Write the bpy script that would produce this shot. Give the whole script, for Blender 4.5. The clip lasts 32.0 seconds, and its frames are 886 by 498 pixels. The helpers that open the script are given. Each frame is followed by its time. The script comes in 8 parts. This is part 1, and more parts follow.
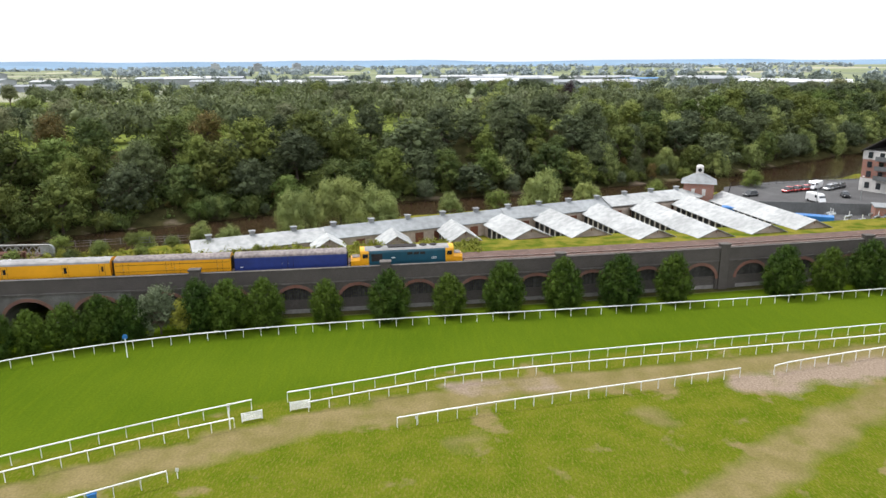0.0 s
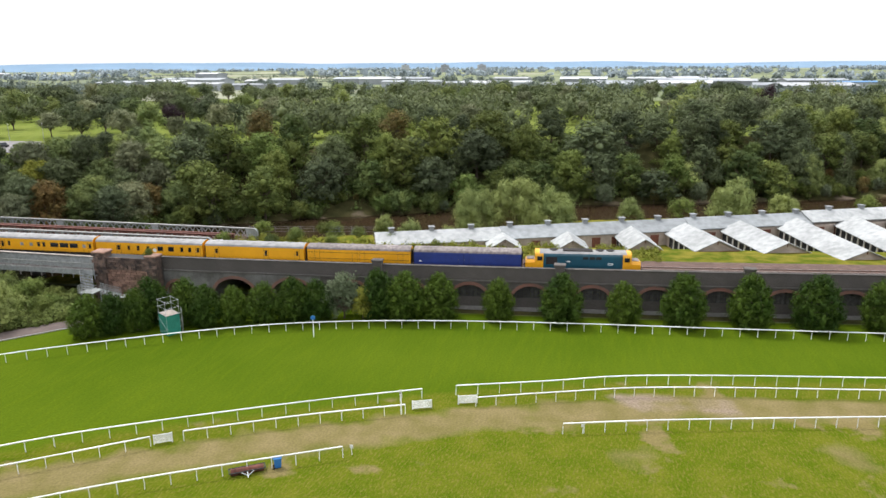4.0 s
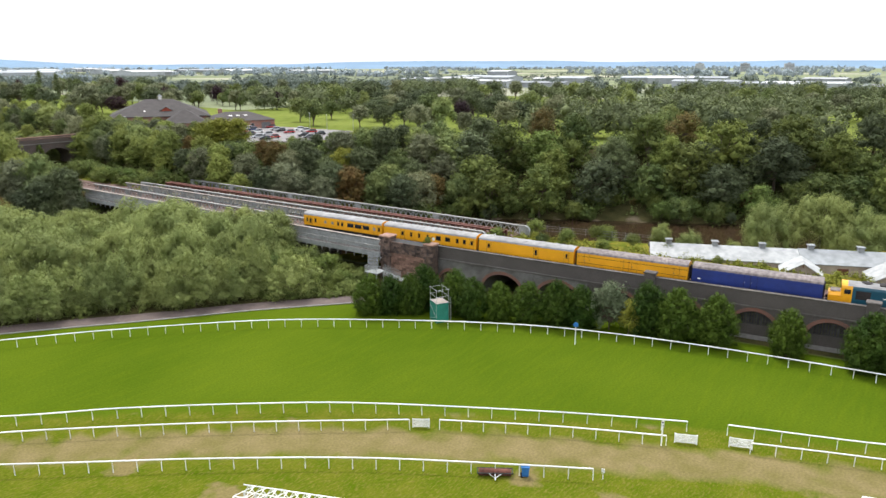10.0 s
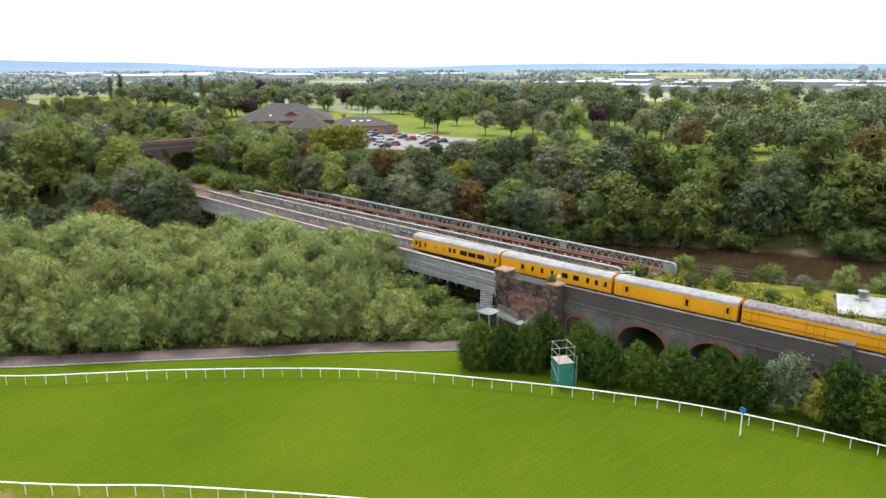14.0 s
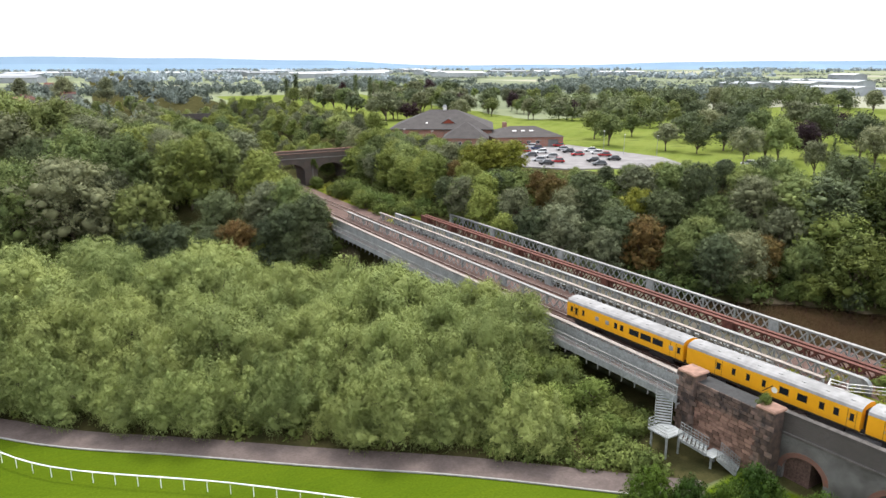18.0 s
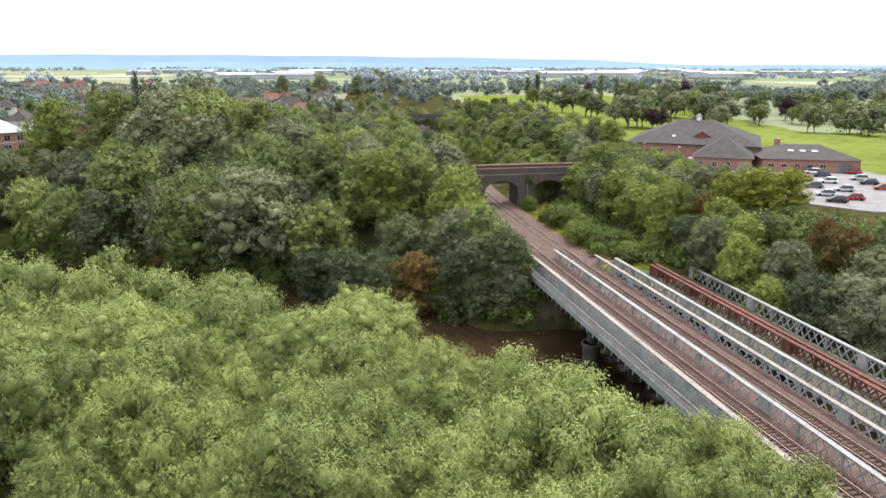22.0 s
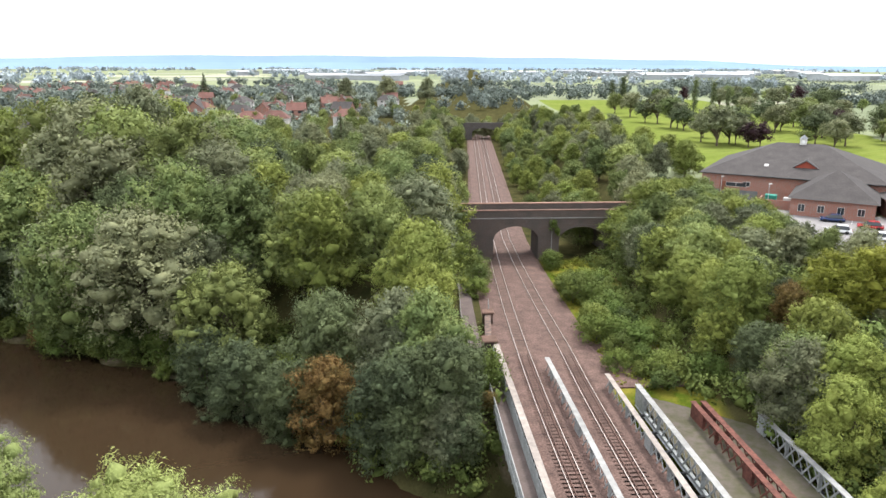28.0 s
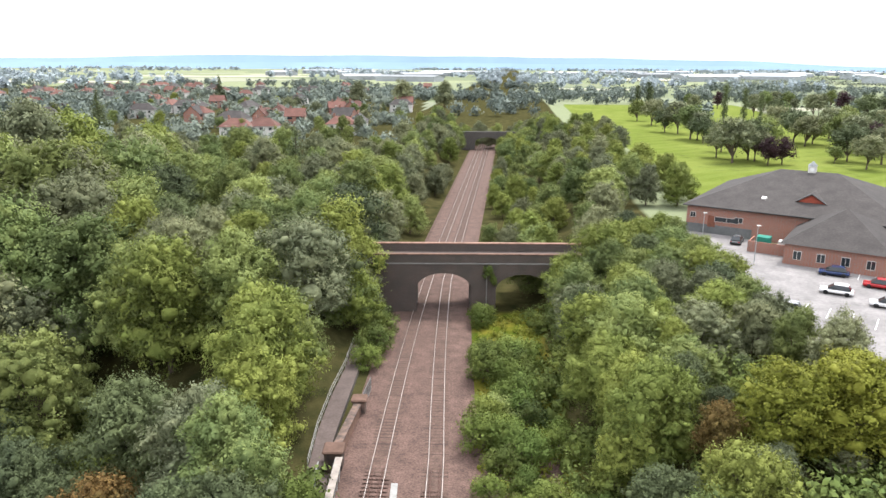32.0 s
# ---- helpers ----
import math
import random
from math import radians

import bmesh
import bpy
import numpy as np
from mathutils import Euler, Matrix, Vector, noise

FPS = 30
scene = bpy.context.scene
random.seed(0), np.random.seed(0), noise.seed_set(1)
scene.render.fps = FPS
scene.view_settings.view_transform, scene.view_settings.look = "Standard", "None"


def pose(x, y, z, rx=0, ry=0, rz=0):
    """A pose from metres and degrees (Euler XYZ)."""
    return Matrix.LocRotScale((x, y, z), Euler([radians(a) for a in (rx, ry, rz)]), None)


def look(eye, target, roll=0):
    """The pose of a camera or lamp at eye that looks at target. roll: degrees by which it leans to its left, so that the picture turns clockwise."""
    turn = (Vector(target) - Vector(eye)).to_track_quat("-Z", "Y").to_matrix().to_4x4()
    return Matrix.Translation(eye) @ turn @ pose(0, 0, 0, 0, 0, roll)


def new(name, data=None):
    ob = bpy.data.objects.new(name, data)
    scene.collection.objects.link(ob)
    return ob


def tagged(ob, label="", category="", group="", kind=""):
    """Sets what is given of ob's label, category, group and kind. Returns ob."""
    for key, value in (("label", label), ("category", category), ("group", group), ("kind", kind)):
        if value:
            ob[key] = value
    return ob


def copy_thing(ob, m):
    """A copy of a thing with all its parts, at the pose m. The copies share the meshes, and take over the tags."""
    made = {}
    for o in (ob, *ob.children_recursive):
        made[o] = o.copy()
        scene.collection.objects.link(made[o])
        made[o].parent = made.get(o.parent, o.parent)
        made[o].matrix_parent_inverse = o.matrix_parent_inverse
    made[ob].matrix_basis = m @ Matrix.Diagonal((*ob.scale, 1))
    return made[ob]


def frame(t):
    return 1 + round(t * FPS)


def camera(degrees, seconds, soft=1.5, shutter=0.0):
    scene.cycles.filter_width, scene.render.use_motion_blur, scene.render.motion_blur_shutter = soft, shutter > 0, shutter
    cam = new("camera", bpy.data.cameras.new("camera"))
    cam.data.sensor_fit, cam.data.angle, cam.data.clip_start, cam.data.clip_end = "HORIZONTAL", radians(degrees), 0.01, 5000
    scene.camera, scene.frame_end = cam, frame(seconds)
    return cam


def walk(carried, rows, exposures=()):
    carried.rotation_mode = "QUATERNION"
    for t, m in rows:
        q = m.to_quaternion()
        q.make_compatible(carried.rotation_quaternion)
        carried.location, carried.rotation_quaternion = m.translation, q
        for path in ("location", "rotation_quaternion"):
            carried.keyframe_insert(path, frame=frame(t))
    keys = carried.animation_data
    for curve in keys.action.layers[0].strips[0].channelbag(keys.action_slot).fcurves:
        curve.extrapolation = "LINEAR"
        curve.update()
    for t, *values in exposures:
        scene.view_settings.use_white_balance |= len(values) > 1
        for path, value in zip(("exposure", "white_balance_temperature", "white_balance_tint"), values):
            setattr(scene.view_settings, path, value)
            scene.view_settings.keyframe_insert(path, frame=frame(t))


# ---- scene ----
# ---------------------------------------------------------------- camera
cam = camera(64.3, 32.0, soft=1.5)
# seconds, x, y, z, tilt, turn, lean
ROWS = [
    (0, -108.04, -64.12, 36.45, 75.25, -92.12, -0.44),
    (1, -108.31, -64.00, 36.62, 75.30, -89.12, -0.39),
    (2, -108.49, -63.83, 36.66, 75.31, -85.88, -0.45),
    (3, -108.48, -63.70, 36.70, 75.36, -81.68, -0.25),
    (3.5, -108.23, -63.65, 36.52, 75.41, -79.65, -0.30),
    (5.5, -108.21, -63.66, 36.57, 75.42, -72.41, -0.20),
    (6, -108.22, -63.61, 36.59, 75.42, -70.65, -0.16),
    (7, -108.14, -63.60, 36.68, 75.39, -66.85, -0.10),
    (8, -107.91, -63.52, 36.63, 75.40, -63.01, -0.10),
    (9, -107.40, -63.35, 36.69, 75.37, -59.14, -0.20),
    (10, -105.42, -62.24, 36.64, 75.38, -55.43, -0.12),
    (11, -102.54, -60.32, 36.67, 75.39, -51.86, 0.00),
    (12, -98.46, -57.90, 36.52, 75.54, -48.68, -0.38),
    (13, -94.14, -54.82, 36.69, 75.58, -46.75, -0.25),
    (14, -90.24, -51.29, 36.91, 75.63, -44.99, -0.18),
    (14.5, -88.12, -49.37, 37.47, 75.52, -43.60, -0.23),
    (16.5, -79.68, -40.91, 38.85, 75.48, -37.99, 0.12),
    (17, -77.90, -38.55, 39.60, 75.39, -36.05, 0.14),
    (18, -71.26, -31.72, 39.46, 75.44, -31.44, -0.13),
    (19, -66.02, -25.55, 40.16, 75.30, -26.97, -0.38),
    (19.5, -62.66, -21.90, 39.63, 75.44, -22.78, -0.38),
    (20, -59.62, -16.60, 39.45, 75.46, -18.39, -0.27),
    (20.5, -58.10, -13.10, 39.73, 75.43, -14.04, -0.29),
    (21, -56.08, -9.82, 39.74, 75.41, -12.09, -0.04),
    (22, -52.04, -1.90, 39.72, 75.38, -11.75, 0.12),
    (23, -49.05, 5.31, 40.46, 75.29, -11.20, 0.03),
    (24, -45.65, 13.15, 40.81, 75.31, -10.01, -0.29),
    (25, -41.44, 20.47, 41.01, 75.30, -8.62, -0.16),
    (25.5, -38.74, 23.65, 41.28, 75.30, -7.74, -0.35),
    (27.5, -26.75, 36.54, 40.97, 75.38, -4.48, -0.13),
    (28, -23.71, 39.65, 40.82, 75.39, -3.74, 0.21),
    (29, -17.14, 45.71, 40.76, 75.40, -2.14, 0.27),
    (30, -10.64, 51.49, 40.94, 75.33, -0.94, 0.39),
    (31, -4.93, 57.14, 41.76, 75.27, -0.91, 0.38),
    (32, -1.79, 61.80, 43.22, 75.35, -0.14, 0.35),
]
walk(cam, [(t, pose(x, y, z, 0, 0, yaw) @ pose(0, 0, 0, tilt, 0, 0) @ pose(0, 0, 0, 0, 0, lean))
           for t, x, y, z, tilt, yaw, lean in ROWS],
     exposures=[(0, 0.25), (8, 0.31), (14, 0.42), (17, 0.44), (19, 0.55), (22, 0.62), (32, 0.78)])

# ---------------------------------------------------------------- sky and sun
SUN_EL, SUN_AZ = 60.0, 35.0          # degrees; azimuth clockwise from +y
world = bpy.data.worlds.new("sky")
scene.world = world
world.use_nodes = True
wn, wl = world.node_tree.nodes, world.node_tree.links
wn.clear()
w_out = wn.new("ShaderNodeOutputWorld")
w_bg = wn.new("ShaderNodeBackground")
w_sky = wn.new("ShaderNodeTexSky")
w_sky.sky_type, w_sky.sun_disc = "NISHITA", False
w_sky.sun_elevation, w_sky.sun_rotation = radians(SUN_EL), radians(SUN_AZ)
w_sky.dust_density, w_sky.air_density = 3.0, 1.0
w_scale = wn.new("ShaderNodeVectorMath")
w_scale.operation = "SCALE"
w_scale.inputs["Scale"].default_value = 0.12
w_geo = wn.new("ShaderNodeTexCoord")
w_map = wn.new("ShaderNodeMapping")
w_map.inputs["Scale"].default_value = (1.2, 1.2, 5.0)
w_noise = wn.new("ShaderNodeTexNoise")
w_noise.inputs["Scale"].default_value, w_noise.inputs["Detail"].default_value = 1.6, 5.0
w_ramp = wn.new("ShaderNodeValToRGB")
w_ramp.color_ramp.elements[0].position, w_ramp.color_ramp.elements[0].color = 0.30, (0.92, 0.92, 0.92, 1)
w_ramp.color_ramp.elements[1].position, w_ramp.color_ramp.elements[1].color = 0.62, (1, 1, 1, 1)
w_mix = wn.new("ShaderNodeMix")
w_mix.data_type = "RGBA"
w_mix.inputs["B"].default_value = (0.89, 0.92, 0.985, 1)      # bright high cloud
wl.new(w_geo.outputs["Generated"], w_map.inputs["Vector"])
wl.new(w_map.outputs["Vector"], w_noise.inputs["Vector"])
wl.new(w_noise.outputs["Fac"], w_ramp.inputs["Fac"])
wl.new(w_sky.outputs["Color"], w_scale.inputs[0])
wl.new(w_scale.outputs["Vector"], w_mix.inputs["A"])
wl.new(w_ramp.outputs["Color"], w_mix.inputs["Factor"])
w_sep = wn.new("ShaderNodeSeparateXYZ")                       # an overcast sky is brighter overhead than at the horizon
w_up = wn.new("ShaderNodeMapRange")
w_up.inputs["From Min"].default_value, w_up.inputs["From Max"].default_value = 0.0, 1.0
w_up.inputs["To Min"].default_value, w_up.inputs["To Max"].default_value = 0.98, 2.0
w_gain = wn.new("ShaderNodeVectorMath")
w_gain.operation = "SCALE"
wl.new(w_geo.outputs["Generated"], w_sep.inputs["Vector"])
wl.new(w_sep.outputs["Z"], w_up.inputs["Value"])
wl.new(w_mix.outputs["Result"], w_gain.inputs[0])
wl.new(w_up.outputs["Result"], w_gain.inputs["Scale"])
wl.new(w_gain.outputs["Vector"], w_bg.inputs["Color"])
wl.new(w_bg.outputs["Background"], w_out.inputs["Surface"])

sun_data = bpy.data.lights.new("sun", "SUN")
sun_data.energy, sun_data.angle, sun_data.color = 2.8, radians(12), (1.0, 0.965, 0.92)
sun = new("sun", sun_data)
sun_dir = Vector((math.sin(radians(SUN_AZ)) * math.cos(radians(SUN_EL)),
                  math.cos(radians(SUN_AZ)) * math.cos(radians(SUN_EL)), math.sin(radians(SUN_EL))))
sun.matrix_world = look(sun_dir * 300, (0, 0, 0))

# ---------------------------------------------------------------- materials


def nodes_of(name):
    m = bpy.data.materials.new(name)
    m.use_nodes = True
    nt = m.node_tree
    return m, nt.nodes, nt.links, nt.nodes["Principled BSDF"]


def ramp_node(n, stops):
    r = n.new("ShaderNodeValToRGB")
    e = r.color_ramp.elements
    while len(e) < len(stops):
        e.new(0.5)
    for el, (p, c) in zip(e, stops):
        el.position, el.color = p, (*c, 1)
    return r


def mat(name, colour, rough=0.8, metal=0.0, grain=0.25, scale=2.0, bump=0.15, colour2=None, big=0.25, spec=0.3, island=0.0, objrand=0.0):
    """A surface with variation at two scales, fine relief and, where asked, a shade of its own for each piece."""
    m, n, l, b = nodes_of(name)
    c2 = colour2 or tuple(v * (1 - grain) for v in colour)
    tc = n.new("ShaderNodeNewGeometry")
    fine = n.new("ShaderNodeTexNoise")
    fine.inputs["Scale"].default_value, fine.inputs["Detail"].default_value = scale, 6.0
    coarse = n.new("ShaderNodeTexNoise")
    coarse.inputs["Scale"].default_value, coarse.inputs["Detail"].default_value = scale * 0.12, 4.0
    l.new(tc.outputs["Position"], fine.inputs["Vector"])
    l.new(tc.outputs["Position"], coarse.inputs["Vector"])
    r = ramp_node(n, [(0.32, c2), (0.68, colour)])
    l.new(fine.outputs["Fac"], r.inputs["Fac"])
    mul = n.new("ShaderNodeMix")
    mul.data_type, mul.blend_type = "RGBA", "MULTIPLY"
    mul.inputs["Factor"].default_value = 1.0
    r2 = ramp_node(n, [(0.3, (1 - big,) * 3), (0.7, (1 + big * 0.4,) * 3)])
    l.new(coarse.outputs["Fac"], r2.inputs["Fac"])
    l.new(r.outputs["Color"], mul.inputs["A"])
    l.new(r2.outputs["Color"], mul.inputs["B"])
    last = mul.outputs["Result"]
    for amount, source in ((island, "island"), (objrand, "object")):
        if amount:
            h = n.new("ShaderNodeHueSaturation")
            mr = n.new("ShaderNodeMapRange")
            mr.inputs["To Min"].default_value, mr.inputs["To Max"].default_value = 1 - amount, 1 + amount
            if source == "island":
                l.new(tc.outputs["Random Per Island"], mr.inputs["Value"])
            else:
                oi = n.new("ShaderNodeObjectInfo")
                l.new(oi.outputs["Random"], mr.inputs["Value"])
            l.new(mr.outputs["Result"], h.inputs["Value"])
            l.new(last, h.inputs["Color"])
            last = h.outputs["Color"]
    l.new(last, b.inputs["Base Color"])
    b.inputs["Roughness"].default_value, b.inputs["Metallic"].default_value = rough, metal
    b.inputs["Specular IOR Level"].default_value = spec
    if bump:
        bp = n.new("ShaderNodeBump")
        bp.inputs["Strength"].default_value, bp.inputs["Distance"].default_value = bump, 0.05
        l.new(fine.outputs["Fac"], bp.inputs["Height"])
        l.new(bp.outputs["Normal"], b.inputs["Normal"])
    return m


def leaf_mat(name, colour, warm, tree_var=0.18, leaf_var=0.45, trans=0.15):
    """Foliage: each leaf spray and each tree takes a shade of its own between two greens."""
    m, n, l, b = nodes_of(name)
    geo, oi = n.new("ShaderNodeNewGeometry"), n.new("ShaderNodeObjectInfo")
    mixc = n.new("ShaderNodeMix")
    mixc.data_type = "RGBA"
    mixc.inputs["A"].default_value, mixc.inputs["B"].default_value = (*colour, 1), (*warm, 1)
    noise_n = n.new("ShaderNodeTexNoise")
    noise_n.inputs["Scale"].default_value = 0.35
    l.new(geo.outputs["Position"], noise_n.inputs["Vector"])
    add = n.new("ShaderNodeMath")
    add.operation = "MULTIPLY_ADD"
    add.inputs[1].default_value = 0.8
    l.new(oi.outputs["Random"], add.inputs[0])
    sub = n.new("ShaderNodeMath")
    sub.operation = "MULTIPLY_ADD"
    sub.inputs[1].default_value, sub.inputs[2].default_value = 1.6, -0.75
    l.new(noise_n.outputs["Fac"], sub.inputs[0])
    l.new(sub.outputs["Value"], add.inputs[2])
    add.use_clamp = True
    l.new(add.outputs["Value"], mixc.inputs["Factor"])
    h = n.new("ShaderNodeHueSaturation")
    mr = n.new("ShaderNodeMapRange")
    mr.inputs["To Min"].default_value, mr.inputs["To Max"].default_value = 1 - leaf_var, 1 + leaf_var
    l.new(geo.outputs["Random Per Island"], mr.inputs["Value"])
    l.new(mr.outputs["Result"], h.inputs["Value"])
    l.new(mixc.outputs["Result"], h.inputs["Color"])
    h2 = n.new("ShaderNodeHueSaturation")
    mr2 = n.new("ShaderNodeMapRange")
    mr2.inputs["To Min"].default_value, mr2.inputs["To Max"].default_value = 1 - tree_var, 1 + tree_var
    mod = n.new("ShaderNodeMath")
    mod.operation = "FRACT"
    sc = n.new("ShaderNodeMath")
    sc.operation = "MULTIPLY"
    sc.inputs[1].default_value = 7.31
    l.new(oi.outputs["Random"], sc.inputs[0])
    l.new(sc.outputs["Value"], mod.inputs[0])
    l.new(mod.outputs["Value"], mr2.inputs["Value"])
    l.new(mr2.outputs["Result"], h2.inputs["Value"])
    l.new(h.outputs["Color"], h2.inputs["Color"])
    l.new(h2.outputs["Color"], b.inputs["Base Color"])
    b.inputs["Roughness"].default_value = 0.7
    b.inputs["Specular IOR Level"].default_value = 0.10
    tr = n.new("ShaderNodeBsdfTranslucent")
    l.new(h2.outputs["Color"], tr.inputs["Color"])
    ms = n.new("ShaderNodeMixShader")
    ms.inputs["Fac"].default_value = trans
    l.new(b.outputs["BSDF"], ms.inputs[1])
    l.new(tr.outputs["BSDF"], ms.inputs[2])
    l.new(ms.outputs["Shader"], n["Material Output"].inputs["Surface"])
    return m


def brick_mat(name, a, c, mortar, w=0.225, h=0.075, dirt=(0.05, 0.045, 0.04), dirty=0.5):
    """Brickwork in courses along the wall (object x) and upward (z), with soot."""
    m, n, l, b = nodes_of(name)
    geo = n.new("ShaderNodeNewGeometry")
    sep = n.new("ShaderNodeSeparateXYZ")
    com = n.new("ShaderNodeCombineXYZ")
    addxy = n.new("ShaderNodeMath")
    addxy.operation = "ADD"
    l.new(geo.outputs["Position"], sep.inputs["Vector"])
    l.new(sep.outputs["X"], addxy.inputs[0])
    l.new(sep.outputs["Y"], addxy.inputs[1])
    l.new(addxy.outputs["Value"], com.inputs["X"])
    l.new(sep.outputs["Z"], com.inputs["Y"])
    br = n.new("ShaderNodeTexBrick")
    br.inputs["Color1"].default_value, br.inputs["Color2"].default_value = (*a, 1), (*c, 1)
    br.inputs["Mortar"].default_value = (*mortar, 1)
    br.inputs["Scale"].default_value = 1.0
    br.inputs["Brick Width"].default_value, br.inputs["Row Height"].default_value = w, h
    br.inputs["Mortar Size"].default_value = h * 0.14
    l.new(com.outputs["Vector"], br.inputs["Vector"])
    no = n.new("ShaderNodeTexNoise")
    no.inputs["Scale"].default_value, no.inputs["Detail"].default_value = 0.45, 8.0
    l.new(geo.outputs["Position"], no.inputs["Vector"])
    r = ramp_node(n, [(0.40, (0, 0, 0)), (0.66, (dirty,) * 3)])
    l.new(no.outputs["Fac"], r.inputs["Fac"])
    mx = n.new("ShaderNodeMix")
    mx.data_type = "RGBA"
    mx.inputs["B"].default_value = (*dirt, 1)
    l.new(r.outputs["Color"], mx.inputs["Factor"])
    l.new(br.outputs["Color"], mx.inputs["A"])
    l.new(mx.outputs["Result"], b.inputs["Base Color"])
    b.inputs["Roughness"].default_value = 0.9
    bp = n.new("ShaderNodeBump")
    bp.inputs["Strength"].default_value, bp.inputs["Distance"].default_value = 0.3, 0.02
    l.new(br.outputs["Fac"], bp.inputs["Height"])
    bp.invert = True
    l.new(bp.outputs["Normal"], b.inputs["Normal"])
    return m


M = {}
M["grey_paint"] = mat("weathered_grey_paint", (0.300, 0.315, 0.310), 0.6, 0.0, 0.35, 3.0, 0.1)
M["flange"] = mat("dirty_pale_flange", (0.33, 0.285, 0.25), 0.85, 0.0, 0.35, 1.5, 0.1)
M["flange_white"] = mat("pale_flange", (0.31, 0.305, 0.29), 0.8, 0.0, 0.3, 1.5, 0.1)
M["rust"] = mat("rusty_iron", (0.155, 0.058, 0.042), 0.85, 0.0, 0.5, 2.5, 0.3)
M["dark_iron"] = mat("dark_iron", (0.045, 0.045, 0.045), 0.8, 0.0, 0.4, 2.0, 0.2)
M["ballast"] = mat("brown_ballast", (0.155, 0.096, 0.078), 0.95, 0.0, 0.55, 5.0, 0.9, big=0.35)
M["rail"] = mat("rail_steel", (0.105, 0.052, 0.038), 0.5, 0.3, 0.3, 6.0, 0.1)
M["railhead"] = mat("polished_rail_head", (0.50, 0.43, 0.39), 0.38, 0.6, 0.2, 6.0, 0.0)
M["sleeper"] = mat("old_sleeper", (0.112, 0.073, 0.056), 0.9, 0.0, 0.4, 5.0, 0.4, objrand=0.3)
M["tarmac"] = mat("worn_path", (0.125, 0.096, 0.086), 0.95, 0.0, 0.25, 4.0, 0.3)
M["kerb"] = mat("pale_edging", (0.300, 0.288, 0.264), 0.9, 0.0, 0.2, 3.0, 0.2)
M["white"] = mat("white_plastic_rail", (0.82, 0.82, 0.80), 0.45, 0.0, 0.1, 2.0, 0.0)
M["blue_brick"] = brick_mat("sooty_viaduct_brick", (0.050, 0.043, 0.040), (0.076, 0.060, 0.053), (0.105, 0.098, 0.090))
M["red_brick"] = brick_mat("red_arch_brick", (0.231, 0.091, 0.059), (0.175, 0.070, 0.049), (0.140, 0.112, 0.098), dirty=0.35)
M["grey_brick"] = brick_mat("grey_engineering_brick", (0.105, 0.102, 0.102), (0.140, 0.132, 0.126), (0.20, 0.195, 0.185), dirty=0.75)
M["brown_brick"] = brick_mat("brown_sooty_brick", (0.062, 0.043, 0.036), (0.088, 0.060, 0.050), (0.10, 0.088, 0.078), dirty=0.6)
M["house_brick"] = brick_mat("house_brick", (0.320, 0.125, 0.085), (0.260, 0.104, 0.070), (0.248, 0.211, 0.186), dirty=0.1)
M["stone"] = mat("sooty_sandstone", (0.150, 0.100, 0.078), 0.95, 0.0, 0.6, 1.4, 0.4, colour2=(0.050, 0.040, 0.037), objrand=0.5)
M["stone_red"] = mat("weathered_red_sandstone", (0.250, 0.150, 0.112), 0.95, 0.0, 0.4, 1.2, 0.4, objrand=0.42)
M["coping"] = mat("worn_coping", (0.110, 0.099, 0.091), 0.95, 0.0, 0.4, 1.6, 0.3, objrand=0.2)
# near black, for black parts and for shade painted into openings
M["dark"] = mat("black_and_shade", (0.02, 0.02, 0.02), 1.0, 0.0, 0.3, 1.0, 0.0)
M["board"] = mat("grey_boarding", (0.060, 0.057, 0.054), 0.9, 0.0, 0.5, 2.2, 0.3, objrand=0.25)
M["limewash"] = mat("dirty_limewash", (0.252, 0.240, 0.228), 0.95, 0.0, 0.3, 1.5, 0.2)
M["bark"] = mat("bark", (0.13, 0.10, 0.075), 0.95, 0.0, 0.5, 4.0, 0.6)

M["leaf_oak"] = leaf_mat("broad_leaves", (0.059, 0.086, 0.027), (0.138, 0.159, 0.036), 0.25, 0.2)
M["leaf_dark"] = leaf_mat("dull_leaves", (0.061, 0.078, 0.041), (0.105, 0.126, 0.055), 0.22, 0.2)
M["leaf_light"] = leaf_mat("fresh_leaves", (0.086, 0.125, 0.031), (0.155, 0.188, 0.044), 0.2, 0.2)
M["leaf_wood"] = leaf_mat("wood_leaves", (0.118, 0.156, 0.056), (0.212, 0.240, 0.074), 0.28, 0.14)
M["leaf_grey"] = leaf_mat("greyish_leaves", (0.126, 0.141, 0.080), (0.194, 0.200, 0.104), 0.25, 0.16)
M["leaf_lime"] = leaf_mat("lime_leaves", (0.150, 0.186, 0.045), (0.222, 0.244, 0.059), 0.2, 0.14)
M["leaf_willow"] = leaf_mat("willow_leaves", (0.172, 0.212, 0.072), (0.262, 0.296, 0.094), 0.12, 0.16)
M["leaf_yew"] = leaf_mat("clipped_evergreen_leaves", (0.025, 0.052, 0.008), (0.070, 0.108, 0.013), 0.10, 0.25)
M["leaf_yellow"] = leaf_mat("yellow_green_leaves", (0.165, 0.180, 0.028), (0.215, 0.215, 0.034), 0.15, 0.22)
M["leaf_purple"] = leaf_mat("purple_leaves", (0.030, 0.018, 0.022), (0.045, 0.022, 0.025))
M["leaf_rust"] = leaf_mat("browning_leaves", (0.14, 0.085, 0.030), (0.11, 0.10, 0.032))
M["leaf_silver"] = leaf_mat("silvery_leaves", (0.095, 0.120, 0.065), (0.130, 0.150, 0.085), 0.15, 0.25)
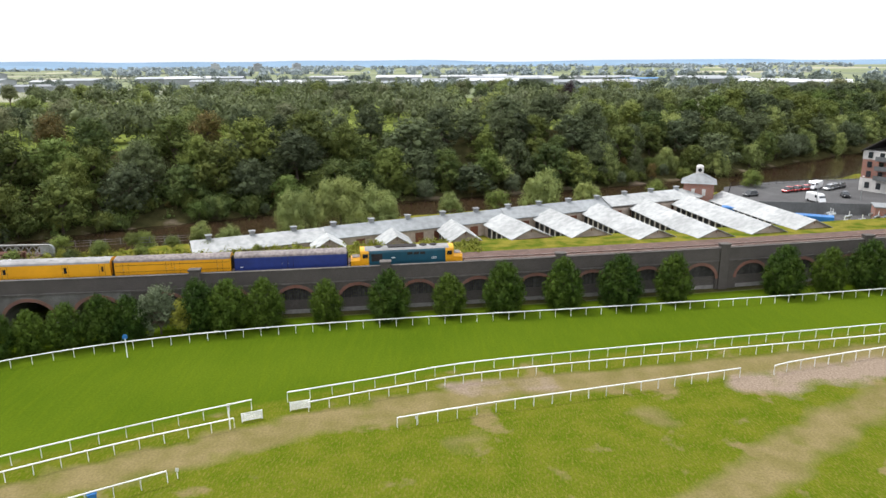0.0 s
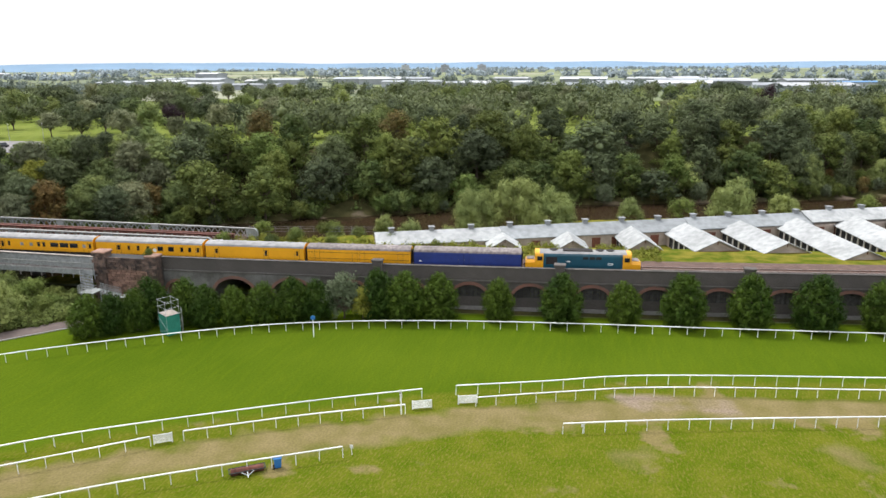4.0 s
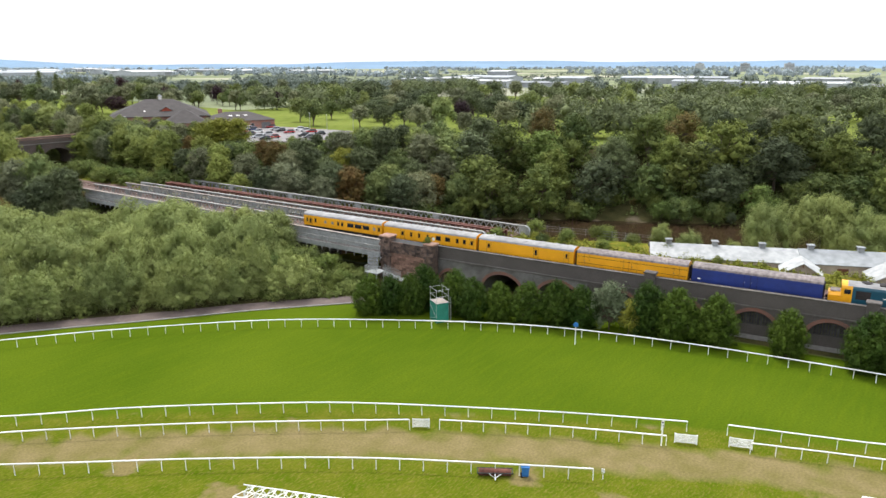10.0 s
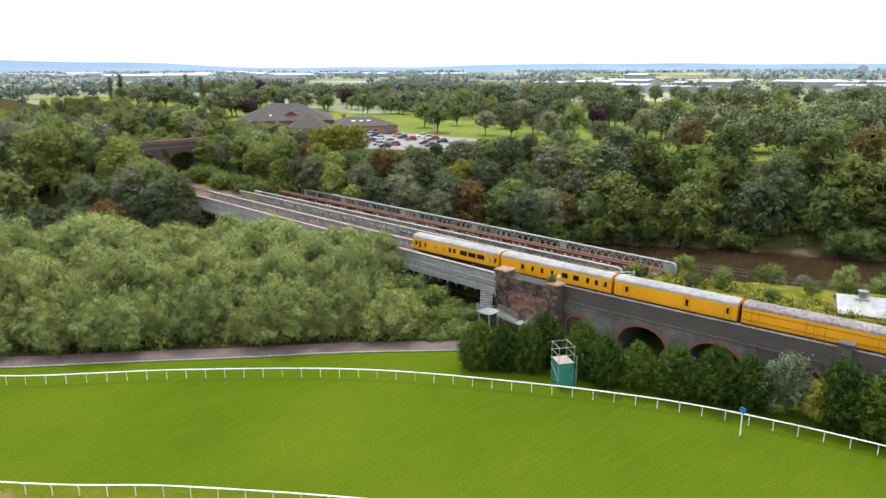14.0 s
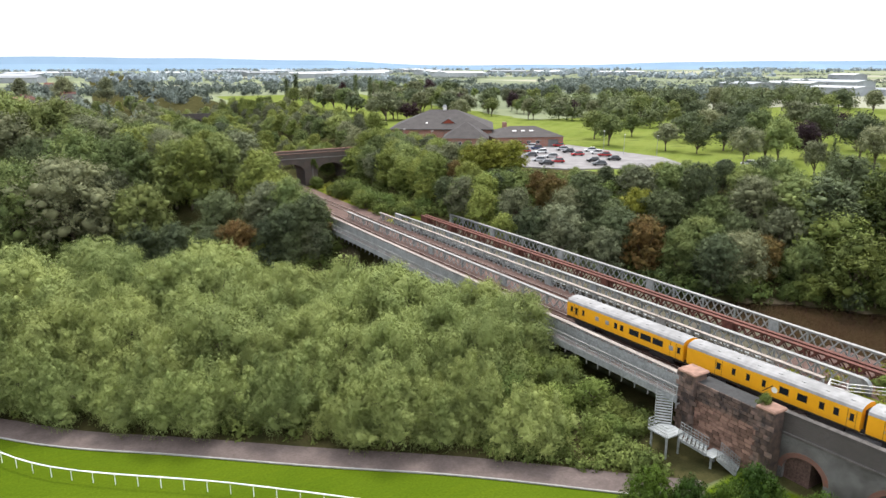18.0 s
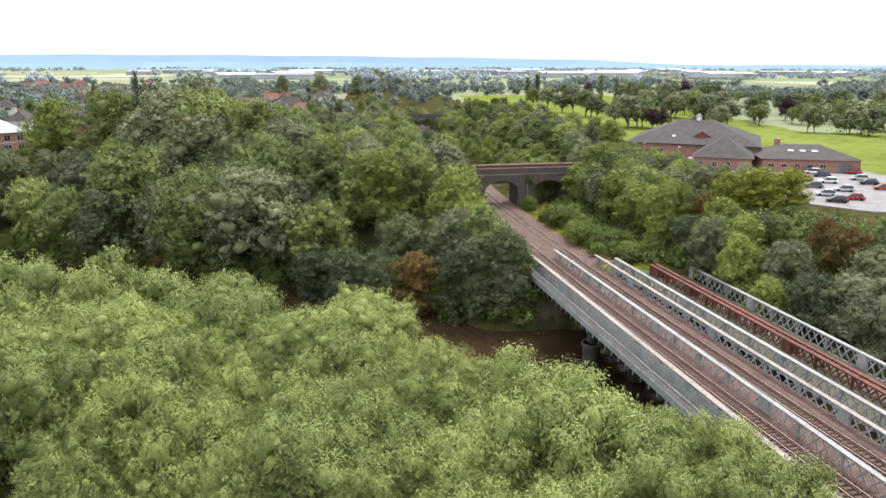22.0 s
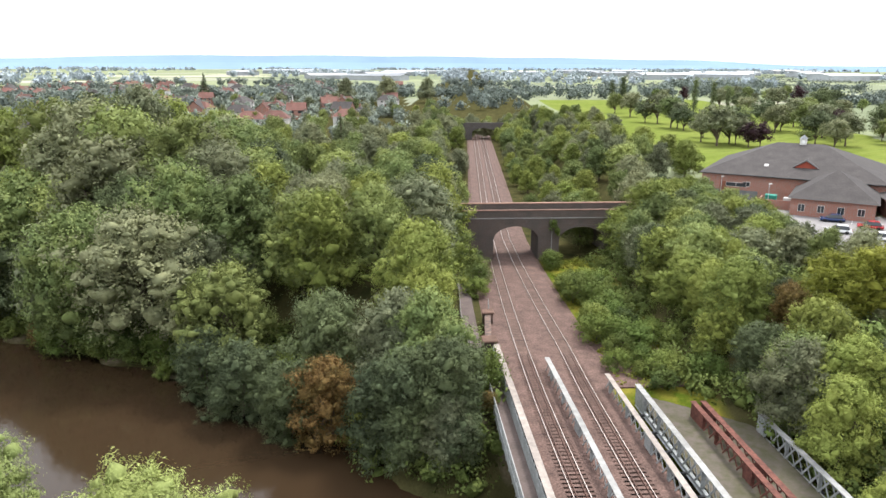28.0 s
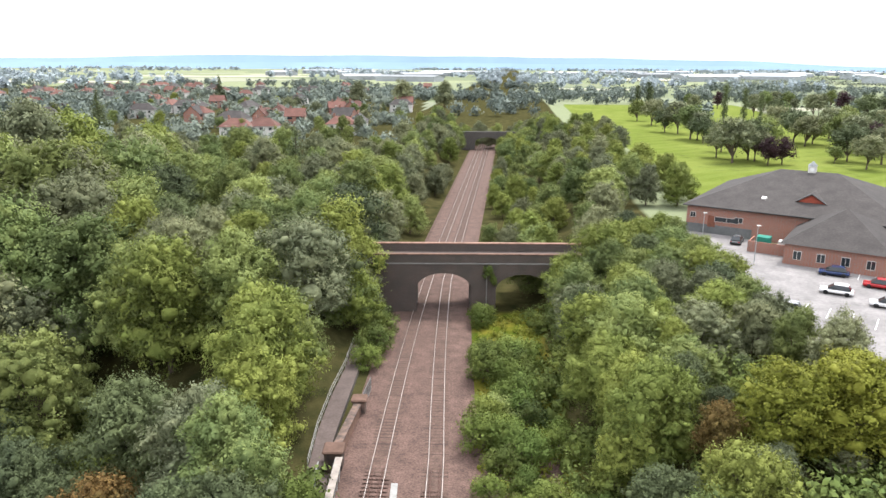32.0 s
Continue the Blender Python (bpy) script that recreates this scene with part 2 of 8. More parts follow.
# far foliage: pale blue haze of distance is mixed into these leaf colours
M["leaf_far_haze"] = leaf_mat("hazed_far_leaves", (0.153, 0.185, 0.163), (0.246, 0.270, 0.195), 0.2, 0.15)
M["leaf_distant_haze"] = leaf_mat("hazed_distant_leaves", (0.225, 0.273, 0.311), (0.297, 0.332, 0.336), 0.2, 0.12)
M["leaf_copse"] = leaf_mat("copse_leaves", (0.072, 0.090, 0.051), (0.137, 0.156, 0.060), 0.2, 0.25)
M["leaf_brush"] = leaf_mat("bramble_leaves", (0.075, 0.108, 0.030), (0.145, 0.175, 0.045), 0.2, 0.3)


def grass_material():
    """One sheet of ground: racecourse turf, worn earth, rough grass, golf fairways and far fields."""
    m, n, l, b = nodes_of("ground_cover")
    geo = n.new("ShaderNodeNewGeometry")
    sep = n.new("ShaderNodeSeparateXYZ")
    l.new(geo.outputs["Position"], sep.inputs["Vector"])

    def noise_at(scale, detail=5.0, stretch=None):
        t = n.new("ShaderNodeTexNoise")
        t.inputs["Scale"].default_value, t.inputs["Detail"].default_value = scale, detail
        src = geo.outputs["Position"]
        if stretch:
            mp = n.new("ShaderNodeMapping")
            mp.inputs["Rotation"].default_value = (0, 0, stretch[0])
            mp.inputs["Scale"].default_value = (stretch[1], stretch[2], 1)
            l.new(src, mp.inputs["Vector"])
            src = mp.outputs["Vector"]
        l.new(src, t.inputs["Vector"])
        return t.outputs["Fac"]

    def mix(fac, a, c):
        x = n.new("ShaderNodeMix")
        x.data_type = "RGBA"
        for key, v in (("Factor", fac), ("A", a), ("B", c)):
            if isinstance(v, tuple):
                x.inputs[key].default_value = (*v, 1)
            elif isinstance(v, float):
                x.inputs[key].default_value = v
            else:
                l.new(v, x.inputs[key])
        return x.outputs["Result"]

    def attr(name):
        a = n.new("ShaderNodeAttribute")
        a.attribute_name = name
        return a.outputs["Fac"]

    def ramp(src, stops):
        r = ramp_node(n, stops)
        l.new(src, r.inputs["Fac"])
        return r.outputs["Color"]

    big, mid, fine = noise_at(0.045), noise_at(0.35), noise_at(4.0, 8.0)
    streak = noise_at(0.5, 6.0, (0.75, 0.35, 2.6))
    turf = mix(ramp(big, [(0.35, (0, 0, 0)), (0.65, (1, 1, 1))]), (0.050, 0.084, 0.005), (0.070, 0.104, 0.007))
    turf = mix(ramp(streak, [(0.45, (0, 0, 0)), (0.75, (0.5,) * 3)]), turf, (0.080, 0.112, 0.006))
    rough = mix(ramp(mid, [(0.3, (0, 0, 0)), (0.7, (1, 1, 1))]), (0.058, 0.088, 0.004), (0.100, 0.110, 0.011))
    wisps = noise_at(3.6, 9.0, (0.55, 0.45, 1.4))
    rough = mix(ramp(wisps, [(0.48, (0, 0, 0)), (0.72, (0.75,) * 3)]), rough, (0.150, 0.130, 0.030))
    bare = noise_at(0.16, 7.0)
    rough = mix(ramp(bare, [(0.60, (0, 0, 0)), (0.66, (0.85,) * 3)]), rough, (0.170, 0.132, 0.060))
    turf = mix(ramp(wisps, [(0.5, (0, 0, 0)), (0.8, (0.35,) * 3)]), turf, (0.088, 0.118, 0.006))
    earth = mix(ramp(mid, [(0.35, (0, 0, 0)), (0.65, (1, 1, 1))]), (0.135, 0.115, 0.042), (0.175, 0.140, 0.065))
    mud = mix(ramp(fine, [(0.3, (0, 0, 0)), (0.7, (1, 1, 1))]), (0.18, 0.135, 0.10), (0.24, 0.19, 0.145))
    weed = mix(ramp(mid, [(0.35, (0, 0, 0)), (0.62, (1, 1, 1))]), (0.060, 0.085, 0.010), (0.165, 0.145, 0.026))
    wood = mix(ramp(mid, [(0.3, (0, 0, 0)), (0.7, (1, 1, 1))]), (0.028, 0.030, 0.012), (0.070, 0.062, 0.026))
    wave = n.new("ShaderNodeTexWave")
    wave.wave_type, wave.bands_direction = "BANDS", "X"
    wave.inputs["Scale"].default_value, wave.inputs["Distortion"].default_value, wave.inputs["Detail"].default_value = 0.045, 0.6, 1.0
    turn = n.new("ShaderNodeMapping")
    turn.inputs["Rotation"].default_value = (0, 0, 0.95)
    l.new(geo.outputs["Position"], turn.inputs["Vector"])
    l.new(turn.outputs["Vector"], wave.inputs["Vector"])
    golf = mix(ramp(big, [(0.38, (0, 0, 0)), (0.62, (1, 1, 1))]), (0.110, 0.142, 0.028), (0.150, 0.178, 0.042))
    golf = mix(ramp(wave.outputs["Fac"], [(0.35, (0, 0, 0)), (0.65, (0.30,) * 3)]), golf, (0.155, 0.192, 0.048))
    golf = mix(ramp(bare, [(0.58, (0, 0, 0)), (0.66, (0.7,) * 3)]), golf, (0.080, 0.100, 0.028))
    golf = mix(ramp(wisps, [(0.52, (0, 0, 0)), (0.8, (0.5,) * 3)]), golf, (0.190, 0.180, 0.065))
    vor = n.new("ShaderNodeTexVoronoi")
    vor.inputs["Scale"].default_value = 0.0045
    l.new(geo.outputs["Position"], vor.inputs["Vector"])
    sepc = n.new("ShaderNodeSeparateColor")
    l.new(vor.outputs["Color"], sepc.inputs["Color"])
    # field greens are paled and blued, so haze is part of their colour
    field = ramp(sepc.outputs["Red"], [(0.0, (0.145, 0.165, 0.110)), (0.3, (0.175, 0.200, 0.118)), (0.6, (0.225, 0.245, 0.148)),
                                       (0.85, (0.16, 0.18, 0.125)), (1.0, (0.38, 0.36, 0.28))])
    wob = noise_at(0.22, 6.0)

    def edge(name, soft=0.35):
        add = n.new("ShaderNodeMath")
        add.operation = "MULTIPLY_ADD"
        add.inputs[1].default_value = soft
        l.new(wob, add.inputs[0])
        l.new(attr(name), add.inputs[2])
        return ramp(add.outputs["Value"], [(0.45 + soft * 0.5 - 0.1, (0, 0, 0)), (0.55 + soft * 0.5 + 0.1, (1, 1, 1))])

    c = mix(edge("golf"), field, golf)
    c = mix(edge("wood"), c, wood)
    c = mix(edge("rough"), c, rough)
    c = mix(edge("turf", 0.1), c, turf)
    c = mix(edge("weed"), c, weed)
    c = mix(edge("earth", 0.7), c, earth)
    c = mix(edge("mud", 0.8), c, mud)
    v = n.new("ShaderNodeMix")
    v.data_type, v.blend_type = "RGBA", "MULTIPLY"
    v.inputs["Factor"].default_value = 1.0
    l.new(c, v.inputs["A"])
    l.new(ramp(fine, [(0.28, (0.80,) * 3), (0.72, (1.13,) * 3)]), v.inputs["B"])
    l.new(v.outputs["Result"], b.inputs["Base Color"])
    b.inputs["Roughness"].default_value = 0.95
    b.inputs["Specular IOR Level"].default_value = 0.0
    bp = n.new("ShaderNodeBump")
    bp.inputs["Strength"].default_value, bp.inputs["Distance"].default_value = 0.5, 0.1
    l.new(fine, bp.inputs["Height"])
    l.new(bp.outputs["Normal"], b.inputs["Normal"])
    return m


M["ground"] = grass_material()


def water_material():
    m, n, l, b = nodes_of("muddy_river_water")
    b.inputs["Base Color"].default_value = (0.032, 0.020, 0.011, 1)
    b.inputs["Roughness"].default_value = 0.08
    b.inputs["IOR"].default_value = 1.33
    geo = n.new("ShaderNodeNewGeometry")
    no = n.new("ShaderNodeTexNoise")
    no.inputs["Scale"].default_value, no.inputs["Detail"].default_value = 0.9, 3.0
    l.new(geo.outputs["Position"], no.inputs["Vector"])
    bp = n.new("ShaderNodeBump")
    bp.inputs["Strength"].default_value, bp.inputs["Distance"].default_value = 0.12, 0.08
    l.new(no.outputs["Fac"], bp.inputs["Height"])
    l.new(bp.outputs["Normal"], b.inputs["Normal"])
    return m


M["water"] = water_material()

# ---------------------------------------------------------------- plan
RAIL = 5.1            # height of the rails
DECK = 4.95           # height of the ballast
COPE = 7.0            # top of the viaduct's parapet
FACE = -4.1           # viaduct face, from the near track
WATER = -3.2
RIVER = [(-420, 330), (-260, 240), (-160, 182), (-98, 138), (-55, 116), (-34, 101), (-16, 89), (4, 64), (24, 37), (36, 27),
         (50, 5), (60, -18), (80, -55), (89, -90), (104, -138), (122, -178), (180, -262), (270, -360), (420, -470)]
HALF = 17.0


def xt(y):
    """x of the near track's middle."""
    if y < -330:
        return xt(-330) + (y + 330) * (-408 / 1300)
    if y > 201.5:
        return -2.73 + (y - 201.5) * 0.095
    return -8.6 + (y - 78) ** 2 / 2600


def line_x(y):
    """x of the near running line's middle, set over a little on the bridge and viaduct."""
    return xt(y) + 0.55 * max(0.0, min(1.0, (112 - y) / 40))


def spacing(y):
    """From the near to the far track."""
    if y < -40:
        return 3.7
    if y < 10:
        return 3.7 + 1.9 * (y + 40) / 50
    if y < 124:
        return 5.6
    return max(3.5, 5.6 - 2.1 * (y - 124) / 60)


def to_river(x, y):
    """Distance from the river's middle line, and on which side (positive: north-east)."""
    best, side = 1e9, 1.0
    for (ax, ay), (bx, by) in zip(RIVER, RIVER[1:]):
        dx, dy = bx - ax, by - ay
        k = max(0.0, min(1.0, ((x - ax) * dx + (y - ay) * dy) / (dx * dx + dy * dy)))
        ex, ey = x - ax - k * dx, y - ay - k * dy
        d = math.hypot(ex, ey)
        if d < best:
            best, side = d, (1.0 if dx * ey - dy * ex > 0 else -1.0)
    return best, side


def smooth(a, b, v):
    k = max(0.0, min(1.0, (v - a) / (b - a)))
    return k * k * (3 - 2 * k)


def ground_z(x, y):
    d, side = to_river(x, y)
    u = x - xt(y)
    roll = 0.7 * noise.noise(Vector((x * 0.012, y * 0.012, 0.0))) * smooth(70, 130, math.hypot(x - 68, y - 155))
    if side > 0:                     # the high bank with golf course, club and houses
        far = math.hypot(x, y)
        z = -5.2 + 2.6 * smooth(HALF - 3, HALF + 1, d) + 14.9 * smooth(HALF, HALF + 30, d) + roll * smooth(30, 80, d)
        z += 4.0 * smooth(900, 4200, far)
        if y > 100:
            cut = abs(u - 2.5)
            floor = DECK - 0.25
            k = smooth(8.5, 24.0, cut) if u < 2.5 else smooth(14.0, 30.0, cut)
            k = 1 - (1 - k) * smooth(100, 112, y) * (1 - smooth(430, 520, y))
            z = floor + (z - floor) * k
        return z
    z = -5.2 + 2.6 * smooth(HALF - 3, HALF + 1, d) + 2.6 * smooth(HALF, HALF + 9, d)
    if y < 30:                       # yard behind the viaduct
        z += 2.3 * smooth(14, 24, u) * smooth(30, -5, y) * smooth(HALF + 1, HALF + 12, d)
    far = math.hypot(x + 60, y + 40)
    return z + 5.0 * smooth(700, 3000, far)


# ---------------------------------------------------------------- mesh helpers


def mesh_of(name, verts, faces, material=None, smooth_shade=False):
    me = bpy.data.meshes.new(name)
    me.from_pydata([tuple(v) for v in verts], [], faces)
    if material:
        me.materials.append(material)
    if smooth_shade:
        me.polygons.foreach_set("use_smooth", [True] * len(me.polygons))
    me.update()
    return me


def bm_mesh(name, bm, material=None):
    me = bpy.data.meshes.new(name)
    bm.normal_update()
    bm.to_mesh(me)
    bm.free()
    if material:
        me.materials.append(material)
    return me


def part(name, data, material, parent, label="", m=None):
    """A mesh of its own under a thing or a part."""
    if isinstance(data, bmesh.types.BMesh):
        data = bm_mesh(name, data, material)
    elif material and not data.materials:
        data.materials.append(material)
    ob = new(name, data)
    ob.parent = parent
    if m is not None:
        ob.matrix_basis = m
    if label:
        ob["label"] = label
    return ob


def thing(name, m=None, label="", category="", group="", kind="", data=None):
    ob = new(name, data)
    if data is None:
        ob.empty_display_size = 0.5
    if m is not None:
        ob.matrix_basis = m
    return tagged(ob, label, category, group, kind)


def box(bm, x0, x1, y0, y1, z0, z1, bevel=0.0):
    r = bmesh.ops.create_cube(bm, size=1.0, matrix=Matrix.LocRotScale(
        ((x0 + x1) / 2, (y0 + y1) / 2, (z0 + z1) / 2), None, (x1 - x0, y1 - y0, z1 - z0)))
    if bevel:
        edges = list({e for v in r["verts"] for e in v.link_edges})
        bmesh.ops.bevel(bm, geom=edges, offset=bevel, segments=1, affect="EDGES")
    return bm


def boxed(x0, x1, y0, y1, z0, z1, bevel=0.0):
    return box(bmesh.new(), x0, x1, y0, y1, z0, z1, bevel)


def bar(bm, a, b, w, h):
    """A straight bar of section w x h from a to b."""
    a, b = Vector(a), Vector(b)
    d = b - a
    q = d.to_track_quat("Y", "Z")
    bmesh.ops.create_cube(bm, size=1.0, matrix=Matrix.LocRotScale((a + b) / 2, q, (w, d.length, h)))
    return bm


def rod(bm, a, b, r, seg=8, r2=None):
    a, b = Vector(a), Vector(b)
    d = b - a
    q = d.to_track_quat("Z", "Y")
    bmesh.ops.create_cone(bm, cap_ends=True, segments=seg, radius1=r, radius2=r if r2 is None else r2, depth=d.length,
                          matrix=Matrix.LocRotScale((a + b) / 2, q, None))
    return bm


def strip(name, rows, material, closed=False):
    """A mesh through rows of points (a lofted sheet)."""
    verts = [p for row in rows for p in row]
    w = len(rows[0])
    faces = []
    for i in range(len(rows) - 1):
        for j in range(w - (0 if closed else 1)):
            k = (j + 1) % w
            faces.append((i * w + j, i * w + k, (i + 1) * w + k, (i + 1) * w + j))
    return mesh_of(name, verts, faces, material)


def swept(name, path, section, material, caps=True):
    """Sweeps a closed section, given as (side, up), along points of a path."""
    rows = []
    for i, p in enumerate(path):
        a, b = Vector(path[max(i - 1, 0)]), Vector(path[min(i + 1, len(path) - 1)])
        d = (b - a).normalized()
        s = Vector((d.y, -d.x, 0)).normalized()
        rows.append([Vector(p) + s * u + Vector((0, 0, v)) for u, v in section])
    me = strip(name, rows, material, closed=True)
    if caps:
        bm = bmesh.new()
        bm.from_mesh(me)
        bm.verts.ensure_lookup_table()
        w, n = len(section), len(rows)
        bm.faces.new([bm.verts[i] for i in range(w)][::-1])
        bm.faces.new([bm.verts[(n - 1) * w + i] for i in range(w)])
        bmesh.ops.recalc_face_normals(bm, faces=bm.faces)
        bm.to_mesh(me)
        bm.free()
    return me


def poly_points(points, step):
    """Points at even steps along a smoothed line through the given ones."""
    pts = [Vector(p) for p in points]
    fine = []
    for i in range(len(pts) - 1):
        p0, p1, p2, p3 = pts[max(i - 1, 0)], pts[i], pts[i + 1], pts[min(i + 2, len(pts) - 1)]
        for k in range(24):
            t = k / 24
            fine.append(0.5 * ((2 * p1) + (p2 - p0) * t + (2 * p0 - 5 * p1 + 4 * p2 - p3) * t * t
                               + (3 * p1 - p0 - 3 * p2 + p3) * t ** 3))
    fine.append(pts[-1])
    out, run = [fine[0]], 0.0
    total = sum((b - a).length for a, b in zip(fine, fine[1:]))
    count = max(1, round(total / step))
    step = total / count
    want = step
    for a, b in zip(fine, fine[1:]):
        seg = (b - a).length
        while seg > 0 and run + seg >= want - 1e-6 and len(out) <= count:
            out.append(a + (b - a) * ((want - run) / seg))
            want += step
        run += seg
    return out

# ---------------------------------------------------------------- ground sheet
RAIL_UP = [(-140, 92), (-110, 56), (-79.4, 16.8), (-68.5, 4.8), (-58.4, -7.9), (-52.3, -17), (-43.4, -33.4), (-37.6, -45.8), (-35.9, -49.4),
           (-28.7, -71), (-23.9, -97.7), (-19.1, -128.5), (-13, -170), (-4, -230)]
OUTER = [(-104, 79), (-92, 65.5), (-81.7, 56), (-72.4, 41.9), (-56.6, 28.4), (-41.2, 13), (-30.9, -2), (-22.6, -17.2), (-18.4, -29), (-15.3, -43), (-12.8, -60.8),
         (-10.6, -82.3), (-7.7, -108), (-3.6, -138.8), (3, -180)]


def off_line(line, x, y):
    """Signed distance from a line of points: positive on the side away from the viaduct."""
    best, sign = 1e9, 1.0
    for (ax, ay), (bx, by) in zip(line, line[1:]):
        dx, dy = bx - ax, by - ay
        k = max(0.0, min(1.0, ((x - ax) * dx + (y - ay) * dy) / (dx * dx + dy * dy)))
        ex, ey = x - ax - k * dx, y - ay - k * dy
        d = math.hypot(ex, ey)
        if d < best:
            best, sign = d, (1.0 if dx * ey - dy * ex < 0 else -1.0)
    return best * sign


def on_segment(x, y, a, b, width):
    dx, dy = b[0] - a[0], b[1] - a[1]
    k = max(0.0, min(1.0, ((x - a[0]) * dx + (y - a[1]) * dy) / (dx * dx + dy * dy)))
    return max(0.0, 1 - math.hypot(x - a[0] - k * dx, y - a[1] - k * dy) / width)


def cover(x, y):
    """How far each kind of ground cover holds at a place, 0 to 1 with the edge at one half."""
    d, side = to_river(x, y)
    u = x - xt(y)
    c = dict(turf=0.0, rough=0.0, earth=0.0, mud=0.0, weed=0.0, wood=0.0, golf=0.0)
    if side < 0:
        if u < 0 and -320 < x and -300 < y < 260:
            s = off_line(RAIL_UP, x, y)
            c["turf"] = smooth(2.0, -2.0, s + 1.2)
            c["rough"] = 1.0
            c["earth"] = smooth(1.5, 3.8, s) * smooth(11.0, 6.5, s) * 0.78
            c["earth"] = max(c["earth"], 0.9 * on_segment(x, y, (-62, -82), (-44, -106), 5.5), 0.85 * on_segment(x, y, (-44, -106), (-36, -120), 5.0),
                             0.62 * on_segment(x, y, (-46, -67), (-45, -69), 5.0), 0.6 * on_segment(x, y, (-40, -88), (-42, -90), 5.0))
            c["mud"] = max(0.8 * on_segment(x, y, (-34, -103), (-29, -128), 6.0), 0.75 * on_segment(x, y, (-33, -68), (-33, -79), 3.6))
            if u > -6.0:
                c["turf"] = c["rough"] = 0.0
                c["wood"] = 1.0
            if y > 5:
                c["wood"] = 1.0
                p = off_line(PATH_LINE, x, y)
                if p < 0:
                    c["turf"] = c["rough"] = c["earth"] = 0.0
                    c["wood"] = 1.0
        elif u >= 0 and y < 40 and x < 200:
            c["weed"] = 0.8
    else:
        c["wood"] = smooth(HALF + 62, HALF + 50, d)
        c["mud"] = 0.46 * smooth(HALF - 5, HALF - 1, d) * smooth(HALF + 3.5, HALF + 0.5, d)
        if 100 < y < 172 and 9.5 < u < 19:
            c["weed"] = 0.75
        if y > 110 and -45 < u < 45:
            c["wood"] = 1.0
        if x > 60 and d > 40 and -130 < y < 260 and x < 420 and not (y > 150 and x < 90):
            c["golf"] = 1.0
            if d > HALF + 42:
                c["wood"] = 0.0
        if 195 < y < 640 and 56 + (y - 200) * 0.09 < x < 150 + (y - 200) * 0.2:
            c["golf"] = 1.0
            c["wood"] = 0.0
        if x < -15 and 110 < y < 1000 and d < 700:
            c["wood"] = 1.0
    return c


PATH_LINE = [(-125, 102), (-84, 63.4), (-70.5, 49.5), (-60, 41), (-48, 31), (-36, 21.5), (-24.4, 10.8), (-19, 6)]


def lines_of(fine, coarse_from, reach, ratio=1.28):
    out = list(fine)
    step = coarse_from
    while out[-1] < reach:
        out.append(out[-1] + step)
        step *= ratio
    step = coarse_from
    while out[0] > -reach:
        out.insert(0, out[0] - step)
        step *= ratio
    return out


def build_ground():
    us = lines_of([-112 + 2.5 * i for i in range(44)] + [-2 + 4 * i for i in range(52)], 6.0, 4700)
    ys = lines_of([-150 + 2.5 * i for i in range(108)] + [122 + 5 * i for i in range(66)], 6.0, 4700)
    verts, cov = [], []
    for y in ys:
        for u in us:
            x = u + xt(y)
            verts.append((x, y, ground_z(x, y)))
            cov.append(cover(x, y))
    w = len(us)
    faces = [(j * w + i, j * w + i + 1, (j + 1) * w + i + 1, (j + 1) * w + i) for j in range(len(ys) - 1) for i in range(w - 1)]
    me = mesh_of("ground", verts, faces, M["ground"], True)
    for key in cov[0]:
        a = me.attributes.new(key, "FLOAT", "POINT")
        a.data.foreach_set("value", [c[key] for c in cov])
    tagged(new("ground", me), "racecourse turf, worn earth, wooded river banks and far fields", "ground", kind="structure")


build_ground()

river_rows = []
for i, (x, y) in enumerate(RIVER):
    a, b = RIVER[max(i - 1, 0)], RIVER[min(i + 1, len(RIVER) - 1)]
    d = Vector((b[0] - a[0], b[1] - a[1], 0)).normalized()
    s = Vector((-d.y, d.x, 0))
    river_rows.append([Vector((x, y, WATER)) + s * k for k in (-24, -8, 8, 24)])
tagged(new("river", strip("river", river_rows, M["water"])), "still brown muddy river water between wooded banks", "river", kind="structure")

# footpath beside the racecourse
path_pts = poly_points([(x, y, 0.05) for x, y in PATH_LINE], 2.0)
tagged(new("path", swept("path", [p + Vector((0, 0, 0)) for p in path_pts], [(-1.7, 0.0), (1.7, 0.0), (1.7, 0.06), (-1.7, 0.06)], M["tarmac"])),
       "worn brown tarmac riverside footpath", "path", kind="structure")
tagged(new("kerb", swept("kerb", path_pts, [(1.72, 0.0), (1.92, 0.0), (1.92, 0.12), (1.72, 0.12)], M["kerb"])),
       "pale stone edging along the footpath", "kerb", kind="structure")

# ---------------------------------------------------------------- viaduct


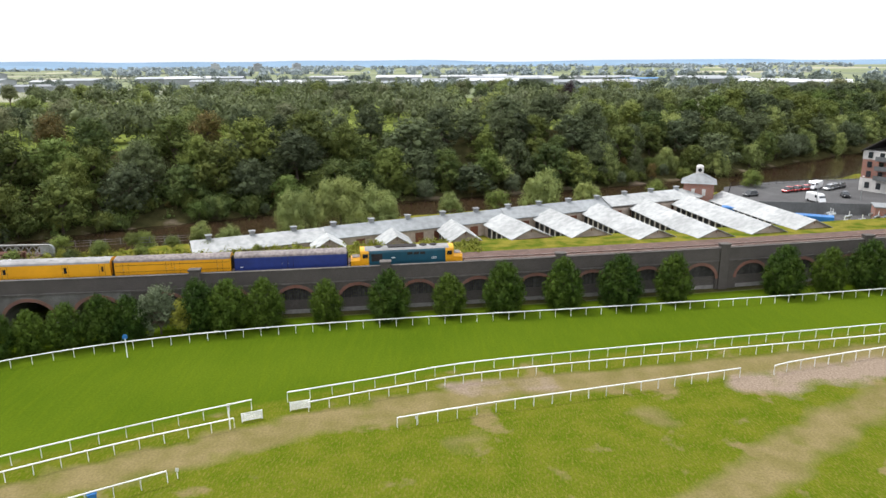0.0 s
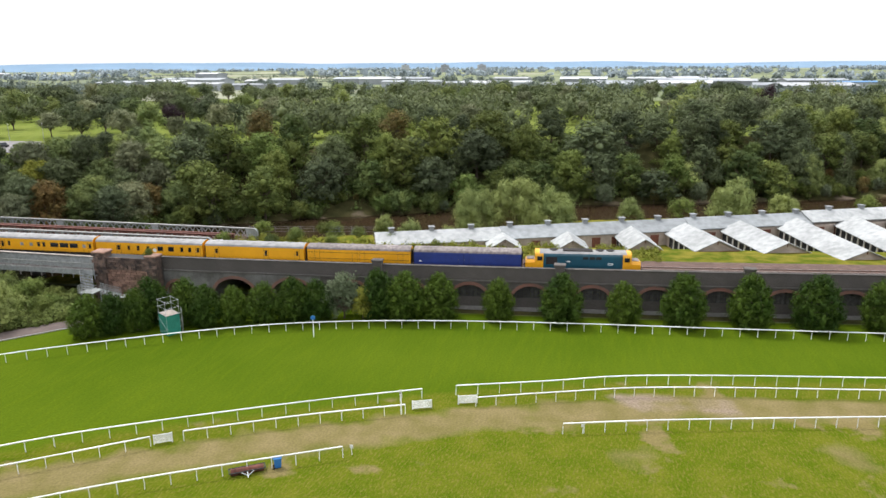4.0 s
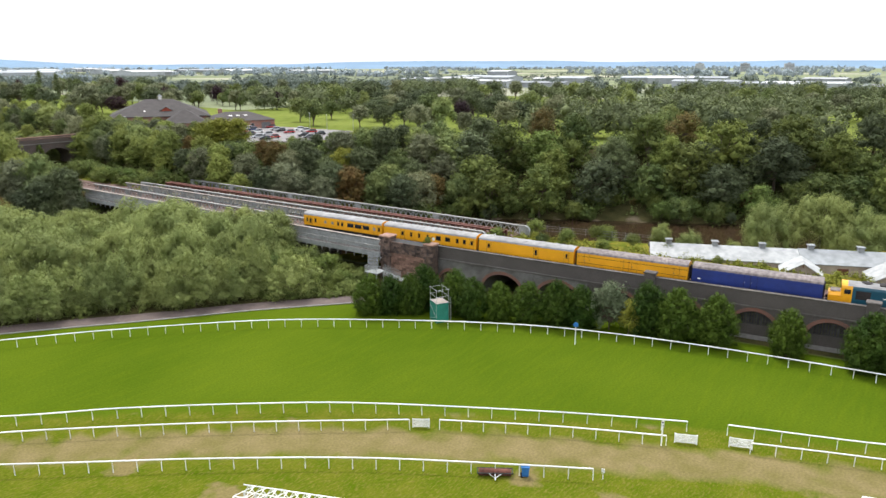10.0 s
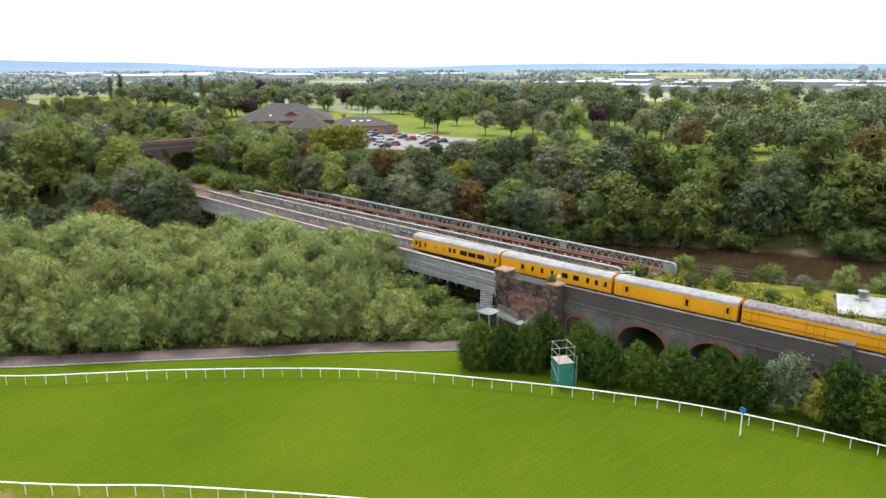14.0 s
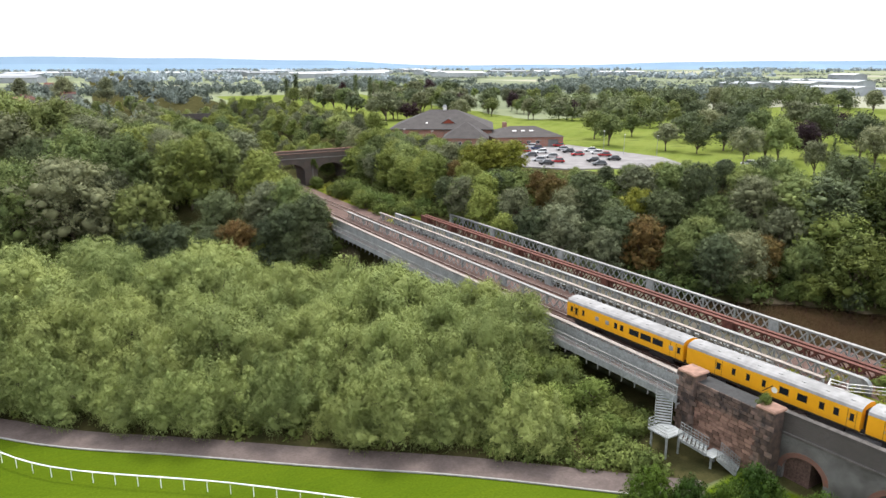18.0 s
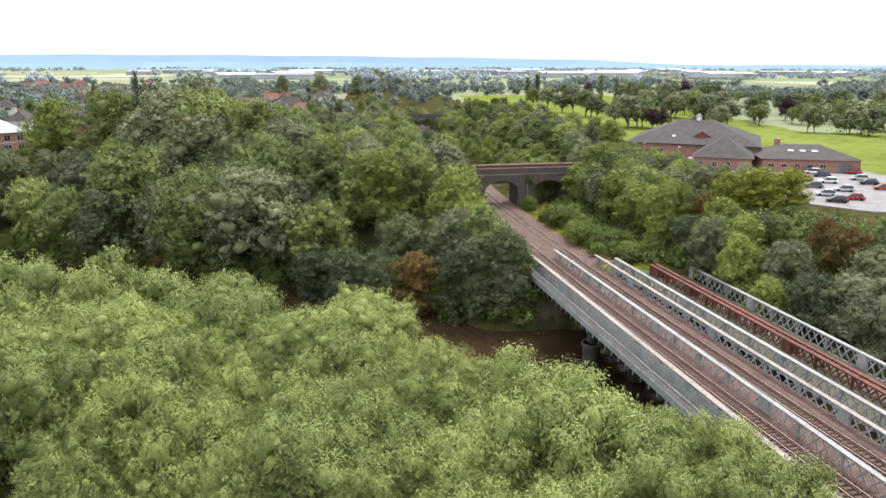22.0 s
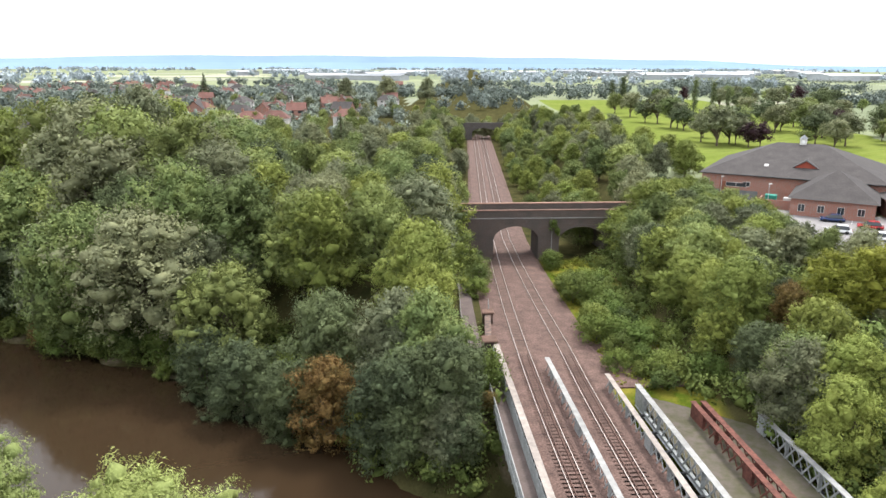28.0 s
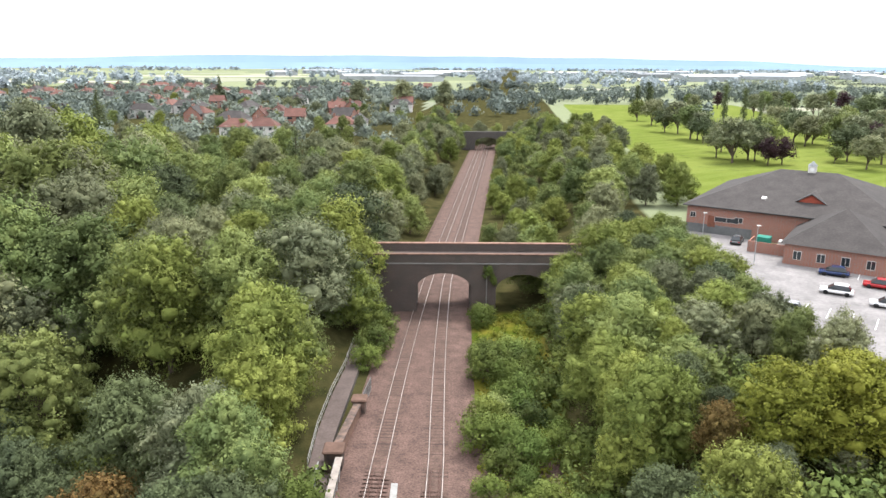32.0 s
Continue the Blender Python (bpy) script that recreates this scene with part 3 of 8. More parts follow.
def arch_bay(s0, s1, c, a, zs, zc, z0, z1, th, place, seg=14):
    """A piece of wall from s0 to s1 with an arched opening; place(s, z, depth) gives the point in the world."""
    verts, faces = [], []

    def v(s, z, dep):
        verts.append(place(s, z, dep))
        return len(verts) - 1

    curve = [(c - a * math.cos(math.pi * k / seg), zs + (zc - zs) * math.sin(math.pi * k / seg)) for k in range(seg + 1)]
    for dep, flip in ((0.0, False), (th, True)):
        def face(*q):
            faces.append(tuple(q) if not flip else tuple(q[::-1]))
        for (sa, za), (sb, zb) in zip(curve, curve[1:]):
            face(v(sa, za, dep), v(sb, zb, dep), v(sb, z1, dep), v(sa, z1, dep))
        for lo, hi in ((s0, c - a), (c + a, s1)):
            face(v(lo, z0, dep), v(hi, z0, dep), v(hi, z1, dep), v(lo, z1, dep))
    full = [(c - a, z0)] + curve + [(c + a, z0)]
    for (sa, za), (sb, zb) in zip(full, full[1:]):
        faces.append((v(sa, za, 0), v(sa, za, th), v(sb, zb, th), v(sb, zb, 0)))
    faces.append((v(s0, z1, 0), v(s1, z1, 0), v(s1, z1, th), v(s0, z1, th)))
    return verts, faces


def arch_ring(c, a, zs, zc, depth, width, place, proud=0.04, seg=18):
    rows = []
    for k in range(seg + 1):
        t = math.pi * k / seg
        p = (c - a * math.cos(t), zs + (zc - zs) * math.sin(t))
        q = (c - (a + width) * math.cos(t), zs + (zc - zs + width) * math.sin(t))
        rows.append([place(p[0], p[1], depth), place(p[0], p[1], -proud), place(q[0], q[1], -proud), place(q[0], q[1], depth)])
    return strip("arch_ring", rows, M["red_brick"])


viaduct = thing("viaduct", None, "long sooty brick railway viaduct with red-ringed arches", "viaduct", kind="structure")


def via(s, z, dep):
    return (xt(-s) + FACE + dep, -s, z)


ARCHES = [(1.6, 2.0, 1.2, 2.9, "open"), (-8.0, 3.45, 1.0, 3.75, "open"), (-17.6, 3.45, 1.0, 3.9, "open"), (-27.0, 2.9, 1.7, 4.0, "shut")]
y = -36.5
while y > -300:
    ARCHES.append((y, 2.75, 1.8, 4.15, "shut"))
    y -= 9.22
edges = [4.4] + [(a[0] + b[0]) / 2 for a, b in zip(ARCHES, ARCHES[1:])] + [ARCHES[-1][0] - 4.6]
plank = {}
for i, (yc, a, zs, zc, sort) in enumerate(ARCHES):
    s0, s1 = -edges[i], -edges[i + 1]
    ve, fa = arch_bay(s0, s1, -yc, a, zs, zc, -0.6, DECK + 0.02, 0.9 if sort == "shut" else 9.0, via)
    part("arch_bay", mesh_of("arch_bay", ve, fa, M["grey_brick" if yc > -24 else "blue_brick"]), None, viaduct)
    part("arch_ring", arch_ring(-yc, a, zs, zc, 0.5, 0.5, via), None, viaduct, "red brick arch ring")
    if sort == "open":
        # a near-black sheet stands in for the shade deep inside the arch
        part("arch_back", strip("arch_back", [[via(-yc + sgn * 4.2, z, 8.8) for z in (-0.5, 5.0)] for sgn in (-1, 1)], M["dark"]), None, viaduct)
    else:
        n = 16
        for k in range(n if yc > -160 else 0):
            s = -yc - a + (k + 0.5) * 2 * a / n
            wd = 2 * a / n * 0.94
            if (round(wd, 3)) not in plank:
                plank[round(wd, 3)] = bm_mesh("board", boxed(-0.03, 0.03, -wd / 2, wd / 2, 2.15, 4.1, 0.008), M["board"])
            x0, y0, _ = via(s, 0, 0.42 + 0.015 * ((k * 7) % 3))
            part("board", plank[round(wd, 3)], None, viaduct, m=pose(x0, y0, 0))
        for nm, z0, z1, dep, mt in (("infill_wall", 0.62, 2.15, 0.40, "blue_brick"), ("plinth", -0.3, 0.62, 0.36, "limewash")):
            part(nm, strip(nm, [[via(-yc + sg * a, z0, dep + 0.3), via(-yc + sg * a, z0, dep), via(-yc + sg * a, z1, dep), via(-yc + sg * a, z1, dep + 0.3)]
                                for sg in (-1, 1)], M[mt]), None, viaduct)


def along(y0, y1, step, u, z):
    n = max(2, int(abs(y1 - y0) / step))
    return [(xt(y0 + (y1 - y0) * k / n) + u, y0 + (y1 - y0) * k / n, z) for k in range(n + 1)]


def slope(y):
    return math.atan(xt(y + 0.5) - xt(y - 0.5))


YS_END = -305.0
part("parapet", swept("parapet", along(4.4, YS_END, 5, FACE + 0.25, DECK), [(-0.24, 0), (0.24, 0), (0.24, COPE - DECK - 0.13), (-0.24, COPE - DECK - 0.13)],
                      M["blue_brick"]), None, viaduct)
part("string_course", swept("string_course", along(4.4, YS_END, 5, FACE - 0.03, DECK - 0.25), [(-0.12, 0), (0.12, 0), (0.12, 0.2), (-0.12, 0.2)], M["coping"]), None, viaduct)
cope_mesh = bm_mesh("coping_stone", boxed(-0.33, 0.33, -0.72, 0.72, 0, 0.14, 0.02), M["coping"])
yy = 3.6
while yy > -210:
    part("coping_stone", cope_mesh, None, viaduct, m=Matrix.Translation((xt(yy) + FACE + 0.25, yy, COPE - 0.13))
         @ Matrix.Rotation(-slope(yy), 4, "Z"))
    yy -= 1.46
for yp in (-31.5, -59.2, -86.5, -114.3, -141, -168.5, -196):
    pil = part("pilaster", boxed(-0.55, 0.55, -0.75, 0.75, -0.6, 7.45, 0.04), M["blue_brick"], viaduct, m=pose(xt(yp) + FACE + 0.2, yp, 0))
    part("cap_stone", boxed(-0.68, 0.68, -0.88, 0.88, 7.45, 7.72, 0.06), M["coping"], pil)

# viaduct top: ballast, and the overgrown strip beyond the tracks
deck_rows = []
for k in range(66):
    y = 12.5 - k * 4.9
    deck_rows.append([(xt(y) + u, y, z + (0.25 * noise.noise(Vector((u * 0.3, y * 0.2, 2.0))) if u > 9 else 0.0))
                      for u, z in ((-3.6, 4.4), (-3.6, DECK), (-1.0, DECK), (2.0, DECK), (5.5, DECK), (9.0, DECK), (11, 4.85), (14, 4.75), (17, 4.65),
                                   (20, 4.3), (23, 3.4), (27, 1.6), (30, -1.0))])
deck_me = strip("viaduct_top", deck_rows, None)
deck_me.materials.append(M["ballast"])
deck_me.materials.append(M["ground"])
att = deck_me.attributes.new("weed", "FLOAT", "POINT")
att.data.foreach_set("value", [1.0] * len(deck_me.vertices))
for p in deck_me.polygons:
    p.material_index = 0 if deck_me.vertices[p.vertices[0]].co.x - xt(deck_me.vertices[p.vertices[0]].co.y) < 8.9 else 1
    p.use_smooth = True
tagged(new("viaduct_top", deck_me), "ballasted viaduct top with a weedy yellow-green strip", "embankment", kind="structure")

ballast_rows = [[(xt(y) + u, y, z) for u, z in ((-5.2, 4.4), (-3.4, DECK), (0, DECK), (spacing(y), DECK), (spacing(y) + 3.6, DECK), (spacing(y) + 5.4, 4.4))]
                for y in [117 + 4.2 * k for k in range(80)]]
tagged(new("track_bed", strip("track_bed", ballast_rows, M["ballast"])), "brown ballast of the line north of the bridge", "track bed", kind="structure")

# ---------------------------------------------------------------- tracks
sleeper_mesh = bm_mesh("sleeper", boxed(-1.28, 1.28, -0.125, 0.125, -0.15, 0.0, 0.015), M["sleeper"])
for side in (0, 1):
    track = thing("railway_track", None, "rusty double-rail running line on dark sleepers", "railway track", "running lines", "structure")

    def centre(y):
        return line_x(y) + side * spacing(y)

    ys = [-300 + 5 * k for k in range(150)]
    for sg in (-1, 1):
        pts = [(centre(y) + sg * 0.7525, y, RAIL - 0.16) for y in ys]
        part("rail", swept("rail", pts, [(-0.06, 0), (0.06, 0), (0.035, 0.13), (-0.035, 0.13)], M["rail"]), None, track, "rusty steel rail")
        part("rail_head", swept("rail_head", pts, [(-0.036, 0.13), (0.036, 0.13), (0.036, 0.16), (-0.036, 0.16)], M["railhead"]), None, track, "polished rail head")
        guard = [(centre(y) + sg * 0.42, y, RAIL - 0.14) for y in range(12, 126, 3)]
        part("guard_rail", swept("guard_rail", guard, [(-0.05, 0), (0.05, 0), (0.035, 0.12), (-0.035, 0.12)], M["rail"]), None, track, "rusty guard rail")
    y = -296.0
    box_v = [Vector(v.co) for v in sleeper_mesh.vertices]
    box_f = [tuple(p.vertices) for p in sleeper_mesh.polygons]
    fv, ff = [], []
    while y < 440:
        m = Matrix.Translation((centre(y), y, RAIL - 0.135)) @ Matrix.Rotation(-slope(y), 4, "Z")
        if 96 < y < 192:
            part("sleeper", sleeper_mesh, None, track, m=m)
        else:
            k0 = len(fv)
            fv += [m @ v for v in box_v]
            ff += [tuple(i + k0 for i in f) for f in box_f]
        y += 0.66
    rest = part("sleeper_run", mesh_of("sleeper_run", fv, ff, M["sleeper"]), None, track)
    rest["kind"] = "stuff"

# ---------------------------------------------------------------- bridge
bridge = thing("river_bridge", None, "grey lattice-girder railway bridge on iron columns", "bridge", kind="structure")


def deck_piece(name, corners, z, th, material):
    bm = bmesh.new()
    lo = [bm.verts.new((x, y, z - th)) for x, y in corners]
    hi = [bm.verts.new((x, y, z)) for x, y in corners]
    bm.faces.new(hi)
    bm.faces.new(lo[::-1])
    n = len(corners)
    for i in range(n):
        bm.faces.new((lo[i], lo[(i + 1) % n], hi[(i + 1) % n], hi[i]))
    bmesh.ops.recalc_face_normals(bm, faces=bm.faces)
    return part(name, bm, material, bridge)


deck_piece("ballast_deck", [(-11.0, 11.0), (1.2, 6.0), (0.3, 118), (-11.0, 123.5)], DECK + 0.015, 0.6, M["ballast"])
M["old_deck"] = mat("overgrown_gravel", (0.105, 0.088, 0.072), 0.95, 0.0, 0.4, 1.2, 0.4, colour2=(0.065, 0.062, 0.03))
deck_piece("old_deck", [(3.4, 5.0), (12.9, -1.0), (12.9, 104), (3.2, 112)], 4.6, 0.35, M["old_deck"])


def girder(name, p0, p1, top, depth, mat_web, mat_top, label, pitch=1.25, width=0.55, round_end=False, plated=()):
    """A lattice girder: flanges, posts and crossed bars between two points of the plan."""
    a, b = Vector((*p0, 0)), Vector((*p1, 0))
    L = (b - a).length
    yaw = math.degrees(math.atan2(-(b - a).x, (b - a).y))
    g = part(name, bmesh.new(), None, bridge, label, pose(a.x, a.y, top, 0, 0, yaw))
    g.data.materials.append(mat_web)
    bm = bmesh.new()
    bm.from_mesh(g.data)
    box(bm, -0.16, 0.16, 0, L, -0.28, -0.05)
    box(bm, -0.16, 0.16, 0, L, -depth, -depth + 0.3)
    box(bm, -width / 2, width / 2, 0, L, -depth - 0.04, -depth)
    bm.to_mesh(g.data)
    bm.free()
    part("top_flange", boxed(-width / 2, width / 2, -0.1, L + 0.1, -0.05, 0.0, 0.01), mat_top, g, "pale dirty top flange")
    n = max(2, round(L / pitch))
    p = L / n
    h = depth - 0.33 - 0.28
    length = math.hypot(p, h)
    bars = {}
    for sg in (-1, 1):
        bm = bmesh.new()
        bar(bm, (sg * 0.13, 0, -depth + 0.3), (sg * 0.13, sg * p, -0.28), 0.05, 0.18)
        bars[sg] = bm_mesh("lattice_bar", bm, mat_web)
    post = bm_mesh("post", boxed(-0.19, 0.19, -0.05, 0.05, -depth + 0.3, -0.28), mat_web)
    plate = bm_mesh("web_plate", boxed(-0.17, 0.17, 0, p, -depth + 0.3, -0.28), mat_web)
    for k in range(n):
        if k in plated or n - 1 - k in plated or k % 16 == 15:
            part("web_plate", plate, None, g, m=pose(0, k * p, 0))
            continue
        part("lattice_bar", bars[1], None, g, m=pose(0, k * p, 0))
        part("lattice_bar", bars[-1], None, g, m=pose(0, (k + 1) * p, 0))
        if k % 4 == 0:
            part("post", post, None, g, m=pose(0, k * p, 0))
    if round_end:                    # the end plate curls down over the bearing
        ve, fa = [], []
        r = 0.95
        path = [(-r - r * 0.0 + 0.0 - r * math.sin(q * math.pi / 16) + r, -r + r * math.cos(q * math.pi / 16)) for q in range(9)] + [(-r, -depth)]
        for yy, zz in path:
            ve += [(-width / 2, yy, zz), (width / 2, yy, zz), (-width / 2, yy + 0.06, zz - 0.04), (width / 2, yy + 0.06, zz - 0.04)]
        for q in range(len(path) - 1):
            k0 = 4 * q
            fa += [(k0, k0 + 1, k0 + 5, k0 + 4), (k0 + 2, k0 + 6, k0 + 7, k0 + 3), (k0, k0 + 4, k0 + 6, k0 + 2), (k0 + 1, k0 + 3, k0 + 7, k0 + 5)]
        part("end_curve", mesh_of("end_curve", ve, fa, mat_web), None, g, "rounded end of the top flange")
        bm = bmesh.new()
        side = [bm.verts.new((-0.06, yy + 0.04, zz - 0.03)) for yy, zz in path] + [bm.verts.new((-0.06, 0, -depth)), bm.verts.new((-0.06, 0, -0.03))]
        face = bm.faces.new(side)
        more = bmesh.ops.extrude_face_region(bm, geom=[face])["geom"]
        for v in more:
            if isinstance(v, bmesh.types.BMVert):
                v.co.x += 0.12
        bmesh.ops.recalc_face_normals(bm, faces=bm.faces)
        part("end_plate", bm, mat_web, g)
    return g


GIRD = 6.6
girder("near_girder", (-11.5, 13.6), (-11.5, 122.2), GIRD + 0.1, 2.3, M["grey_paint"], M["flange"], "outer lattice girder beside the walkway", 1.5, 0.7)
girder("middle_girder", (-5.6, 11.0), (-5.9, 118), GIRD, 2.2, M["grey_paint"], M["flange_white"], "lattice girder between the two tracks", 1.45, 0.6)
girder("track_girder", (0.9, 7.0), (0.05, 113), GIRD, 2.2, M["grey_paint"], M["flange"], "lattice girder beside the far track", 1.45, 0.6)
girder("spare_girder", (4.3, 4.6), (2.6, 110), GIRD + 0.05, 2.3, M["grey_paint"], M["flange_white"], "pale grey lattice girder of the disused deck", 1.3, 0.65, round_end=True, plated=(0,))
girder("rusty_girder", (8.2, 2.0), (7.4, 106.3), GIRD - 0.3, 2.3, M["rust"], M["rust"], "rust-red lattice girder", 1.45, 0.62, plated=(0, 1))
girder("rusty_girder", (9.3, 2.0), (8.5, 106.3), GIRD - 0.3, 2.3, M["rust"], M["rust"], "rust-red lattice girder", 1.45, 0.62, plated=(0, 1))
girder("far_girder", (13.0, 0.0), (13.0, 103), GIRD, 2.4, M["grey_paint"], M["flange_white"], "pale grey outermost lattice girder", 1.35, 0.6, round_end=True, plated=(0,))

hf = thing("hand_fence", None, "white tubular handrail fence at the disused deck's end", "fence")
FENCE = [(0.9, 6.4), (2.2, 6.9), (2.6, 5.2), (5.3, 2.2), (6.6, 3.0)]
for (ax, ay), (bx, by) in zip(FENCE, FENCE[1:]):
    for z in (DECK + 0.35, DECK + 0.75, DECK + 1.15):
        part("rail", rod(bmesh.new(), (ax, ay, z), (bx, by, z), 0.045, 7), M["white"], hf)
for ax, ay in FENCE:
    part("post", rod(bmesh.new(), (ax, ay, 4.5), (ax, ay, DECK + 1.2), 0.05, 7), M["white"], hf)

# cross-beams under the decks
beam_mesh = bm_mesh("cross_beam", boxed(-12.0, 13.0, -0.15, 0.15, 3.85, 4.5), M["dark_iron"])
for k in range(28):
    part("cross_beam", beam_mesh, None, bridge, m=pose(0.5, 14.5 + 3.7 * k, 0))

# walkway on the outside with a mesh railing
deck_piece("walkway_floor", [(-13.5, 14.5), (-11.8, 14.5), (-11.8, 122.5), (-13.5, 122.5)], 4.75, 0.16, M["tarmac"])
# mesh panels on the outer side of the near girder
bm = boxed(-0.012, 0.012, 0.02, 1.98, 0.0, 1.62)
for k in range(5):
    box(bm, -0.03, 0.0, 0.0, 2.0, 0.38 * k, 0.38 * k + 0.05)
for k in range(3):
    box(bm, -0.03, 0.0, 0.66 * k, 0.66 * k + 0.04, 0.0, 1.6)
screen_mesh = bm_mesh("screen_panel", bm, M["grey_paint"])
for k in range(54):
    part("screen_panel", screen_mesh, None, bridge, m=pose(-11.92, 14.4 + 2 * k, 4.82))
part("handrail", boxed(-13.62, -13.52, 14.4, 122.5, 6.0, 6.09, 0.01), M["flange_white"], bridge, "pale steel handrail")
part("walkway_fascia", boxed(-13.62, -13.5, 14.4, 122.5, 4.15, 4.95), M["grey_paint"], bridge, "grey steel fascia beam")
rail_mesh = bmesh.new()
for z in (5.05, 5.5, 5.95):
    box(rail_mesh, -0.03, 0.03, 0, 2.0, z, z + 0.05)
panel_mesh = bm_mesh("railing_panel", rail_mesh, M["grey_paint"])
bm = bmesh.new()
for k in range(14):
    box(bm, -0.012, 0.012, 0.07 + k * 0.14, 0.09 + k * 0.14, 4.95, 5.95)
bal_mesh = bm_mesh("balusters", bm, M["grey_paint"])
stan_mesh = bm_mesh("stanchion", boxed(-0.05, 0.05, -0.05, 0.05, 4.0, 6.05, 0.01), M["grey_paint"])
bracket_mesh = bm_mesh("bracket", box(boxed(-0.04, 0.9, -0.05, 0.05, 3.9, 4.05), -0.06, 0.06, -0.05, 0.05, 3.5, 4.1), M["flange_white"])
for k in range(54):
    y = 14.5 + 2 * k
    rp = part("railing_panel", panel_mesh, None, bridge, m=pose(-13.56, y, 0))
    part("balusters", bal_mesh, None, rp)
    part("stanchion", stan_mesh, None, bridge, m=pose(-13.56, y, 0))
    part("bracket", bracket_mesh, None, bridge, m=pose(-13.5, y, 0))

# iron columns in the river
for yc in (50.5, 84.6):
    for x in (-12.6, -6.5, -0.5, 6.5, 12.5):
        col = part("column", rod(bmesh.new(), (0, 0, -6.5), (0, 0, 2.0), 1.25, 24), M["dark_iron"], bridge, "dark iron river column", pose(x, yc - (x + 12.6) * 0.35, 0))
        part("collar", rod(bmesh.new(), (0, 0, 1.6), (0, 0, 2.0), 1.45, 24), M["coping"], col)
        part("bearing", boxed(-0.5, 0.5, -0.7, 0.7, 2.0, 4.0, 0.03), M["dark_iron"], col)

# ---------------------------------------------------------------- stone ends of the bridge
random.seed(7)


def stone_face(name, parent, origin, along_dir, length, z0, z1, stone_mat, course=0.42, depth=0.16):
    """Courses of separate blocks laid against a wall face."""
    out = Vector((along_dir[1], -along_dir[0], 0))
    meshes = [bm_mesh("stone", boxed(-w / 2 + 0.02, w / 2 - 0.02, 0, depth, 0, course * 0.91, 0.03), stone_mat) for w in (0.7, 0.85, 1.0)]
    widths = (0.72, 0.87, 1.02)
    z, row = z0, 0
    yaw = math.degrees(math.atan2(along_dir[1], along_dir[0]))
    while z < z1 - 0.1:
        s = -0.3 * (row % 2)
        while s < length - 0.3:
            i = random.randrange(3)
            p = Vector(origin) + Vector((*along_dir, 0)) * (s + widths[i] / 2)
            part(name, meshes[i], None, parent, m=pose(p.x, p.y, z, 0, 0, yaw) @ Matrix.Translation((0, -depth * random.uniform(0.75, 1.0), 0)))
            s += widths[i]
        z += course
        row += 1


for (nm, x0, x1, y0, y1, zlo) in (("south_abutment", -10.2, 14.5, 1.0, 14.2, -1.0), ("north_abutment", -11.5, 14.5, 113.0, 128.0, -3.5)):
    ab = part("abutment_core", boxed(x0, x1, y0, y1, zlo, DECK - 0.07), M["ballast"], bridge)
wing = thing("bridge_pier_wall", None, "soot-stained sandstone wall between two capped piers", "stone wall", kind="structure")
part("wall_core", boxed(-12.3, -10.1, 4.4, 13.2, -0.6, 6.95), M["dark_iron"], wing)
stone_face("stone", wing, (-12.3, 13.0, 0), (0.0, -1.0), 8.0, 4.9, 6.95, M["stone"])
stone_face("stone", wing, (-12.3, 13.0, 0), (0.0, -1.0), 8.0, 0.0, 4.9, M["stone_red"])
for yp, zt, w in ((13.9, 7.6, 1.0), (4.6, 7.3, 0.85)):
    pier = part("pier", boxed(-w, w, -w, w, -0.6, zt, 0.05), M["stone"], wing, m=pose(-11.9, yp, 0))
    part("cap_stone", boxed(-w - 0.2, w + 0.2, -w - 0.2, w + 0.2, zt, zt + 0.35, 0.12), M["stone_red"], pier)
    stone_face("stone", wing, (-11.9 - w, yp + w, 0), (0.0, -1.0), 2 * w, 0.0, zt, M["stone"], 0.55, 0.1)
wall_n = thing("bridge_end_wall", None, "low sandstone wall and capped piers at the bridge's far end", "stone wall", kind="structure")
bm = bmesh.new()
bar(bm, (-12.2, 124.4, 5.1), (-11.1, 134.4, 5.1), 0.7, 2.2)
part("wall_core", bm, M["stone_red"], wall_n)
bm = bmesh.new()
bar(bm, (-12.2, 124.8, 6.24), (-11.1, 134.2, 6.24), 0.85, 0.16)
part("coping", bm, M["stone"], wall_n, "worn red stone coping")
for xp, yp, w, zt in ((-12.2, 123.6, 0.85, 6.7), (-11.0, 134.9, 0.7, 6.4)):
    pier = part("pier", boxed(-w, w, -w, w, 0.0, zt, 0.05), M["stone"], wall_n, m=pose(xp, yp, 0))
    part("cap_stone", boxed(-w - 0.2, w + 0.2, -w - 0.2, w + 0.2, zt, zt + 0.3, 0.12), M["stone_red"], pier)
ramp_path = thing("footpath", None, "narrow grey tarmac footpath beside the line", "footpath", kind="structure")
left = [(-14.6, 122.5), (-14.9, 130), (-14.7, 138), (-14.1, 146), (-13.9, 154)]
right = [(-13.0, 122.5), (-12.9, 130), (-12.6, 138), (-12.3, 146), (-12.3, 154)]
part("surface", strip("surface", [[(x, y, 5.32) for x, y in left], [(x, y, 5.32) for x, y in right]], M["tarmac"]), None, ramp_path)
part("edge", strip("edge", [[(x, y, 5.32) for x, y in right], [(x + 0.02, y, 4.6) for x, y in right]], M["coping"]), None, ramp_path)
bm = bmesh.new()
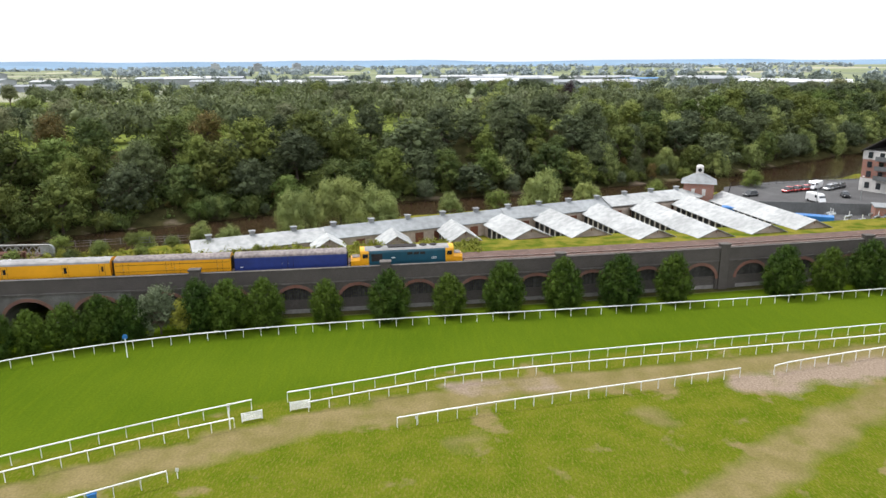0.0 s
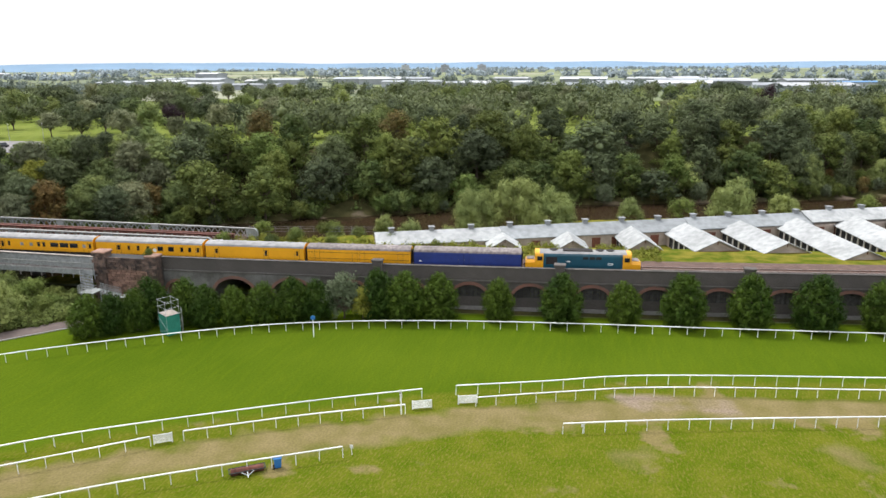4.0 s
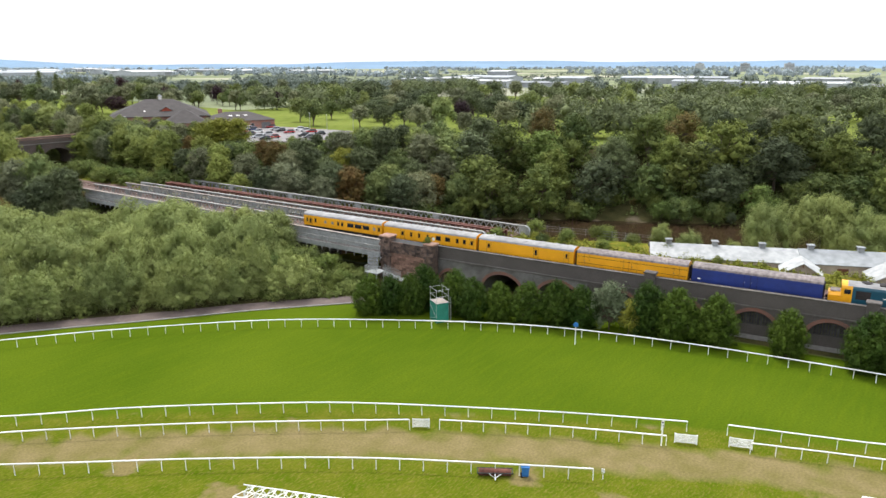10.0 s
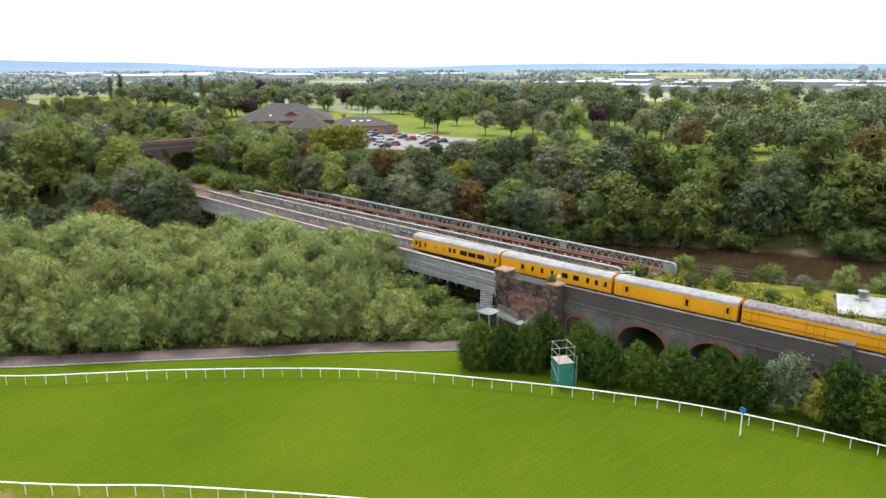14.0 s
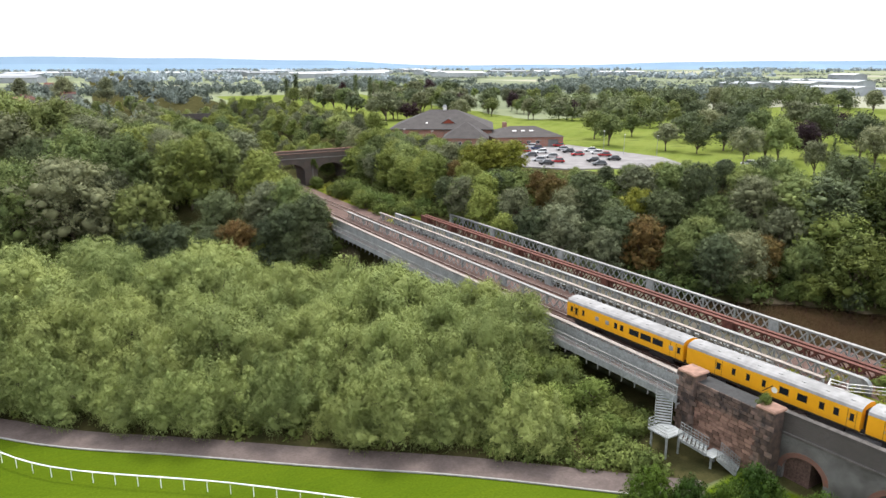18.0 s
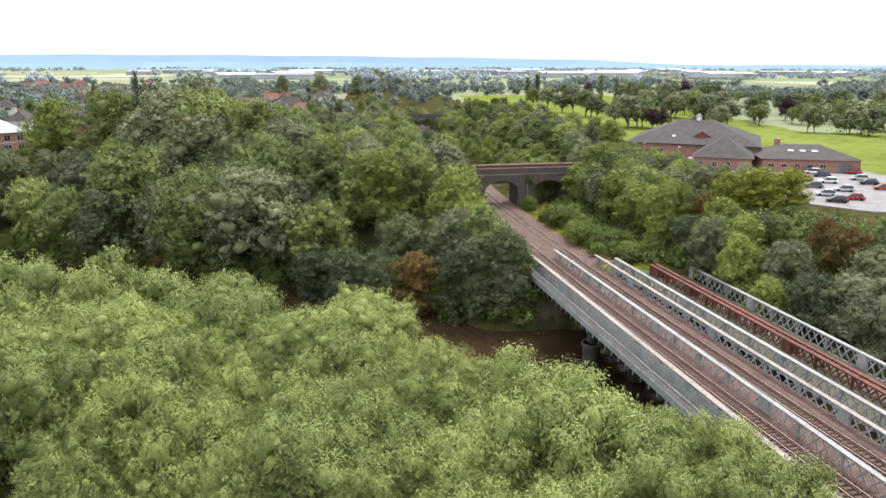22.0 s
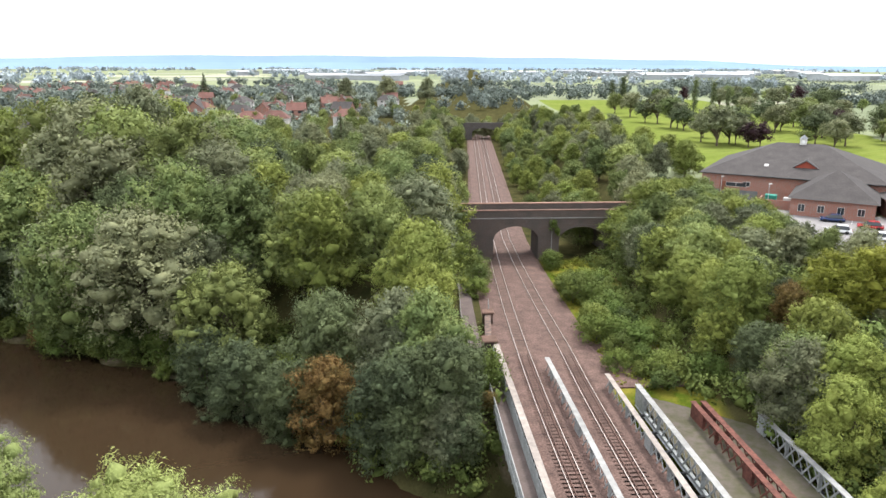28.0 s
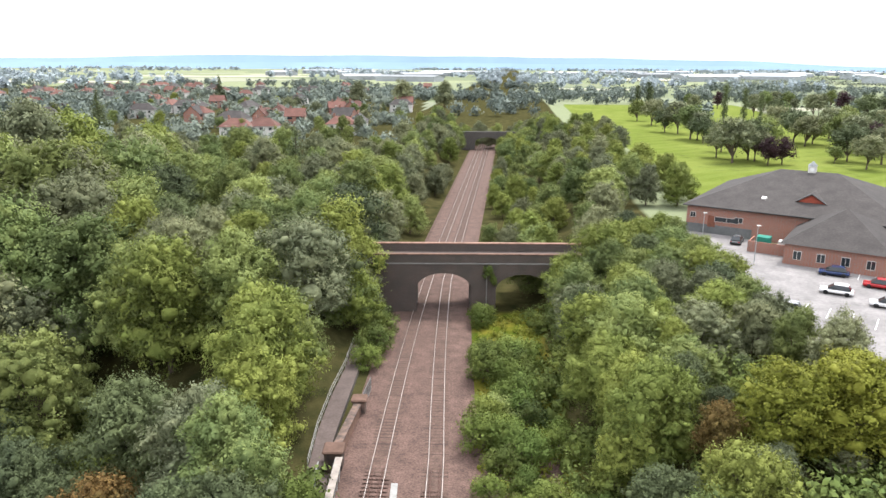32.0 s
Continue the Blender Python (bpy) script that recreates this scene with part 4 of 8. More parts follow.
for (ax, ay), (bx, by) in zip(left, left[1:]):
    for z in (5.85, 6.35):
        bar(bm, (ax, ay, z), (bx, by, z), 0.06, 0.06)
    for k in range(4):
        q = k / 4
        bar(bm, (ax + (bx - ax) * q, ay + (by - ay) * q, 5.0), (ax + (bx - ax) * q, ay + (by - ay) * q, 6.4), 0.07, 0.07)
part("handrail", bm, M["kerb"], ramp_path, "pale timber handrail")
fen = thing("mesh_fence", None, "short grey mesh fence at the wall's end", "fence", kind="structure")
for k in range(4):
    part("post", boxed(-0.04, 0.04, -0.04, 0.04, 4.8, 6.7), M["grey_paint"], fen, m=pose(-10.7 + 0.15 * k, 136 + 1.4 * k, 0))
    if k < 3:
        bm = bmesh.new()
        for q in range(8):
            bar(bm, (0.02 * q, 0.16 * q + 0.1, 4.9), (0.02 * q, 0.16 * q + 0.1, 6.6), 0.02, 0.02)
        bar(bm, (0, 0, 6.6), (0.15, 1.4, 6.6), 0.04, 0.04)
        bar(bm, (0, 0, 5.0), (0.15, 1.4, 5.0), 0.04, 0.04)
        part("panel", bm, M["grey_paint"], fen, m=pose(-10.7 + 0.15 * k, 136 + 1.4 * k, 0))

# steel stair from the walkway down to the path
stair = thing("steel_stair", None, "grey galvanised steel stair with mesh sides and a landing", "stairs", kind="structure")
tread = bm_mesh("tread", boxed(-0.8, 0.8, -0.14, 0.14, -0.03, 0.03), M["grey_paint"])


def flight(p0, p1, n):
    a, b = Vector(p0), Vector(p1)
    d = (b - a)
    yaw = math.degrees(math.atan2(-d.x, d.y))
    for k in range(n):
        q = a + d * ((k + 0.5) / n)
        part("tread", tread, None, stair, m=pose(q.x, q.y, q.z, 0, 0, yaw))
    s = Vector((d.y, -d.x, 0)).normalized() * 0.85
    for sg in (-1, 1):
        bm = bmesh.new()
        bar(bm, a + s * sg, b + s * sg, 0.06, 0.28)
        for up in (0.35, 0.7, 1.05):
            bar(bm, a + s * sg + Vector((0, 0, up)), b + s * sg + Vector((0, 0, up)), 0.05, 0.05)
        for k in range(9):
            q = a + d * (k / 8) + s * sg
            bar(bm, q, q + Vector((0, 0, 1.05)), 0.04, 0.04)
        part("side_rail", bm, M["grey_paint"], stair)


flight((-13.3, 16.3, 4.75), (-16.0, 14.0, 2.65), 12)
part("landing", boxed(-18.0, -15.4, 11.6, 14.2, 2.5, 2.62), M["grey_paint"], stair)
flight((-16.2, 11.6, 2.5), (-14.7, 9.2, 1.35), 7)
part("landing", boxed(-15.4, -13.6, 8.0, 9.3, 1.25, 1.35), M["grey_paint"], stair)
flight((-14.3, 8.1, 1.3), (-13.5, 6.4, 0.1), 7)
for x, y, top in ((-17.7, 11.9, 2.5), (-17.7, 13.9, 2.5), (-15.7, 12.0, 2.5), (-15.2, 8.3, 1.25), (-13.8, 9.0, 1.25)):
    part("leg", rod(bmesh.new(), (x, y, -0.6), (x, y, top), 0.12, 10), M["grey_paint"], stair)
bm = bmesh.new()
for z in (3.0, 3.35, 3.7):
    bar(bm, (-18.0, 11.6, z), (-18.0, 14.2, z), 0.05, 0.05)
    bar(bm, (-18.0, 11.6, z), (-16.9, 11.6, z), 0.05, 0.05)
    bar(bm, (-18.0, 14.2, z), (-16.8, 14.2, z), 0.05, 0.05)
for k in range(12):
    bar(bm, (-18.0, 11.6 + k * 0.236, 2.6), (-18.0, 11.6 + k * 0.236, 3.7), 0.03, 0.03)
part("landing_rail", bm, M["grey_paint"], stair)

# ---------------------------------------------------------------- overbridges north of the river
over = thing("road_bridge", None, "sooty brick road bridge of three arches over the line", "bridge", kind="structure")
OY, OW = 168.5, 7.5


def ob_front(s, z, dep):
    return (s, OY + dep, z)


for s0, s1, c, a, zs, zc, z0 in ((-12.0, 4.4, -1.4, 4.3, 8.8, 11.4, 4.6), (4.4, 17.0, 11.2, 4.3, 8.6, 11.2, 3.8), (17.0, 30.0, 22.6, 3.9, 9.0, 11.2, 5.0)):
    ve, fa = arch_bay(s0, s1, c, a, zs, zc, z0, 13.0, OW, ob_front)
    part("arch_bay", mesh_of("arch_bay", ve, fa, M["brown_brick"]), None, over)
    ring = arch_ring(c, a, zs, zc, 0.3, 0.5, ob_front, 0.03)
    ring.materials.clear()
    ring.materials.append(M["brown_brick"])
    part("arch_ring", ring, None, over)
for yw in (OY, OY + OW - 0.45):
    part("parapet", boxed(-14, 34, yw, yw + 0.45, 13.0, 14.35, 0.02), M["brown_brick"], over)
    part("coping", boxed(-14, 34, yw - 0.08, yw + 0.53, 14.35, 14.55, 0.03), M["stone_red"], over)
part("string_course", boxed(-12, 30, OY - 0.12, OY + 0.1, 12.85, 13.05, 0.02), M["limewash"], over, "pale stone string course")
part("road_surface", boxed(-40, 46, OY + 0.45, OY + OW - 0.45, 12.6, 13.1), M["tarmac"], over)
for sx in (5.4, 17.0):
    part("drainpipe", rod(bmesh.new(), (sx, OY - 0.12, 5.0), (sx, OY - 0.12, 12.6), 0.09, 8), M["limewash"], over)
far_over = thing("far_road_bridge", None, "small dark brick bridge across the cutting in the distance", "bridge", kind="structure")
ve, fa = arch_bay(6, 32, 19.2, 5.6, 8.4, 10.6, 4.6, 13.0, 5.0, lambda s, z, dep: (s, 392 + dep, z))
part("arch_bay", mesh_of("arch_bay", ve, fa, M["blue_brick"]), None, far_over)
part("parapet", boxed(6, 32, 392, 392.5, 13.0, 13.3), M["coping"], far_over)

# ---------------------------------------------------------------- vegetation
rng = np.random.default_rng(5)


def ball(level):
    """Points and triangles of a round ball of unit size."""
    bm = bmesh.new()
    bmesh.ops.create_icosphere(bm, subdivisions=level, radius=1.0)
    v = np.array([p.co[:] for p in bm.verts])
    f = np.array([[p.index for p in q.verts] for q in bm.faces])
    bm.free()
    return v, f


BALL = {1: ball(1), 2: ball(2)}


def crown_mesh(name, blobs, count, leaf, material, droop=0.0, slim=0.5, inner=0.18, upward=0.25, seed=1, cull=True, core=1, swell=0.17):
    """Leaf sprays set over the shells of a crown's clumps, each a small bent leaf shape turned roughly outward.
    core: how finely the dense inner foliage behind the outer sprays is built (0: none)."""
    r = np.random.default_rng(seed)
    b = np.array(blobs, float)                   # cx cy cz rx ry rz
    area = (b[:, 3] * b[:, 4] + b[:, 4] * b[:, 5] + b[:, 3] * b[:, 5])
    twigs = count // 6
    which = r.choice(len(b), twigs, p=area / area.sum())
    d = r.normal(size=(twigs, 3))
    d[:, 2] += upward
    d /= np.linalg.norm(d, axis=1)[:, None]
    shell = np.where(r.random(twigs) < inner, r.uniform(0.45, 0.8, twigs), r.uniform(0.66, 1.0, twigs))
    pos = b[which, :3] + d * b[which, 3:] * shell[:, None]
    keep = np.ones(twigs, bool)
    for k in range(len(b) if cull else 0):       # nothing deep inside another clump
        q = (pos - b[k, :3]) / b[k, 3:]
        keep &= ((q * q).sum(1) > 0.36) | (which == k)
    pos, d, which = pos[keep], d[keep], which[keep]
    twigs = len(pos)
    out = d / b[which, 3:]
    out /= np.linalg.norm(out, axis=1)[:, None]
    lean = r.normal(scale=0.5, size=(twigs, 3))
    axis = out + lean + np.array([0, 0, 0.25 - 0.9 * droop])
    axis /= np.linalg.norm(axis, axis=1)[:, None]
    reach = np.minimum(leaf * 4.0, b[which, 3] * 0.55) * r.uniform(0.5, 1.25, twigs)
    face = out * 0.95 + lean * 0.85 + np.array([0, 0, 0.14])
    # six leaf sprays along each twig
    n = twigs * 6
    step = np.tile(np.arange(6) / 5.0, twigs)
    rep = np.repeat(np.arange(twigs), 6)
    pos = pos[rep] + axis[rep] * (reach[rep] * step)[:, None] + r.normal(scale=leaf * 0.55, size=(n, 3))
    pos[:, 2] -= droop * reach[rep] * step ** 2 * 0.8
    span = float(b[:, 3:].mean())

    def ragged(p):
        """A smooth uneven swelling, so that no clump stays round."""
        w = p / span
        return p + span * swell * np.stack([np.sin(2.3 * w[:, 1] + 1.7 * w[:, 2] + seed), np.sin(2.1 * w[:, 2] + 1.9 * w[:, 0] + 2 * seed),
                                           np.sin(2.4 * w[:, 0] + 1.8 * w[:, 1] + 3 * seed)], 1)

    pos = ragged(pos)
    nrm = face[rep] + r.normal(scale=0.35, size=(n, 3))
    nrm /= np.linalg.norm(nrm, axis=1)[:, None]
    t = axis[rep] * 0.8 + r.normal(scale=0.6, size=(n, 3))
    t[:, 2] -= droop * 2
    t -= nrm * (t * nrm).sum(1)[:, None]
    t /= np.linalg.norm(t, axis=1)[:, None]
    s = np.cross(nrm, t)
    size = leaf * r.uniform(0.6, 1.35, n)[:, None]
    wide = size * slim
    p0 = pos - t * size * 0.5
    p1 = pos + s * wide * 0.5 - nrm * size * 0.08
    p2 = pos + t * size * 0.5 - np.array([0, 0, 1]) * droop * size * 0.5
    p3 = pos - s * wide * 0.5 - nrm * size * 0.08
    verts = np.stack([p0, p3, p2, p1], 1).reshape(-1, 3)
    soft = face[rep] + nrm * 0.25
    soft /= np.linalg.norm(soft, axis=1)[:, None]
    soft = np.repeat(soft, 4, 0)
    loops, starts = np.arange(n * 4), np.arange(0, n * 4, 4)
    if core:
        cv, cf = BALL[core]
        wob = 1 + r.uniform(-0.25, 0.15, (len(b), len(cv), 1))
        inside = ragged((b[:, None, :3] + cv[None] * b[:, None, 3:] * 0.47 * wob).reshape(-1, 3))
        tri = (cf[None] + n * 4 + np.arange(len(b))[:, None, None] * len(cv)).reshape(-1)
        starts = np.concatenate([starts, n * 4 + np.arange(0, len(tri), 3)])
        loops = np.concatenate([loops, tri])
        verts = np.concatenate([verts, inside])
        soft = np.concatenate([soft, np.tile(cv, (len(b), 1))])
    me = bpy.data.meshes.new(name)
    me.vertices.add(len(verts))
    me.vertices.foreach_set("co", verts.ravel())
    me.loops.add(len(loops))
    me.loops.foreach_set("vertex_index", loops)
    me.polygons.add(len(starts))
    me.polygons.foreach_set("loop_start", starts)
    me.update(calc_edges=True)
    me.polygons.foreach_set("use_smooth", [True] * len(starts))
    me.normals_split_custom_set_from_vertices(soft.tolist())
    me.materials.append(material)
    return me


def trunk_mesh(name, height, radius, limbs, seed=1):
    """A tapered, slightly bent trunk with limbs grown out of it toward the clumps."""
    rr = random.Random(seed)
    bm = bmesh.new()
    lean = (rr.uniform(-0.05, 0.05), rr.uniform(-0.05, 0.05))
    rings = []
    for k in range(7):
        z = -0.4 + (height + 0.4) * k / 6
        r = radius * (1.3 if k == 0 else 1.05 - 0.14 * k)
        rings.append([bm.verts.new((lean[0] * z + r * math.cos(a * math.tau / 6), lean[1] * z + r * math.sin(a * math.tau / 6), z)) for a in range(6)])
    sides = []
    for lo, hi in zip(rings, rings[1:]):
        for a in range(6):
            sides.append(bm.faces.new((lo[a], lo[(a + 1) % 6], hi[(a + 1) % 6], hi[a])))
    bm.faces.new(rings[-1])
    bm.normal_update()
    pool = sides[12:]
    for bl in limbs:
        tip = Vector(bl[:3])
        f = max(pool, key=lambda q: q.normal.dot(Vector((tip.x, tip.y, 0)).normalized()) + rr.uniform(0, 0.6))
        pool.remove(f)
        start = f.calc_center_median()
        for goal, sc in ((start.lerp(tip, 0.5) + Vector((0, 0, 0.4)), 0.6), (tip, 0.25)):
            f = bmesh.ops.extrude_discrete_faces(bm, faces=[f])["faces"][0]
            c = f.calc_center_median()
            for v in f.verts:
                v.co = goal + (v.co - c) * sc
    return bm_mesh(name, bm, M["bark"])


def broad_blobs(h, w, n, seed, base=0.28):
    rr = random.Random(seed)
    out = [(0, 0, h * 0.62, w * 0.30, w * 0.30, h * 0.30)]
    for k in range(n):
        a = 2.399 * k + rr.uniform(-0.4, 0.4)
        t = (k + 0.5) / n
        z = h * (base + 0.12 + (0.80 - base) * t) + rr.uniform(-0.04, 0.04) * h
        out_r = w * 0.5 * math.sqrt(max(0.08, 1 - (1.9 * abs(t - 0.36)) ** 2)) * rr.uniform(0.55, 0.8)
        r = w * rr.uniform(0.17, 0.27)
        out.append((math.cos(a) * out_r, math.sin(a) * out_r, min(z, h - r * 0.8), r, r * rr.uniform(0.85, 1.15), r * rr.uniform(0.65, 0.9)))
    return out


def tufted(blobs, n, seed, low=0.30, high=0.5):
    """Smaller tufts set over the upper faces of each clump."""
    rr = random.Random(seed)
    out = []
    for cx, cy, cz, rx, ry, rz in blobs:
        s = rr.uniform(0.72, 0.9)
        out.append((cx, cy, cz, rx * s, ry * s, rz * s))
        for k in range(n):
            a, e, q = rr.uniform(0, 6.28), math.asin(rr.uniform(-0.35, 0.95)), rr.uniform(low, high)
            g = rr.uniform(0.7, 1.0)
            out.append((cx + math.cos(a) * math.cos(e) * rx * g, cy + math.sin(a) * math.cos(e) * ry * g, cz + math.sin(e) * rz * g, rx * q, ry * q, rz * q * rr.uniform(0.8, 1.1)))
    return out


PROTO = {}


def proto(key, tree_name, label, category, h, blobs, count, leaf, material, trunk_r, trunk_h, **kw):
    seed = sum(map(ord, key))
    crown = crown_mesh("crown", blobs, count, leaf, M[material], seed=seed, **kw)
    trunk = trunk_mesh("trunk", trunk_h, trunk_r, blobs[1:8], seed)
    PROTO[key] = (tree_name, label, category, h, crown, trunk)


KINDS = (("oak", "oak_tree", "leaf_oak", "leaf_wood", "broad green deciduous tree with a full clumpy crown"),
         ("dark", "sycamore_tree", "leaf_dark", "leaf_grey", "dull grey-green deciduous tree in the riverside wood"),
         ("light", "ash_tree", "leaf_light", "leaf_lime", "fresh light green deciduous tree"))
for v in range(4):
    for sort, tname, mt, mt_wood, lab in KINDS:
        if sort == "light" and v > 1:
            continue
        wide_by = 10.5 + v
        proto(f"{sort}{v}", tname, lab, "tree", 14.0, tufted(broad_blobs(14.0, wide_by, 12 + 2 * v, 11 * v + len(sort), 0.04), 3, v), 7000, 0.46, mt, 0.32, 9.0, slim=0.7, inner=0.05, core=2)
        if v < 3:
            proto(f"wood_{sort}{v}", tname, lab, "tree", 14.0, tufted(broad_blobs(14.0, wide_by, 14 + 2 * v, 31 * v + len(sort), 0.04), 4, v), 17000, 0.34, mt_wood, 0.32, 9.0, slim=0.7, inner=0.05, core=2)
        proto(f"near_{sort}{v}", tname, lab, "tree", 14.0, tufted(broad_blobs(14.0, wide_by, 18 + 3 * v, 211 * v + len(sort), 0.04), 5, v), 30000, 0.25, mt_wood, 0.32, 9.0, slim=0.7, inner=0.05, core=2)
for v in range(2):
    proto(f"wood_deep{v}", "alder_tree", "dark green mature tree in the riverside wood", "tree", 14.0, tufted(broad_blobs(14.0, 11.0 + v, 16, 177 + v, 0.03), 4, v), 17000, 0.34, "leaf_dark", 0.32, 9.0, slim=0.7, inner=0.05, core=2)
for sort, tname, mt, lab in (("deep", "alder_tree", "leaf_dark", "dark blue-green tree leaning over the river"), ("rust", "browning_tree", "leaf_rust", "tree with browning dry leaves in the riverside wood"),
                             ("yellow", "yellow_maple", "leaf_yellow", "yellow-green leaved tree on the bank")):
    proto(f"near_{sort}0", tname, lab, "tree", 14.0, tufted(broad_blobs(14.0, 11.0, 20, 77 + len(sort), 0.03), 5, len(sort)), 28000, 0.25, mt, 0.32, 9.0, slim=0.7, inner=0.05, core=2)


def plume_blobs(h, w, n, seed):
    """Rounded billowing heads standing apart over a low centre, each with a few smaller tufts on its top."""
    rr = random.Random(seed)
    out = [(0, 0, h * 0.36, w * 0.27, w * 0.27, h * 0.26)]
    for k in range(n):
        a = 2.399 * k + rr.uniform(-0.4, 0.4)
        t = (k + 0.5) / n
        rad = w * 0.46 * math.sqrt(t) * rr.uniform(0.85, 1.05)
        top = h * (1.0 - 0.42 * t ** 1.7) * rr.uniform(0.78, 1.06)
        rz = h * rr.uniform(0.17, 0.24)
        r = w * rr.uniform(0.125, 0.17)
        cx, cy = math.cos(a) * rad, math.sin(a) * rad
        out.append((cx, cy, top - rz, r, r, rz))
        for q in range(3):
            b, g = 2.1 * q + rr.uniform(-0.5, 0.5), rr.uniform(0.34, 0.5)
            out.append((cx + math.cos(b) * r * 0.55, cy + math.sin(b) * r * 0.55, top - rz * rr.uniform(0.45, 1.5), r * g, r * g, rz * g * 1.15))
        if t > 0.4:
            out.append((math.cos(a + 0.3) * rad * 1.05, math.sin(a + 0.3) * rad * 1.05, max(0.9, top - rz * 2.4), r * 1.15, r * 1.15, rz))
    return out


for v in range(3):
    lab = "bushy grey-green willow with soft rounded billowing sprays"
    proto(f"willow{v}", "willow", lab, "willow", 10.0, plume_blobs(10.0, 9.0 + v, 11, 70 + v), 14000, 0.34, "leaf_willow", 0.28, 5.0, droop=0.25, slim=0.42, upward=0.5, inner=0.06, core=2)
    proto(f"near_willow{v}", "willow", lab, "willow", 10.0, plume_blobs(10.0, 9.0 + v, 11, 80 + v), 40000, 0.25, "leaf_willow", 0.28, 5.0, droop=0.3, slim=0.36, upward=0.5, inner=0.06, core=2)


for v in range(2):
    proto(f"broad_willow{v}", "willow", "large spreading willow with a full billowing grey-green crown", "willow", 13.0, tufted(broad_blobs(13.0, 15.5 + v, 24, 301 + v, 0.03), 4, v + 3), 70000, 0.26,
          "leaf_willow", 0.4, 7.0, droop=0.25, slim=0.36, upward=0.4, inner=0.05, core=2)


def spire_blobs(h, w, n, seed):
    """Plump upright plumes side by side, rounded off to a soft point, as on the young willows along the path."""
    rr = random.Random(seed)
    out = [(0, 0, h * 0.36, w * 0.34, w * 0.34, h * 0.34)]
    for k in range(n):
        a = 2.399 * k + rr.uniform(-0.4, 0.4)
        t = (k + 0.5) / n
        rad = w * 0.42 * math.sqrt(t)
        top = h * (1.0 - 0.38 * t ** 1.6) * rr.uniform(0.80, 1.08)
        r = w * rr.uniform(0.16, 0.23)
        lean = rr.uniform(0.0, 0.14)
        for q in range(5):
            f = q / 4
            b = rr.uniform(0, 6.28)
            s = r * (1.05 - 0.62 * f ** 2.0) * rr.uniform(0.85, 1.1)
            g = rad * (1 + lean * (1 - f))
            out.append((math.cos(a) * g + math.cos(b) * r * 0.38 * (1 - 0.6 * f), math.sin(a) * g + math.sin(b) * r * 0.38 * (1 - 0.6 * f), top * (0.24 + 0.68 * f), s, s, h * 0.11))
    return out


for v in range(3):
    proto(f"spire_willow{v}", "willow", "young grey-green willow with upright pointed sprays", "willow", 10.0, tufted(spire_blobs(10.0, 9.5 + v * 0.6, 7, 60 + v), 2, v), 36000, 0.25, "leaf_willow", 0.24, 5.0,
          droop=0.3, slim=0.36, upward=0.5, inner=0.05, core=2)


def egg_blobs(h, w, seed, n=46):
    """Dense egg, widest low down, drawn out to a pointed tip, with small sprays over it."""
    rr = random.Random(seed)
    out = []
    for k in range(6):
        t = 0.12 + 0.15 * k
        r = w * 0.40 * (math.sin(math.pi * t ** 0.72) ** 0.8)
        out.append((0, 0, h * t, r, r, h * 0.13))
    for k in range(n):
        t = 0.06 + 0.86 * (k + 0.5) / n
        a = 2.399 * k + rr.uniform(-0.3, 0.3)
        r = w * 0.42 * (math.sin(math.pi * t ** 0.72) ** 0.8)
        s = w * rr.uniform(0.09, 0.14) * (1.15 - 0.5 * t)
        out.append((math.cos(a) * r, math.sin(a) * r, h * t, s, s, s * rr.uniform(1.3, 1.9)))
    out.append((0, 0, h * 0.95, w * 0.06, w * 0.06, h * 0.07))
    return out


for v in range(3):
    proto(f"yew{v}", "hornbeam_tree", "dense dark green egg-shaped trackside tree", "tree", 7.0, egg_blobs(7.0, 5.4, 40 + v), 20000, 0.17, "leaf_yew", 0.2, 3.0,
          slim=0.6, upward=0.1, inner=0.05, core=2, swell=0.05)
for v in range(2):
    proto(f"poplar{v}", "poplar", "tall narrow dark poplar", "poplar", 22.0, [(0, 0, 3 + 1.9 * k, 1.6 + 0.5 * math.sin(k * 1.7 + v), 1.6, 2.2) for k in range(10)],
          4000, 0.5, "leaf_dark", 0.3, 15.0, slim=0.5)
for v in range(3):
    proto(f"bush{v}", "bush", "rounded green bush among rough growth", "bush", 3.0, broad_blobs(3.0, 3.6, 9, 90 + v, 0.05), 4200, 0.20,
          ("leaf_light", "leaf_oak", "leaf_willow")[v], 0.07, 1.6, slim=0.5)
for v in range(3):
    proto(f"mid{v}", "parkland_tree", "rounded parkland tree on the golf course", "tree", 12.0, tufted(broad_blobs(12.0, 9.5 + v, 12, 130 + v, 0.26), 3, v), 6000, 0.44,
          ("leaf_wood", "leaf_grey", "leaf_dark")[v], 0.3, 6.0, slim=0.75)
proto("purple0", "copper_beech", "dark purple-leaved tree on the golf course", "tree", 12.0, broad_blobs(12.0, 9.0, 12, 150, 0.15), 5000, 0.5, "leaf_purple", 0.3, 6.0)
proto("yellow0", "yellow_maple", "yellow-green leaved tree among the dark ones", "tree", 7.0, broad_blobs(7.0, 5.0, 12, 160, 0.12), 6000, 0.28, "leaf_yellow", 0.14, 4.0)
proto("rust0", "browning_tree", "tree with browning dry leaves on the river bank", "tree", 8.0, broad_blobs(8.0, 5.5, 12, 170, 0.1), 6000, 0.3, "leaf_rust", 0.15, 4.0)
proto("silver0", "silvery_bush", "silvery grey-green tall bush", "bush", 7.0, broad_blobs(7.0, 6.0, 14, 180, 0.06), 8000, 0.28, "leaf_silver", 0.15, 4.0)
